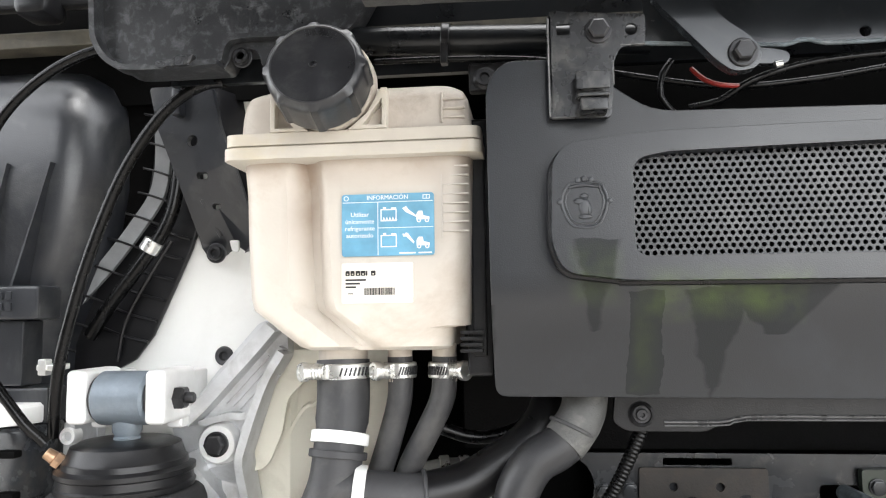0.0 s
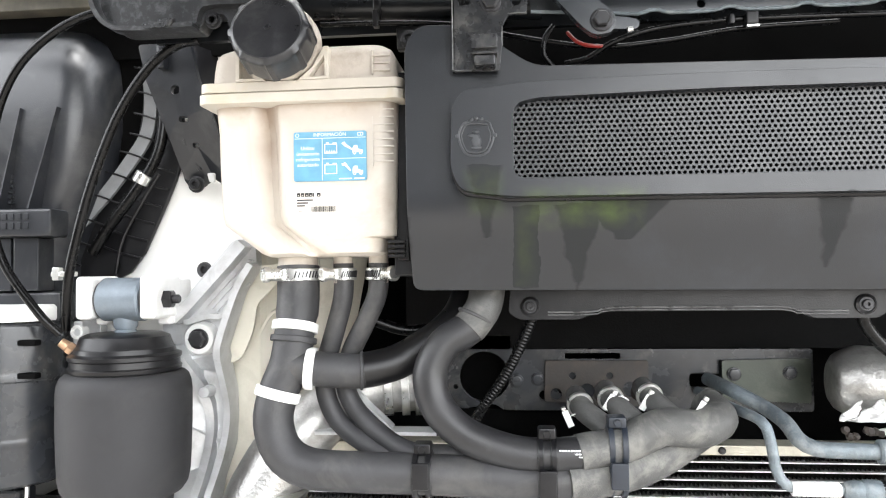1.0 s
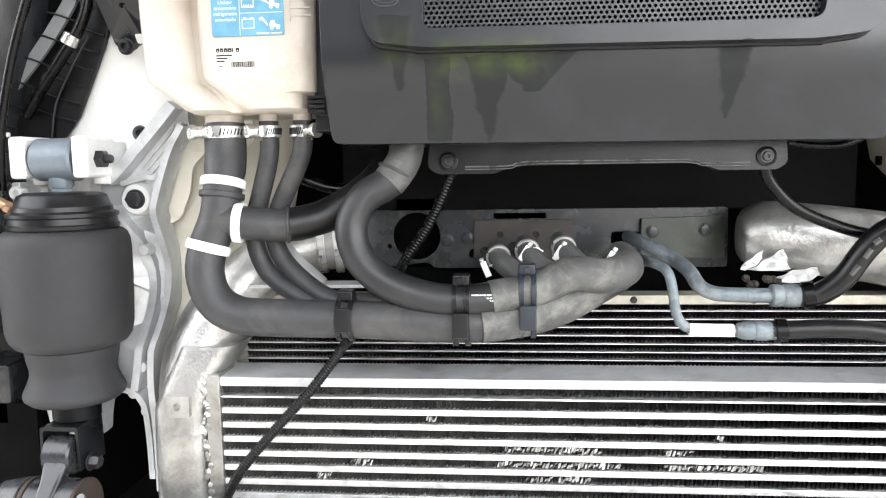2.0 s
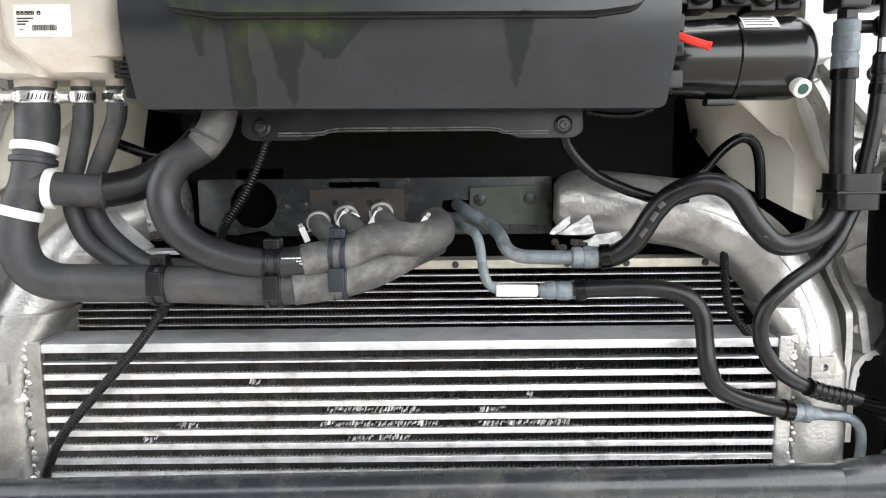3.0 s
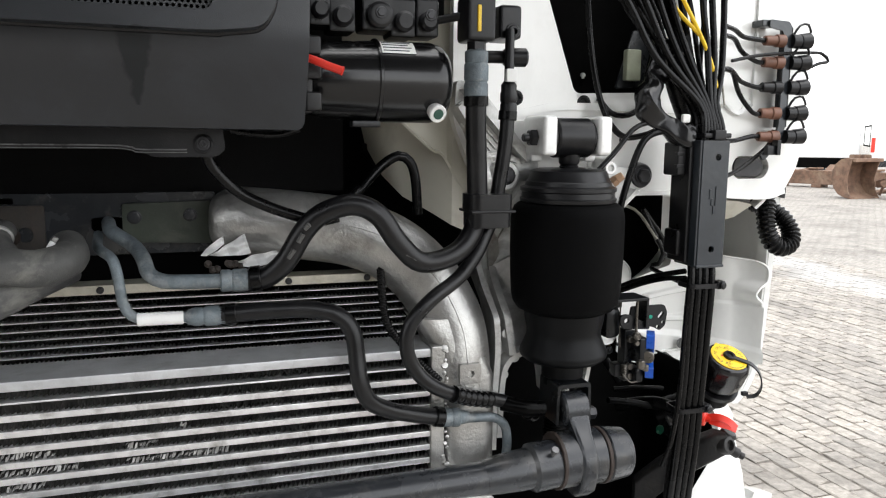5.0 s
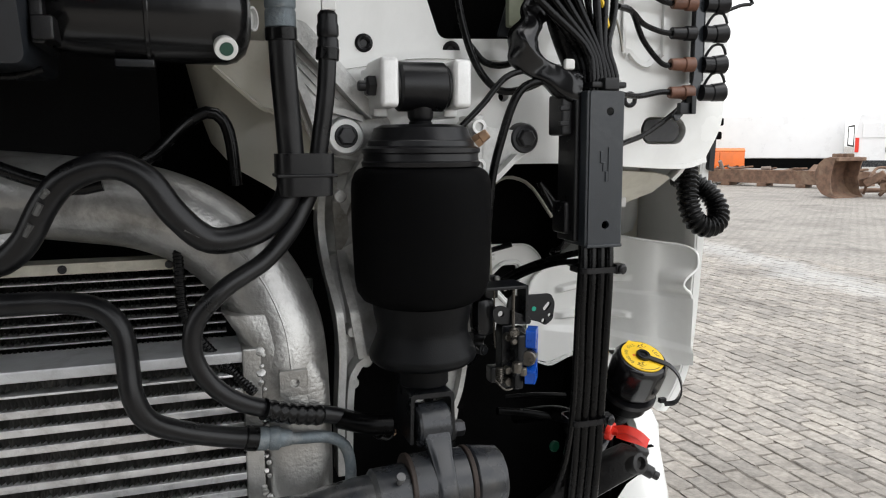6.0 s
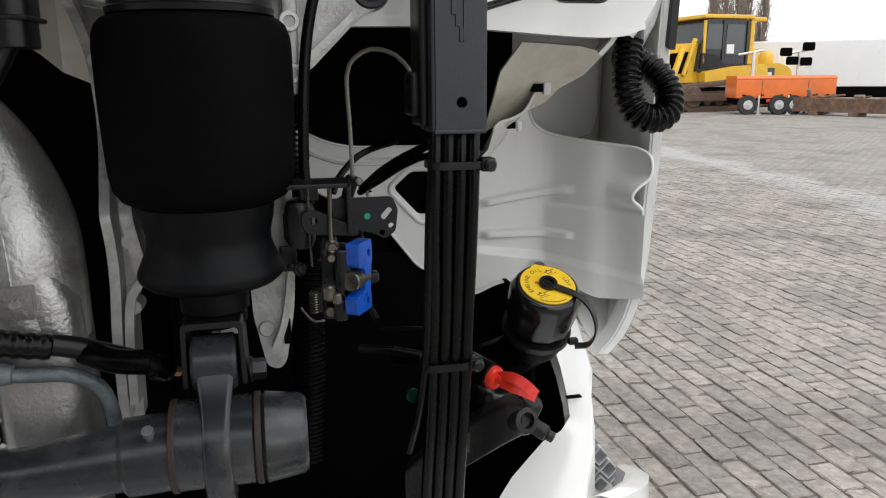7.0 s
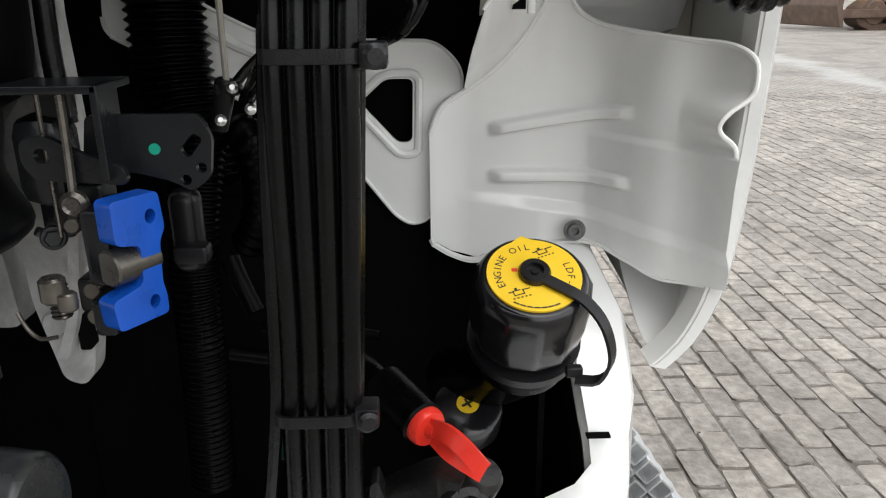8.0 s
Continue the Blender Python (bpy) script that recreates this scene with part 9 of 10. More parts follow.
for i in range(48):
    bm.faces.new((top[i], bot[i], bot[(i + 1) % 48], top[(i + 1) % 48]))
yl = part("yellow_disc", bm, M_YELLOW, of, "yellow printed disc")


def arc_words(text, radius, mid, step, size):
    for k, c in enumerate(text):
        a = radians(mid - (k - (len(text) - 1) / 2) * step)
        if c != " ":
            words("disc_letter", c, size, om @ Matrix.Translation((radius * math.cos(a), radius * math.sin(a), 0.0009)) @ Matrix.Rotation(a - math.pi / 2, 4, "Z"), M_INK, yl, 0.0001)


arc_words("ENGINE OIL", 0.0262, 150, 12.0, 0.008)
arc_words("LDF-3", 0.026, -6, 13.0, 0.008)
bm = bm_new()
for cx, cy, rot in ((0.008, 0.022, 0.4), (-0.013, -0.017, 0.3)):
    mm = om @ Matrix.Translation((cx, cy, 0.0009)) @ Matrix.Rotation(rot, 4, "Z")
    for x0, x1, y0, y1 in ((-0.004, 0.004, -0.0025, -0.0018), (-0.004, -0.0033, -0.0025, 0.002), (0.0033, 0.004, -0.0025, 0.001), (-0.004, 0.002, 0.0015, 0.0022), (0.003, 0.009, 0.001, 0.0018), (-0.007, -0.004, 0.001, 0.0018), (-0.002, 0.0, 0.002, 0.0042)):
        box(bm, x0, x1, y0, y1, 0, 0.0003, 0, 1, mm)
    for k in range(5):
        box(bm, -0.006 + k * 0.003, -0.0045 + k * 0.003, -0.0052, -0.0044, 0, 0.0003, 0, 1, mm)
for k in range(7):
    a = radians(-120 + k * 9)
    box(bm, -0.0022, 0.0022, -0.0005, 0.0005, 0, 0.0003, 0, 1, om @ Matrix.Translation((0.031 * math.cos(a), 0.031 * math.sin(a), 0.0009)) @ Matrix.Rotation(a + math.pi / 2, 4, "Z"))
tagged(part("disc_symbols", bm, M_INK, yl), kind="stuff")
bm = bm_new()
box(bm, -0.002, 0.002, -0.0014, 0.0014, 0, 0.0004, 0, 1, om @ Matrix.Translation((-0.014, 0.004, 0.0009)))
part("red_mark", bm, M_RED, yl)
bm = bm_new()
lathe(bm, [(0.0115, 0.0), (0.0118, 0.004), (0.0105, 0.006), (0.0065, 0.006), (0.006, 0.003), (0.003, 0.003), (0.0025, 0.0045)], OC + OA * 0.0425, OA, 28)
part("hub", bm, M_GLOSSY_PLASTIC, of)
bm = bm_new()


def on_cap(x, y, h):
    return om @ V((x, y, h))


ribbon(bm, [on_cap(0.004, -0.006, 0.004), on_cap(0.016, -0.014, 0.0035), on_cap(0.032, -0.026, 0.002), on_cap(0.045, -0.04, -0.008), on_cap(0.052, -0.052, -0.03), on_cap(0.046, -0.056, -0.05), on_cap(0.03, -0.052, -0.056)], 0.009, 0.0025, OA.cross(V((0.8, -0.6, 0))), 0.005)
part("tether_strap", bm, M_PLASTIC, of)
bm = bm_new()
lathe(bm, [(0.041, -0.012), (0.0445, -0.012), (0.0445, -0.004), (0.041, -0.004)], OC - OA * 0.024, OA, 36)
box(bm, -0.006, 0.006, -0.004, 0.004, -0.004, 0.004, 0.001, 1, Matrix.Translation(on_cap(0.03, -0.045, -0.055)))
part("tether_ring", bm, M_PLASTIC, of)

# ---- dipstick ----
dp = thing("dipstick", (1.45, 0.85, 0.82), "red plastic dipstick handle in a black guide tube", "dipstick")
da = V((0.55, -0.72, -0.12)).normalized()
D0 = V((1.45, 0.806, 0.872))
bm = bm_new()
cyl(bm, D0 - da * 0.05 + V((0, 0, 0.004)), D0, 0.0165, None, 22, 0.002)
tube(bm, [D0 - da * 0.04, D0 - da * 0.07 + V((-0.01, 0.02, -0.002)), D0 - da * 0.1 + V((-0.03, 0.06, -0.03))], 0.012, 14)
part("guide_tube", bm, M_BAYSHADE, dp)
bm = bm_new()
lathe(bm, [(0.0135, -0.002), (0.0145, 0.0), (0.0145, 0.005), (0.013, 0.008), (0.006, 0.009), (0.005, 0.007)], D0, da, 28)
part("red_collar", bm, M_RED, dp)
bm = bm_new()
tube(bm, [D0 + da * 0.004, D0 + V((0.010, -0.014, 0.001))], lambda t: 0.0062, 10, 0.006)
# flat loop strap: two leaves that meet in a blunt end
ribbon(bm, [D0 + V((0.006, -0.010, 0.003)), D0 + V((0.016, -0.026, 0.008)), D0 + V((0.027, -0.038, 0.004)), D0 + V((0.039, -0.045, -0.008))], 0.012, 0.0045, (0.35, 0.3, 1), 0.003)
ribbon(bm, [D0 + V((0.008, -0.014, -0.002)), D0 + V((0.017, -0.030, -0.003)), D0 + V((0.028, -0.041, -0.005)), D0 + V((0.039, -0.046, -0.010))], 0.012, 0.0045, (0.35, 0.3, 1), 0.003)
part("pull_grip", bm, M_RED, dp)

# ---- filler cap beside, hinge casting, green clip ----
wc = thing("small_filler_cap", (1.49, 0.93, 0.83), "small black filler cap with a yellow symbol", "filler cap")
bm = bm_new()
lathe(bm, [(0.03, -0.02), (0.031, 0.0), (0.03, 0.006), (0.025, 0.009), (0.01, 0.01)], (1.489, 0.922, 0.812), (0, -0.45, 0.9), 30)
part("cap", bm, M_GLOSSY_PLASTIC, wc)
bm = bm_new()
lathe(bm, [(0.01, 0.0098), (0.01, 0.0105)], (1.489, 0.922, 0.812), (0, -0.45, 0.9), 20)
part("yellow_spot", bm, M_YELLOW, wc)
bm = bm_new()
box(bm, -0.006, 0.006, -0.0012, 0.0012, 0.0104, 0.0108, 0, 1, turned((1.489, 0.922, 0.812), (0, -0.45, 0.9), 30))
box(bm, -0.001, 0.001, -0.005, 0.005, 0.0104, 0.0108, 0, 1, turned((1.489, 0.922, 0.812), (0, -0.45, 0.9), 30))
part("symbol", bm, M_INK, wc)
hc = thing("hinge_casting", (1.45, 0.82, 0.72), "dusty black cast hinge arm with a bolted eye", "hinge")
bm = bm_new()
loops = []
for x, y, z, w, h in ((1.36, 0.875, 0.70, 0.016, 0.036), (1.395, 0.855, 0.742, 0.016, 0.033), (1.425, 0.832, 0.778, 0.015, 0.03), (1.448, 0.808, 0.806, 0.016, 0.029), (1.466, 0.788, 0.826, 0.017, 0.026), (1.478, 0.774, 0.832, 0.012, 0.02)):
    loops.append([(x + u * 0.45, y + u, z + v) for u, v in rounded([(-w, -h), (w, -h), (w, h), (-w, h)], 0.009, 3)])
loft(bm, [[(a, b, c) for a, b, c in l] for l in loops])
part("cast_arm", bm, M_DUSTYCAST := mat("dusty_black_casting", (0.008, 0.0075, 0.0075), 0.5, 0.1, var=0.4, scale=40, bump=0.6, grain=160, dirt=(0.05, 0.044, 0.038), dirt_amt=0.45, dirt_scale=26), hc)
bm = bm_new()
lathe(bm, [(0.013, -0.022), (0.017, -0.018), (0.0175, 0.006), (0.015, 0.012), (0.0095, 0.013), (0.0085, 0.005), (0.003, 0.004)], (1.476, 0.772, 0.83), (0.25, -0.9, 0.3), 22)
lathe(bm, [(0.012, -0.016), (0.015, -0.012), (0.015, 0.01), (0.012, 0.014), (0.004, 0.015)], (1.487, 0.783, 0.838), (0.3, -0.3, 0.9), 18)
part("eye_boss", bm, M_DUSTYCAST, hc)
bm = bm_new()
cyl(bm, (1.49, 0.778, 0.82), (1.506, 0.768, 0.81), 0.0095, None, 14, 0.002)
cyl(bm, (1.506, 0.768, 0.81), (1.513, 0.764, 0.806), 0.0065, None, 12, 0.001)
part("eye_bolt", bm, M_DUSTYCAST, hc)
bm = bm_new()
plate(bm, rounded([(1.405, 0.775), (1.41, 0.818), (1.416, 0.822), (1.422, 0.80), (1.44, 0.80), (1.446, 0.822), (1.452, 0.818), (1.452, 0.775)], 0.004), (), 0.81, 0.83, 0.003)
part("fork", bm, M_DUSTYCAST, hc)
lb2 = thing("hinge_lug", (1.24, 0.62, 0.76), "dark steel rounded hinge lug with a bolt", "hinge")
bm = bm_new()
plate(bm, rounded([(1.19, 0.70), (1.20, 0.775), (1.225, 0.80), (1.255, 0.80), (1.275, 0.775), (1.30, 0.70)], 0.02), (), 0.62, 0.63, 0.002)
part("lug", bm, M_GREYSTEEL, lb2)
bm = bm_new()
bolt(bm, (1.245, 0.62, 0.775), (0, -1, 0), 0.009, 0.009)
part("lug_bolt", bm, M_BOLT, lb2)
bm = bm_new()
clamp_ring(bm, (1.352, 0.79, 0.866), (0.3, -1, 0.1), 0.006, 0.006, 14)
solo("green_clip", bm, mat("green_plastic", (0.0, 0.045, 0.022), 0.4), "small green plastic clip in the dark bay", "clip")
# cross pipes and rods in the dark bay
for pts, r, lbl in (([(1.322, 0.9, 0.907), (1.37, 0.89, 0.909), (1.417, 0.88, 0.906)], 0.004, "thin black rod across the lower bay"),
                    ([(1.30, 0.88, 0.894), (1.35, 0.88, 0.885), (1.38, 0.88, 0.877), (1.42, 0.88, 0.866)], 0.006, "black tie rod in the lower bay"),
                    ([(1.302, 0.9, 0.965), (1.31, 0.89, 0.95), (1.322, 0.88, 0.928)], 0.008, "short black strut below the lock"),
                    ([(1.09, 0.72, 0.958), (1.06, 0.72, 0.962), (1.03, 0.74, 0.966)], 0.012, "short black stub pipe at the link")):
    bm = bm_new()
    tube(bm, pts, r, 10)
    solo("bay_pipe", bm, M_BAYSHADE, lbl, "pipe", "bay pipes")

# ---- white bumper corner ----
bp = thing("bumper_corner", (1.6, 0.95, 0.5), "white painted bumper corner with a slotted edge", "bumper")
bm = bm_new()
top_in = [(1.17, 0.60, 0.60), (1.35, 0.72, 0.63), (1.44, 0.83, 0.65), (1.505, 0.89, 0.687), (1.56, 0.92, 0.718), (1.59, 0.93, 0.725), (1.606, 0.937, 0.742), (1.603, 0.945, 0.775), (1.597, 0.955, 0.81), (1.593, 1.02, 0.87), (1.583, 1.145, 0.905)]
top_out = [(1.24, 0.52, 0.575), (1.40, 0.62, 0.60), (1.50, 0.72, 0.625), (1.56, 0.80, 0.655), (1.596, 0.86, 0.69), (1.622, 0.90, 0.71), (1.634, 0.93, 0.735), (1.636, 0.95, 0.775), (1.643, 0.965, 0.81), (1.648, 1.03, 0.86), (1.63, 1.15, 0.91)]
rows_ = []
for (a, b) in zip(top_in, top_out):
    a, b = V(a), V(b)
    rows_.append([a + V((-0.003, 0.006, -0.02)), a + V((0, 0.002, -0.006)), a, a.lerp(b, 0.5) + V((0, 0, 0.004)), b, b + V((0.006, -0.004, -0.01)), b + V((0.012, -0.01, -0.3))])
g = [[bm.verts.new(p) for p in r] for r in rows_]
for a, b in zip(g, g[1:]):
    for i in range(len(a) - 1):
        bm.faces.new((a[i], a[i + 1], b[i + 1], b[i]))
part("bumper_skin", bm, M_WHITE, bp, "", 50)
# Shade inside the bumper, put in as a hanging black sheet.
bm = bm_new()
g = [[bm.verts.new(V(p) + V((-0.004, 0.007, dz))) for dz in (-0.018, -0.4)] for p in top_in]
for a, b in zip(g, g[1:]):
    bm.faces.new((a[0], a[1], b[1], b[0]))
part("inner_shade", bm, M_BLACK, bp, "black sheet painted for the shade inside the bumper")
bm = bm_new()
box(bm, 1.6, 1.622, 0.934, 0.942, 0.7707, 0.7727)
part("panel_slit", bm, M_BLACK, bp)
st_ = thing("entry_step", (1.72, 1.02, 0.6), "perforated bare aluminium entry step below the door", "step")
bm = bm_new()
box(bm, 1.675, 1.682, 1.16, 1.4, 0.45, 0.64, 0.002)
part("step_side", bm, M_WHITE, st_)
for i in range(6):
    for j in range(4):
        cx, cz = 1.7 + j * 0.034 + (0.017 if i % 2 else 0), 0.632 - i * 0.026
        if cx < 1.715 + (0.65 - cz) * 0.5:
            bm = bm_new()
            plate(bm, rounded([(cx - 0.018, cz), (cx, cz - 0.019), (cx + 0.018, cz), (cx, cz + 0.019)], 0.003), [rounded([(cx - 0.0145, cz), (cx, cz - 0.0155), (cx + 0.0145, cz), (cx, cz + 0.0155)], 0.003)], 1.15 - 0.004 * i, 1.19)
            part("grid_cell", bm, M_ALU, st_)
wn_ = thing("wheel_arch_trim", (1.75, 1.0, 0.45), "white lower bumper lip curving to the wheel arch", "bumper")
bm = bm_new()
rows_ = []
for x, y, z in ((1.62, 0.86, 0.66), (1.66, 0.88, 0.655), (1.70, 0.92, 0.64), (1.735, 0.98, 0.615), (1.76, 1.06, 0.58)):
    rows_.append([(x - 0.03, y + 0.02, z - 0.2), (x - 0.012, y + 0.006, z - 0.005), (x, y, z), (x + 0.02, y - 0.01, z - 0.004), (x + 0.03, y - 0.02, z - 0.2)])
g = [[bm.verts.new(p) for p in r] for r in rows_]
for a, b in zip(g, g[1:]):
    for i in range(len(a) - 1):
        bm.faces.new((a[i], a[i + 1], b[i + 1], b[i]))
part("lip", bm, M_WHITE, wn_, "", 50)

# rest of the truck that closes the view behind and above
tr = thing("truck", (0.4, 2.0, 0.5), "white truck cab body behind the open service bay", "truck cab")
bm = bm_new()
box(bm, -0.985, 1.765, 1.19, 3.0, 1.1, 3.4, 0.05)
part("cab_shell", bm, M_WHITE, tr)
bm = bm_new()
box(bm, -0.9, 1.6, 1.2, 3.5, 0.35, 1.1, 0.03)
part("chassis", bm, M_BLACK, tr)
bm = bm_new()
box(bm, -0.985, 1.765, 0.90, 1.19, 1.93, 3.3, 0.05)
part("cab_front", bm, M_WHITE, tr)
bm = bm_new()
box(bm, -0.985, 1.70, 0.35, 0.9, 0.25, 0.56, 0.05)
part("front_bumper", bm, M_WHITE, tr)
bm = bm_new()
box(bm, -0.95, -0.7, 0.80, 1.19, 0.5, 1.95, 0.03)
part("corner_pillar", bm, M_WHITE, tr)

# ---- yard behind ----
M_ORANGE = mat("orange_paint", (0.75, 0.16, 0.02), 0.4, var=0.08, scale=3, bump=0.05, grain=30, dirt=(0.5, 0.12, 0.03), dirt_amt=0.4, dirt_scale=2, coat=0.3)
M_MACH = mat("machine_yellow_paint", (0.75, 0.45, 0.03), 0.4, var=0.1, scale=2, bump=0.05, grain=30, dirt=(0.4, 0.27, 0.08), dirt_amt=0.5, dirt_scale=2)
M_TRACK = mat("muddy_track_steel", (0.11, 0.075, 0.055), 0.7, 0.2, var=0.3, scale=4, bump=0.3, grain=20, dirt=(0.2, 0.13, 0.09), dirt_amt=0.6, dirt_scale=3)
M_VAN = mat("white_van_paint", (0.8, 0.8, 0.8), 0.3, var=0.03, scale=2, bump=0.0, coat=0.4)
M_TYRE = mat("tyre_rubber", (0.025, 0.025, 0.026), 0.7, var=0.2, scale=8, bump=0.1)
M_GLASS = mat("dark_window_glass", (0.03, 0.04, 0.045), 0.08, var=0.1, bump=0.0, coat=0.5)
M_BARK = mat("pale_bark", (0.25, 0.2, 0.17), 0.85, var=0.2, scale=3, bump=0.2, grain=20)


def light_tower(at, ang, label):
    """A small orange site trailer."""
    th = thing("site_trailer", at, label, "trailer", "site trailers")
    M = Matrix.Translation(at) @ Matrix.Rotation(ang, 4, "Z") @ Matrix.Diagonal((0.82, 1, 1, 1))
    b = bm_new()
    box(b, -1.0, 1.0, -0.6, 0.6, 0.5, 1.08, 0.03)
    plate(b, rounded([(-0.6, 1.07), (-0.6, 1.13), (-0.52, 1.2), (0.52, 1.2), (0.6, 1.13), (0.6, 1.07)], 0.03), (), -1.0, 1.0, 0.02, Matrix(((0, 1, 0, 0), (1, 0, 0, 0), (0, 0, 1, 0), (0, 0, 0, 1))))
    bmesh.ops.recalc_face_normals(b, faces=b.faces)
    bmesh.ops.transform(b, matrix=M, verts=b.verts)
    body_ = part("canopy", b, M_ORANGE, th)
    b = bm_new()
    for x in (-0.04,):
        box(b, x - 0.006, x + 0.006, -0.606, -0.59, 0.55, 1.06)
    for x in (-0.7, 0.0, 0.7):
        box(b, x - 0.06, x + 0.06, -0.615, -0.6, 0.58, 0.62, 0.005)
    bmesh.ops.transform(b, matrix=M, verts=b.verts)
    tagged(part("door_gaps", b, M_BLACK, body_), kind="stuff")
    for sx in (-0.55, 0.6):
        b = bm_new()
        lathe(b, [(0.13, -0.09), (0.28, -0.09), (0.3, -0.06), (0.3, 0.06), (0.28, 0.09), (0.2, 0.09)], M @ V((sx, -0.62, 0.3)), M.to_3x3() @ V((0, 1, 0)), 26)
        w = part("tyre", b, M_TYRE, th)
        b = bm_new()
        lathe(b, [(0.15, -0.06), (0.145, -0.095), (0.06, -0.1), (0.04, -0.12)], M @ V((sx, -0.62, 0.3)), M.to_3x3() @ V((0, 1, 0)), 20)
        part("rim", b, M_ALU_GRIMY, w)
    b = bm_new()
    box(b, -0.95, 0.95, -0.5, 0.5, 0.32, 0.5, 0.02)
    bmesh.ops.transform(b, matrix=M, verts=b.verts)
    part("chassis", b, M_BLACK, th)
    for x in (-0.15, 0.95):
        b = bm_new()
        box(b, x - 0.03, x + 0.03, -0.68, -0.62, 0.02, 0.6)
        box(b, x - 0.09, x + 0.09, -0.72, -0.58, 0.0, 0.03)
        bmesh.ops.transform(b, matrix=M, verts=b.verts)
        part("support_leg", b, M_STEEL, th)
    b = bm_new()
    box(b, 0.15, 0.32, -0.64, -0.6, 0.38, 0.48, 0.01)
    bmesh.ops.transform(b, matrix=M, verts=b.verts)
    part("tail_light", b, M_RED, th)
    b = bm_new()
    box(b, 0.36, 0.62, -0.64, -0.61, 0.39, 0.47, 0.004)
    bmesh.ops.transform(b, matrix=M, verts=b.verts)
    part("plain_plate", b, M_YELLOW, th)
    b = bm_new()
    cyl(b, M @ V((-0.2, 0, 1.1)), M @ V((-0.2, 0, 1.95)), 0.06)
    cyl(b, M @ V((-0.8, 0, 1.85)), M @ V((0.15, 0, 1.98)), 0.035)
    bmesh.ops.recalc_face_normals(b, faces=b.faces)
    part("mast", b, M_STEEL, th)
    for x, z in (((-0.75, 1.92), (-0.5, 1.65), (0.02, 1.62), (0.08, 2.08)) if at[0] > 16.5 else ()):
        b = bm_new()
        box(b, x - 0.2, x + 0.2, -0.2, 0.05, z - 0.13, z + 0.13, 0.06, 3)
        bmesh.ops.transform(b, matrix=M, verts=b.verts)
        part("flood_lamp", b, M_BLACK, th)


light_tower((16.45, 21.6, 0), -0.3, "orange site light trailer on the paving")
light_tower((17.8, 21.2, 0), -0.3, "orange site light trailer beside another")

# bulldozer
BD = Matrix.Translation((16.35, 24.7, 0)) @ Matrix.Rotation(0.1, 4, "Z") @ Matrix.Scale(1.22, 4)
bd = thing("bulldozer", (16.35, 24.7, 0), "yellow tracked bulldozer with muddy tracks and dark cab", "bulldozer")


def bd_part(name, build, material, lbl="", parent=None):
    b = bm_new()
    build(b)
    bmesh.ops.transform(b, matrix=BD, verts=b.verts)
    return part(name, b, material, parent or bd, lbl)


def track(b):
    plate(b, rounded([(-1.6, 0.15), (-1.2, 0.0), (1.1, 0.0), (1.6, 0.45), (1.4, 0.8), (0.9, 0.95), (-1.3, 0.75), (-1.65, 0.5)], 0.2), [rounded([(-1.35, 0.25), (-1.1, 0.16), (1.0, 0.16), (1.3, 0.45), (1.15, 0.7), (0.8, 0.8), (-1.2, 0.62), (-1.42, 0.45)], 0.15)], -1.2, -0.7, 0.03)


tk = bd_part("track", track, M_TRACK, "brown mud-caked track")
for i in range(22):
    def shoe(b, i=i):
        x = -1.25 + i * 0.11
        box(b, x - 0.045, x + 0.045, -1.22, -0.7, -0.03, 0.04, 0.01)
    bd_part("track_shoe", shoe, M_TRACK, "", tk)
for i in range(6):
    def roller(b, i=i):
        cyl(b, (-1.0 + i * 0.4, -1.15, 0.3), (-1.0 + i * 0.4, -0.8, 0.3), 0.14, None, 16, 0.02)
    bd_part("track_roller", roller, M_TRACK, "", tk)
bd_part("track_guard", lambda b: plate(b, rounded([(-1.2, 0.35), (1.0, 0.35), (1.1, 0.6), (-1.1, 0.55)], 0.05), (), -1.1, -0.8, 0.02), M_TRACK)
bd_part("hood", lambda b: (plate(b, rounded([(-1.7, 0.8), (-1.75, 1.75), (-1.6, 1.85), (-0.5, 1.9), (-0.4, 0.8)], 0.06), (), -0.6, 0.6, 0.04), box(b, -1.82, -1.7, -0.45, 0.45, 0.85, 1.75, 0.03)), M_MACH)
bd_part("radiator_grille", lambda b: box(b, -1.85, -1.8, -0.4, 0.4, 0.9, 1.65, 0.02), M_BLACK)
bd_part("body_side", lambda b: plate(b, rounded([(-0.6, 0.75), (-0.6, 1.1), (0.4, 1.25), (1.5, 1.3), (1.6, 0.8)], 0.06), (), -0.95, 0.95, 0.04), M_MACH)
cabp = bd_part("cab", lambda b: plate(b, rounded([(-0.75, 1.1), (-0.55, 2.45), (-0.45, 2.55), (0.85, 2.55), (0.95, 2.45), (0.95, 1.25)], 0.06), (), -0.75, 0.75, 0.04), M_GREYSTEEL)
bd_part("cab_roof", lambda b: box(b, -0.65, 1.05, -0.85, 0.85, 2.55, 2.66, 0.03), M_MACH)
for x0, x1, z0 in ((-0.5, 0.05, 1.7), (0.15, 0.8, 1.55)):
    bd_part("cab_window", lambda b, x0=x0, x1=x1, z0=z0: plate(b, rounded([(x0, z0), (x0 + 0.04, 2.4), (x1, 2.4), (x1, z0)], 0.04), (), -0.765, -0.74, 0.005), M_GLASS, "", cabp)
bd_part("door_poster", lambda b: box(b, 0.2, 0.45, -0.775, -0.76, 1.6, 1.85), M_TAPE, "white notice in the cab door", cabp)
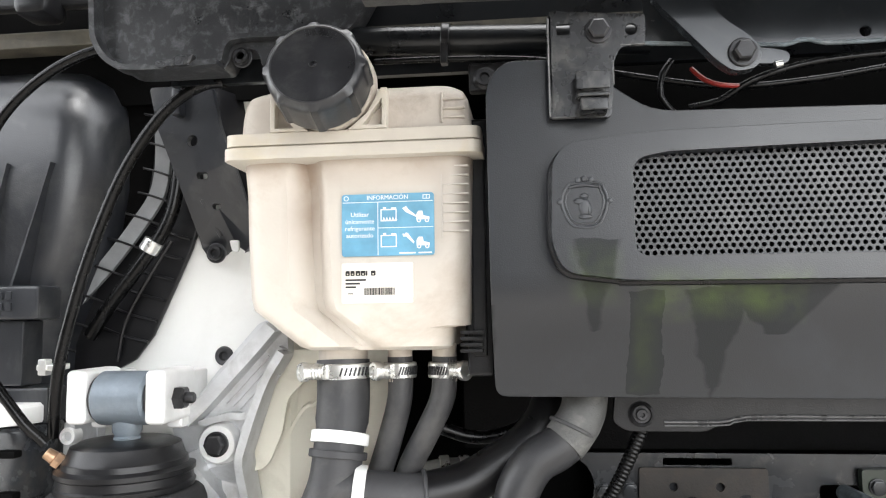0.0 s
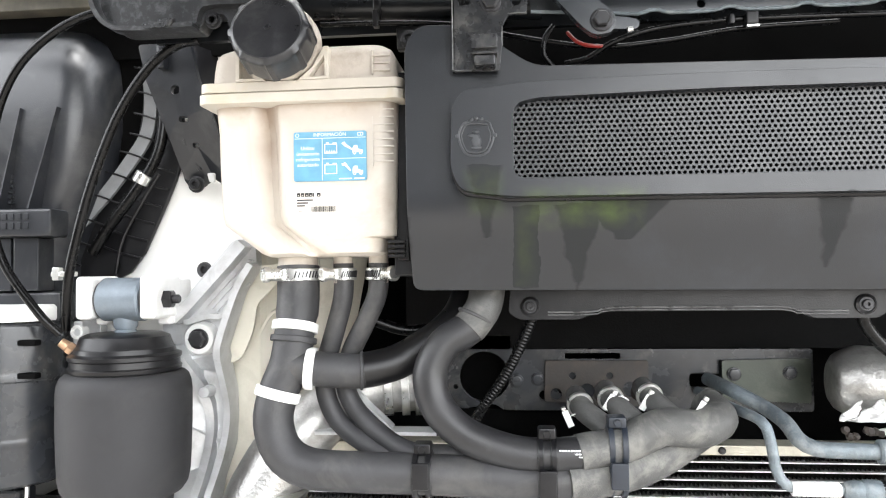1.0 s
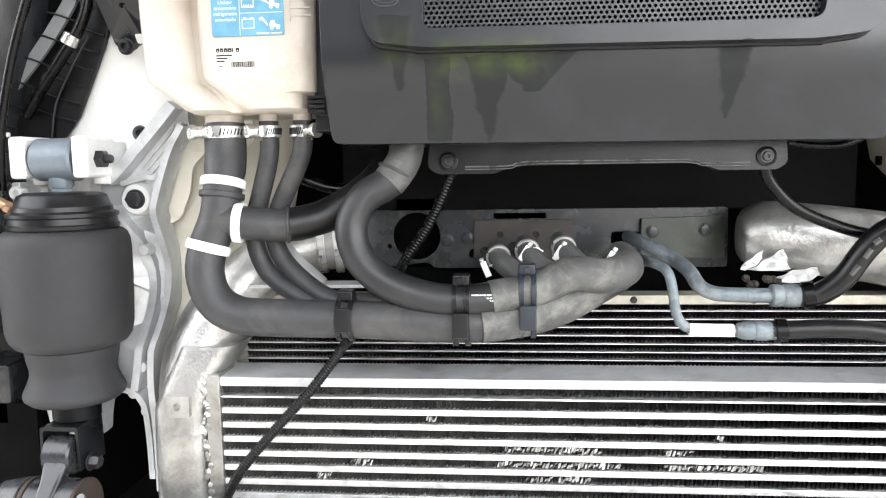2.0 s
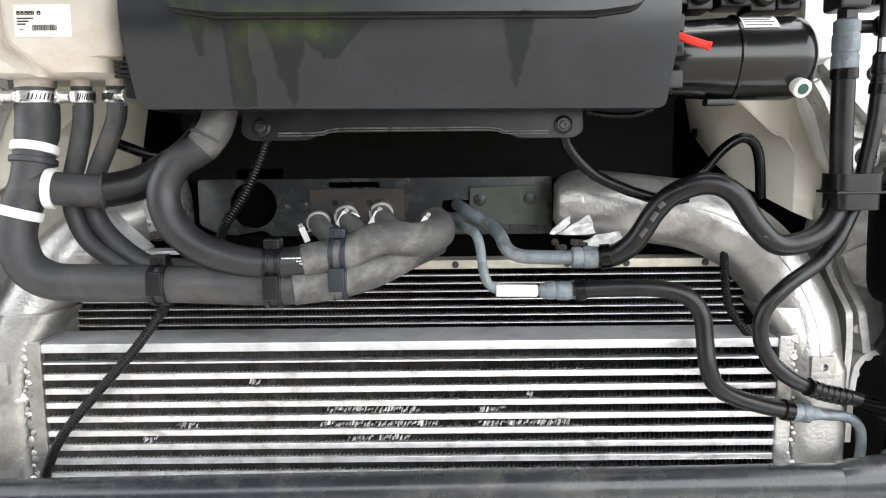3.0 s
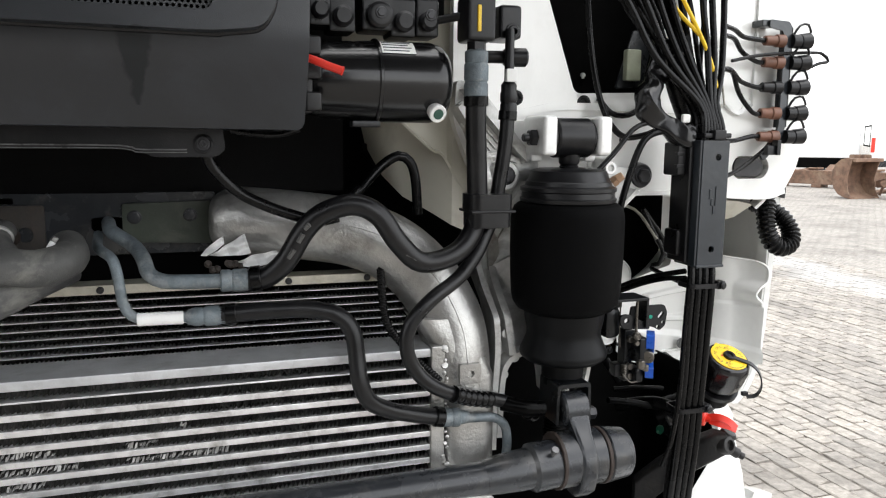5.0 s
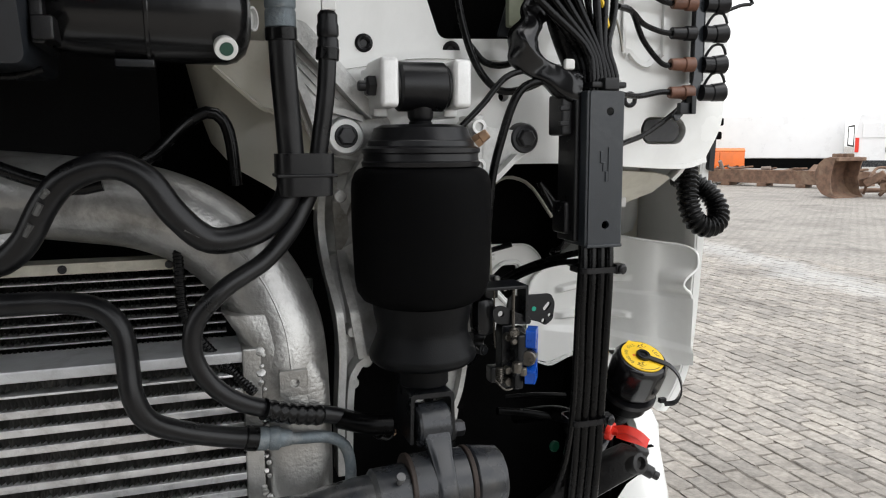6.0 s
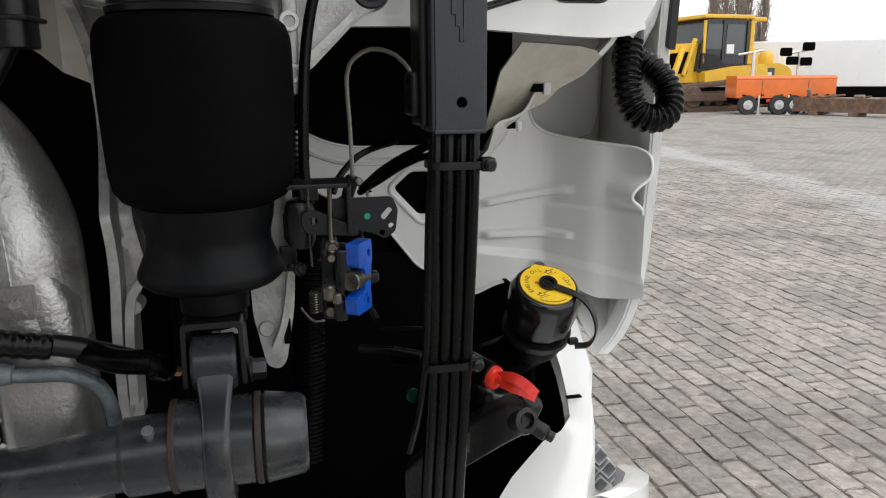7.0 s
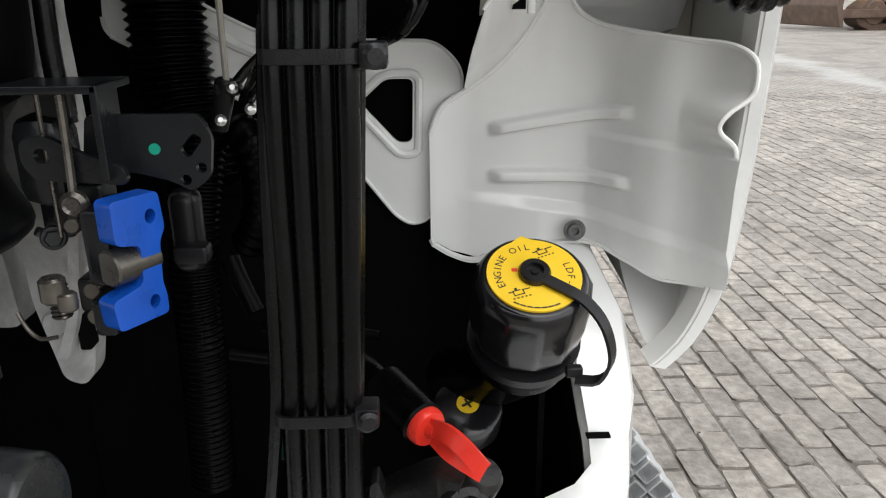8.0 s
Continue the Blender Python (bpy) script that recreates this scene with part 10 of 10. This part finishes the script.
bd_part("sprocket", lambda b: (cyl(b, (-1.15, -1.24, 0.42), (-1.15, -1.1, 0.42), 0.3, None, 20, 0.03), cyl(b, (-1.15, -1.27, 0.42), (-1.15, -1.2, 0.42), 0.12, None, 12, 0.02)), M_TRACK, "mud-caked idler wheel", tk)
bd_part("door_panel", lambda b: plate(b, rounded([(-0.68, 1.2), (-0.64, 1.62), (-0.1, 1.55), (0.12, 1.3), (0.9, 1.3), (0.9, 1.24), (-0.3, 1.15)], 0.03), (), -0.79, -0.765, 0.005), M_DKSTEEL, "dark lower cab panel", cabp)
for x in (-0.56, 0.08, 0.9):
    bd_part("cab_post", lambda b, x=x: box(b, x - 0.04, x + 0.04, -0.79, -0.74, 1.3, 2.5, 0.01), M_MACH if x < 0 else M_GREYSTEEL, "", cabp)
bd_part("hood_vent", lambda b: plate(b, rounded([(-1.55, 1.05), (-1.55, 1.6), (-0.95, 1.65), (-0.95, 1.05)], 0.04), (), -0.615, -0.59, 0.005), M_BLACK, "dark side vent")
bd_part("exhaust", lambda b: (cyl(b, (-1.2, -0.2, 1.85), (-1.2, -0.2, 2.35), 0.07, None, 14), cyl(b, (-1.2, -0.2, 2.35), (-1.2, -0.2, 2.5), 0.045, None, 12)), M_BLACK)
bd_part("tilt_cylinder", lambda b: (cyl(b, (-1.1, -0.62, 1.0), (-0.75, -0.62, 2.0), 0.07), cyl(b, (-1.5, -0.7, 0.9), (-1.15, -0.62, 1.75), 0.09)), M_MACH)
bd_part("rear_frame", lambda b: (box(b, 1.0, 1.5, -0.6, 0.6, 1.3, 1.75, 0.05), box(b, 1.05, 1.2, -0.7, -0.55, 1.6, 2.6, 0.03), box(b, 1.05, 1.6, -0.7, -0.55, 2.5, 2.62, 0.03)), M_MACH)
bd_part("blade", lambda b: plate(b, rounded([(-2.3, 0.1), (-2.45, 0.6), (-2.3, 1.15), (-2.2, 1.1), (-2.3, 0.6), (-2.2, 0.1)], 0.04), (), -1.6, 1.6, 0.02), M_TRACK)
bd_part("push_arm", lambda b: box(b, -2.2, 0.2, -1.32, -1.22, 0.3, 0.5, 0.02), M_TRACK)

# second machine, farther off
EX = Matrix.Translation((20.3, 26.6, 0)) @ Matrix.Rotation(-0.4, 4, "Z")
ex_ = thing("excavator", (20.3, 26.6, 0), "yellow compact excavator parked behind the trailers", "excavator")


def ex_part(name, build, material, lbl=""):
    b = bm_new()
    build(b)
    bmesh.ops.transform(b, matrix=EX, verts=b.verts)
    return part(name, b, material, ex_, lbl)


ex_part("undercarriage", lambda b: (box(b, -1.2, 1.2, -0.9, -0.5, 0.0, 0.6, 0.15, 3), box(b, -1.2, 1.2, 0.5, 0.9, 0.0, 0.6, 0.15, 3)), M_TRACK)
ex_part("upper_body", lambda b: plate(b, rounded([(-1.0, 0.8), (-1.0, 1.35), (-0.75, 1.62), (0.35, 1.66), (0.75, 1.45), (0.85, 0.8)], 0.16), (), -0.8, 0.8, 0.08), M_MACH)
ex_part("air_cleaner", lambda b: lathe(b, [(0.26, 0.0), (0.28, 0.1), (0.28, 0.3), (0.2, 0.46), (0.1, 0.52)], (-0.1, -0.3, 1.6), (0, 0, 1), 22), M_MACH)
ex_part("side_window", lambda b: plate(b, rounded([(-0.35, 1.15), (-0.35, 1.48), (0.15, 1.48), (0.15, 1.15)], 0.05), (), -0.83, -0.78, 0.01), M_GLASS)
ex_part("white_notice", lambda b: box(b, -0.25, 0.05, -0.845, -0.83, 1.2, 1.32, 0.005), M_TAPE)
ex_part("boom", lambda b: (box(b, -1.35, -1.0, -0.3, 0.1, 0.9, 2.9, 0.05), box(b, -1.3, -0.8, -0.25, 0.05, 2.75, 3.0, 0.05)), M_MACH)

# heap of rusty attachments
bk = thing("digger_bucket", (15.8, 14.4, 0), "rusty brown excavator bucket lying on the paving", "bucket")
BM_ = Matrix.Translation((16.1, 14.0, 0)) @ Matrix.Rotation(radians(6), 4, "Z")
# side outline, as (depth, height): mouth in front, rounded belly behind
belly = [(0.02, 0.97), (0.16, 1.0), (0.34, 0.96), (0.48, 0.84), (0.56, 0.66), (0.57, 0.46), (0.5, 0.26), (0.36, 0.1), (0.16, 0.02), (-0.02, 0.0)]
TURN_ = Matrix(((0, 1, 0, 0), (1, 0, 0, 0), (0, 0, 1, 0), (0, 0, 0, 1)))
bm = bm_new()
inset = [(v * 0.93 + 0.005, 0.03 + w * 0.945) for v, w in belly]
plate(bm, belly + inset[::-1], (), -0.48, 0.48, 0.004)
bmesh.ops.transform(bm, matrix=BM_ @ TURN_, verts=bm.verts)
bmesh.ops.recalc_face_normals(bm, faces=bm.faces)
part("bucket_shell", bm, M_RUST, bk)
for x in (-0.51, 0.48):
    bm = bm_new()
    plate(bm, belly + [(0.1, 0.2), (0.14, 0.5), (0.08, 0.8)], (), x, x + 0.03, 0.004)
    bmesh.ops.transform(bm, matrix=BM_ @ TURN_, verts=bm.verts)
    bmesh.ops.recalc_face_normals(bm, faces=bm.faces)
    part("bucket_side", bm, M_RUST, bk)
bm = bm_new()
box(bm, -0.5, 0.5, -0.06, 0.03, 0.9, 0.99, 0.015, 2, BM_)
part("top_lip", bm, M_RUST, bk)
for x in (-0.3, -0.1, 0.12):
    bm = bm_new()
    box(bm, x, x + 0.05, 0.02, 0.3, 0.95, 1.08, 0.03, 2, BM_)
    part("bucket_ear", bm, M_RUST, bk)
sb = thing("steel_beam", (18.2, 19.0, 0), "long rusty steel beam with scrap lying on it", "steel beam")
SBM = Matrix.Translation((18.3, 18.6, 0)) @ Matrix.Rotation(radians(-66), 4, "Z")
bm = bm_new()
box(bm, -3.2, 2.6, -0.25, 0.25, 0.1, 0.52, 0.02)
for i in range(40):
    box(bm, -3.1 + i * 0.145, -3.06 + i * 0.145, -0.27, -0.24, 0.46, 0.5, 0.005)
bmesh.ops.transform(bm, matrix=SBM, verts=bm.verts)
part("beam", bm, M_RUST, sb)
bm = bm_new()
for x in (-2.9, -1.7, -0.5, 0.7, 1.9):
    box(bm, x - 0.14, x + 0.14, -0.3, 0.3, 0.0, 0.12, 0.02)
bmesh.ops.transform(bm, matrix=SBM, verts=bm.verts)
part("bearers", bm, M_RUST, sb)
random.seed(8)
for i in range(16):
    bm = bm_new()
    c = V((random.uniform(-2.6, 2.4), random.uniform(-0.15, 0.2), 0.53 + random.uniform(0, 0.05)))
    d = V((random.uniform(-1, 1), random.uniform(-0.3, 0.3), random.uniform(-0.15, 0.3))).normalized()
    L = random.uniform(0.25, 0.7)
    if i % 3:
        cyl(bm, c - d * L / 2, c + d * L / 2, random.uniform(0.03, 0.07), None, 10, 0.01)
    else:
        box(bm, -L / 2, L / 2, -0.12, 0.12, -0.03, 0.03, 0.01, 1, Matrix.Translation(c) @ Matrix.Rotation(random.uniform(0, 3), 4, "Z") @ Matrix.Rotation(random.uniform(-0.5, 0.5), 4, "Y"))
    bmesh.ops.transform(bm, matrix=SBM, verts=bm.verts)
    solo("scrap_piece", bm, M_RUST if i % 4 else M_BARK, "rusty scrap piece lying on the beam", "scrap", "scrap on the beam")
gr = thing("grapple", (16.9, 13.9, 0), "rusty grapple attachment tangled with hoses", "grapple")
for i in range(9):
    bm = bm_new()
    a = V((17.0 + random.uniform(-0.5, 0.8), 13.5 + random.uniform(-0.3, 0.4), 0.1))
    box(bm, -0.25, 0.25, -0.1, 0.1, -0.08, 0.1, 0.02, 1, Matrix.Translation(a + V((0, 0, random.uniform(0.0, 0.4)))) @ Matrix.Rotation(random.uniform(0, 3), 4, "Z") @ Matrix.Rotation(random.uniform(-0.7, 0.7), 4, "Y"))
    part("tine", bm, M_RUST, gr)
for i in range(4):
    bm = bm_new()
    c = V((17.2 + random.uniform(-0.3, 0.3), 13.4, 0.5))
    tube(bm, [c + V((0.35 * math.cos(t), random.uniform(-0.05, 0.05), 0.25 * math.sin(t))) for t in np.linspace(0, 5.5 + i * 0.2, 10)], 0.02, 8, 0.06)
    part("hose", bm, M_TYRE, gr)

# white vehicles behind
wt = thing("box_trailer", (21.0, 24.0, 0), "long white box trailer parked behind the scrap", "trailer")
TM = Matrix.Translation((22.5, 25.0, 0)) @ Matrix.Rotation(radians(-38), 4, "Z")
bm = bm_new()
box(bm, -6.0, 3.5, 0.0, 2.5, 0.75, 2.5, 0.06)
bmesh.ops.transform(bm, matrix=TM, verts=bm.verts)
part("box_body", bm, M_VAN, wt)
bm = bm_new()
box(bm, -6.0, 3.5, 0.05, 2.4, 0.35, 0.75, 0.03)
bmesh.ops.transform(bm, matrix=TM, verts=bm.verts)
part("underframe", bm, M_BLACK, wt)
for x in (-4.0, -1.0, 2.0):
    bm = bm_new()
    cyl(bm, TM @ V((x, 0.1, 0.35)), TM @ V((x, 0.35, 0.35)), 0.35, None, 22, 0.03)
    part("wheel", bm, M_TYRE, wt)
vn = thing("white_van", (24.5, 20.5, 0), "white van seen from the rear with red tail lights", "van")
VM = Matrix.Translation((25.6, 21.2, 0)) @ Matrix.Rotation(radians(-48), 4, "Z")
bm = bm_new()
plate(bm, rounded([(-1.1, 0.45), (-1.1, 1.7), (-0.95, 2.45), (0.95, 2.45), (1.1, 1.7), (1.1, 0.45)], 0.12), (), 0, 4.5, 0.06)
bmesh.ops.transform(bm, matrix=VM, verts=bm.verts)
vb = part("van_body", bm, M_VAN, vn)
for x0, x1, z0, z1, m, nm in ((-1.08, -0.95, 1.0, 1.55, M_RED, "tail_light"), (0.95, 1.08, 1.0, 1.55, M_RED, "tail_light"), (-0.85, -0.08, 1.55, 2.1, M_VAN, "blank_window"), (0.08, 0.85, 1.55, 2.1, M_VAN, "blank_window"), (-0.06, -0.01, 1.0, 1.2, M_BLACK, "door_handle"), (-1.0, 1.0, 0.45, 0.7, M_GREYSTEEL, "rear_bumper")):
    bm = bm_new()
    box(bm, x0, x1, -0.04, 0.02, z0, z1, 0.01)
    bmesh.ops.transform(bm, matrix=VM, verts=bm.verts)
    part(nm, bm, m, vn)
bm = bm_new()
plate(bm, [(-1.35, 1.25), (-1.35, 2.0), (-1.12, 2.05), (-1.12, 1.2)], [[(-1.32, 1.3), (-1.15, 1.26), (-1.15, 1.98), (-1.32, 1.95)]], 0.3, 0.34)
bmesh.ops.transform(bm, matrix=VM, verts=bm.verts)
part("mirror_frame", bm, M_BLACK, vn)
for s in (-0.9, 0.9):
    bm = bm_new()
    cyl(bm, VM @ V((s - 0.1, 0.9, 0.34)), VM @ V((s + 0.1, 0.9, 0.34)), 0.34, None, 20, 0.03)
    part("wheel", bm, M_TYRE, vn)


# unseen dark blocks behind the walk, added to darken the cover's reflections
rw = thing("unseen_dark_blocks", (-6.0, -7.5, 0), "unseen dark blocks added to darken reflections in the intake cover", "trailers")
for i in range(4):
    bm = bm_new()
    box(bm, -16.5 + i * 4.5, -12.3 + i * 4.5, -9.5, -6.5, 0.9, 4.4, 0.08)
    part("trailer_body", bm, M_DKSTEEL, rw)
    bm = bm_new()
    box(bm, -16.3 + i * 4.5, -12.5 + i * 4.5, -9.2, -6.8, 0.0, 0.9, 0.05)
    part("block_base", bm, M_TYRE, rw)

# bent pipes dropped beside the bucket
for pts, r in (([(16.9, 14.3, 0.05), (17.0, 14.2, 0.5), (17.4, 14.3, 0.72), (17.9, 14.2, 0.55), (18.0, 14.3, 0.06)], 0.035),
               ([(17.1, 14.0, 0.04), (17.5, 13.9, 0.35), (18.0, 14.0, 0.42), (18.5, 14.1, 0.05)], 0.045),
               ([(16.8, 14.5, 0.04), (17.3, 14.6, 0.12), (18.2, 14.4, 0.1), (18.8, 14.6, 0.04)], 0.06)):
    bm = bm_new()
    tube(bm, pts, r, 10, 0.08)
    solo("bent_pipe", bm, M_RUST, "rusty bent pipe dropped beside the bucket", "pipe", "bent pipes")

# bare poplars
def poplar(at, hgt, seed):
    random.seed(seed)
    th = thing("poplar_tree", at, "bare leafless poplar with upright twigs", "tree", "poplar row")
    b = bm_new()
    tube(b, [V(at), V(at) + V((0.1, 0, hgt * 0.5)), V(at) + V((0, 0.1, hgt))], lambda t: 0.28 * (1 - t) + 0.02, 8, hgt / 8)
    part("trunk", b, M_BARK, th)
    b = bm_new()
    for i in range(150):
        z = hgt * random.uniform(0.12, 0.95)
        a = random.uniform(0, 6.28)
        L = random.uniform(0.12, 0.3) * hgt * (1.05 - z / hgt) + 0.6
        p = V(at) + V((0, 0, z))
        out_ = V((math.cos(a), math.sin(a), 0))
        q = [p, p + out_ * L * 0.16 + V((0, 0, L * 0.35)), p + out_ * L * random.uniform(0.2, 0.34) + V((0, 0, L))]
        tube(b, q, lambda t: 0.05 * (1 - t) + 0.012, 4, L / 3)
        for k in range(3):
            s0 = q[1].lerp(q[2], random.random())
            e = s0 + V((random.uniform(-0.5, 0.5), random.uniform(-0.5, 0.5), random.uniform(0.8, 1.6)))
            tube(b, [s0, (s0 + e) / 2 + V((0.05, 0, 0)), e], 0.014, 3, 1.0)
    part("crown", b, M_BARK, th)


for i, (x, y, hh) in enumerate(((39.5, 59.5, 11.0), (41.0, 60, 12.5), (42.3, 60.5, 12.0), (45.0, 62, 9.5), (37.5, 58, 9.0))):
    poplar((x, y, 0), hh, 30 + i)

# ---- paving blocks ----
random.seed(17)
PXB, PYB = 0.087, 0.16


def block_mesh(seed):
    random.seed(seed)
    b = bm_new()
    hx, hy = PXB / 2 - 0.0032 + random.uniform(-0.0015, 0.0008), PYB / 2 - 0.0034 + random.uniform(-0.003, 0.001)
    base = rounded([(-hx, -hy), (hx, -hy), (hx, hy), (-hx, hy)], [random.uniform(0.006, 0.02) for _ in range(4)], 2)
    ringl = [[(x * s + random.uniform(-0.0036, 0.0036), y * s2 + random.uniform(-0.0042, 0.0042), z + (random.uniform(-0.0015, 0.0015) if z > 0 else 0)) for x, y in base] for s, s2, z in ((1.0, 1.0, -0.03), (1.0, 1.0, 0.0045), (0.93, 0.965, 0.0085))]
    loft(b, ringl, False, True)
    me = bpy.data.meshes.new("paving_block")
    b.normal_update()
    bmesh.ops.recalc_face_normals(b, faces=b.faces)
    b.to_mesh(me)
    b.free()
    me.materials.append(M_PAVE)
    return me


blocks = [block_mesh(k) for k in range(12)]
bed = bm_new()
vs = [bed.verts.new(p) for p in ((1.8, 1.2, 0.002), (7.34, 1.2, 0.002), (7.34, 9.2, 0.002), (1.8, 9.2, 0.002))]
bed.faces.new(vs)
part("joint_bed", bed, M_JOINT, ground)
cells = []
for i in range(int((7.4 - 1.3) / PXB)):
    for j in range(int((9.4 - 1.3) / PYB)):
        x = 1.325 + (i + 0.5) * PXB
        y = 1.219 + (j + (0.5 if i % 2 else 0.0)) * PYB
        # the yard beside the cab's corner
        if x < 1.8:
            continue
        cells.append(((x - 2.3) ** 2 + (y - 2.0) ** 2, x, y))
cells.sort()
rest_v, rest_f = [], []
for k, (_, x, y) in enumerate(cells):
    dz, rz = random.uniform(-0.003, 0.003), random.uniform(-0.04, 0.04)
    if k < 300:
        ob = new("paving_block", blocks[k % 12])
        ob.parent = ground
        ob.matrix_basis = Matrix.Translation((x, y, dz)) @ Matrix.Rotation(rz, 4, "Z")
    else:
        m = Matrix.Translation((x, y, dz)) @ Matrix.Rotation(rz, 4, "Z")
        me = blocks[random.randrange(12)]
        o0 = len(rest_v)
        rest_v += [(m @ v.co)[:] for v in me.vertices]
        rest_f += [tuple(o0 + i for i in p.vertices) for p in me.polygons]
me = bpy.data.meshes.new("paving_blocks")
me.from_pydata(rest_v, [], rest_f)
me.materials.append(M_PAVE)
ob = new("paving_blocks", me)
ob.parent = ground
tagged(ob, kind="stuff")
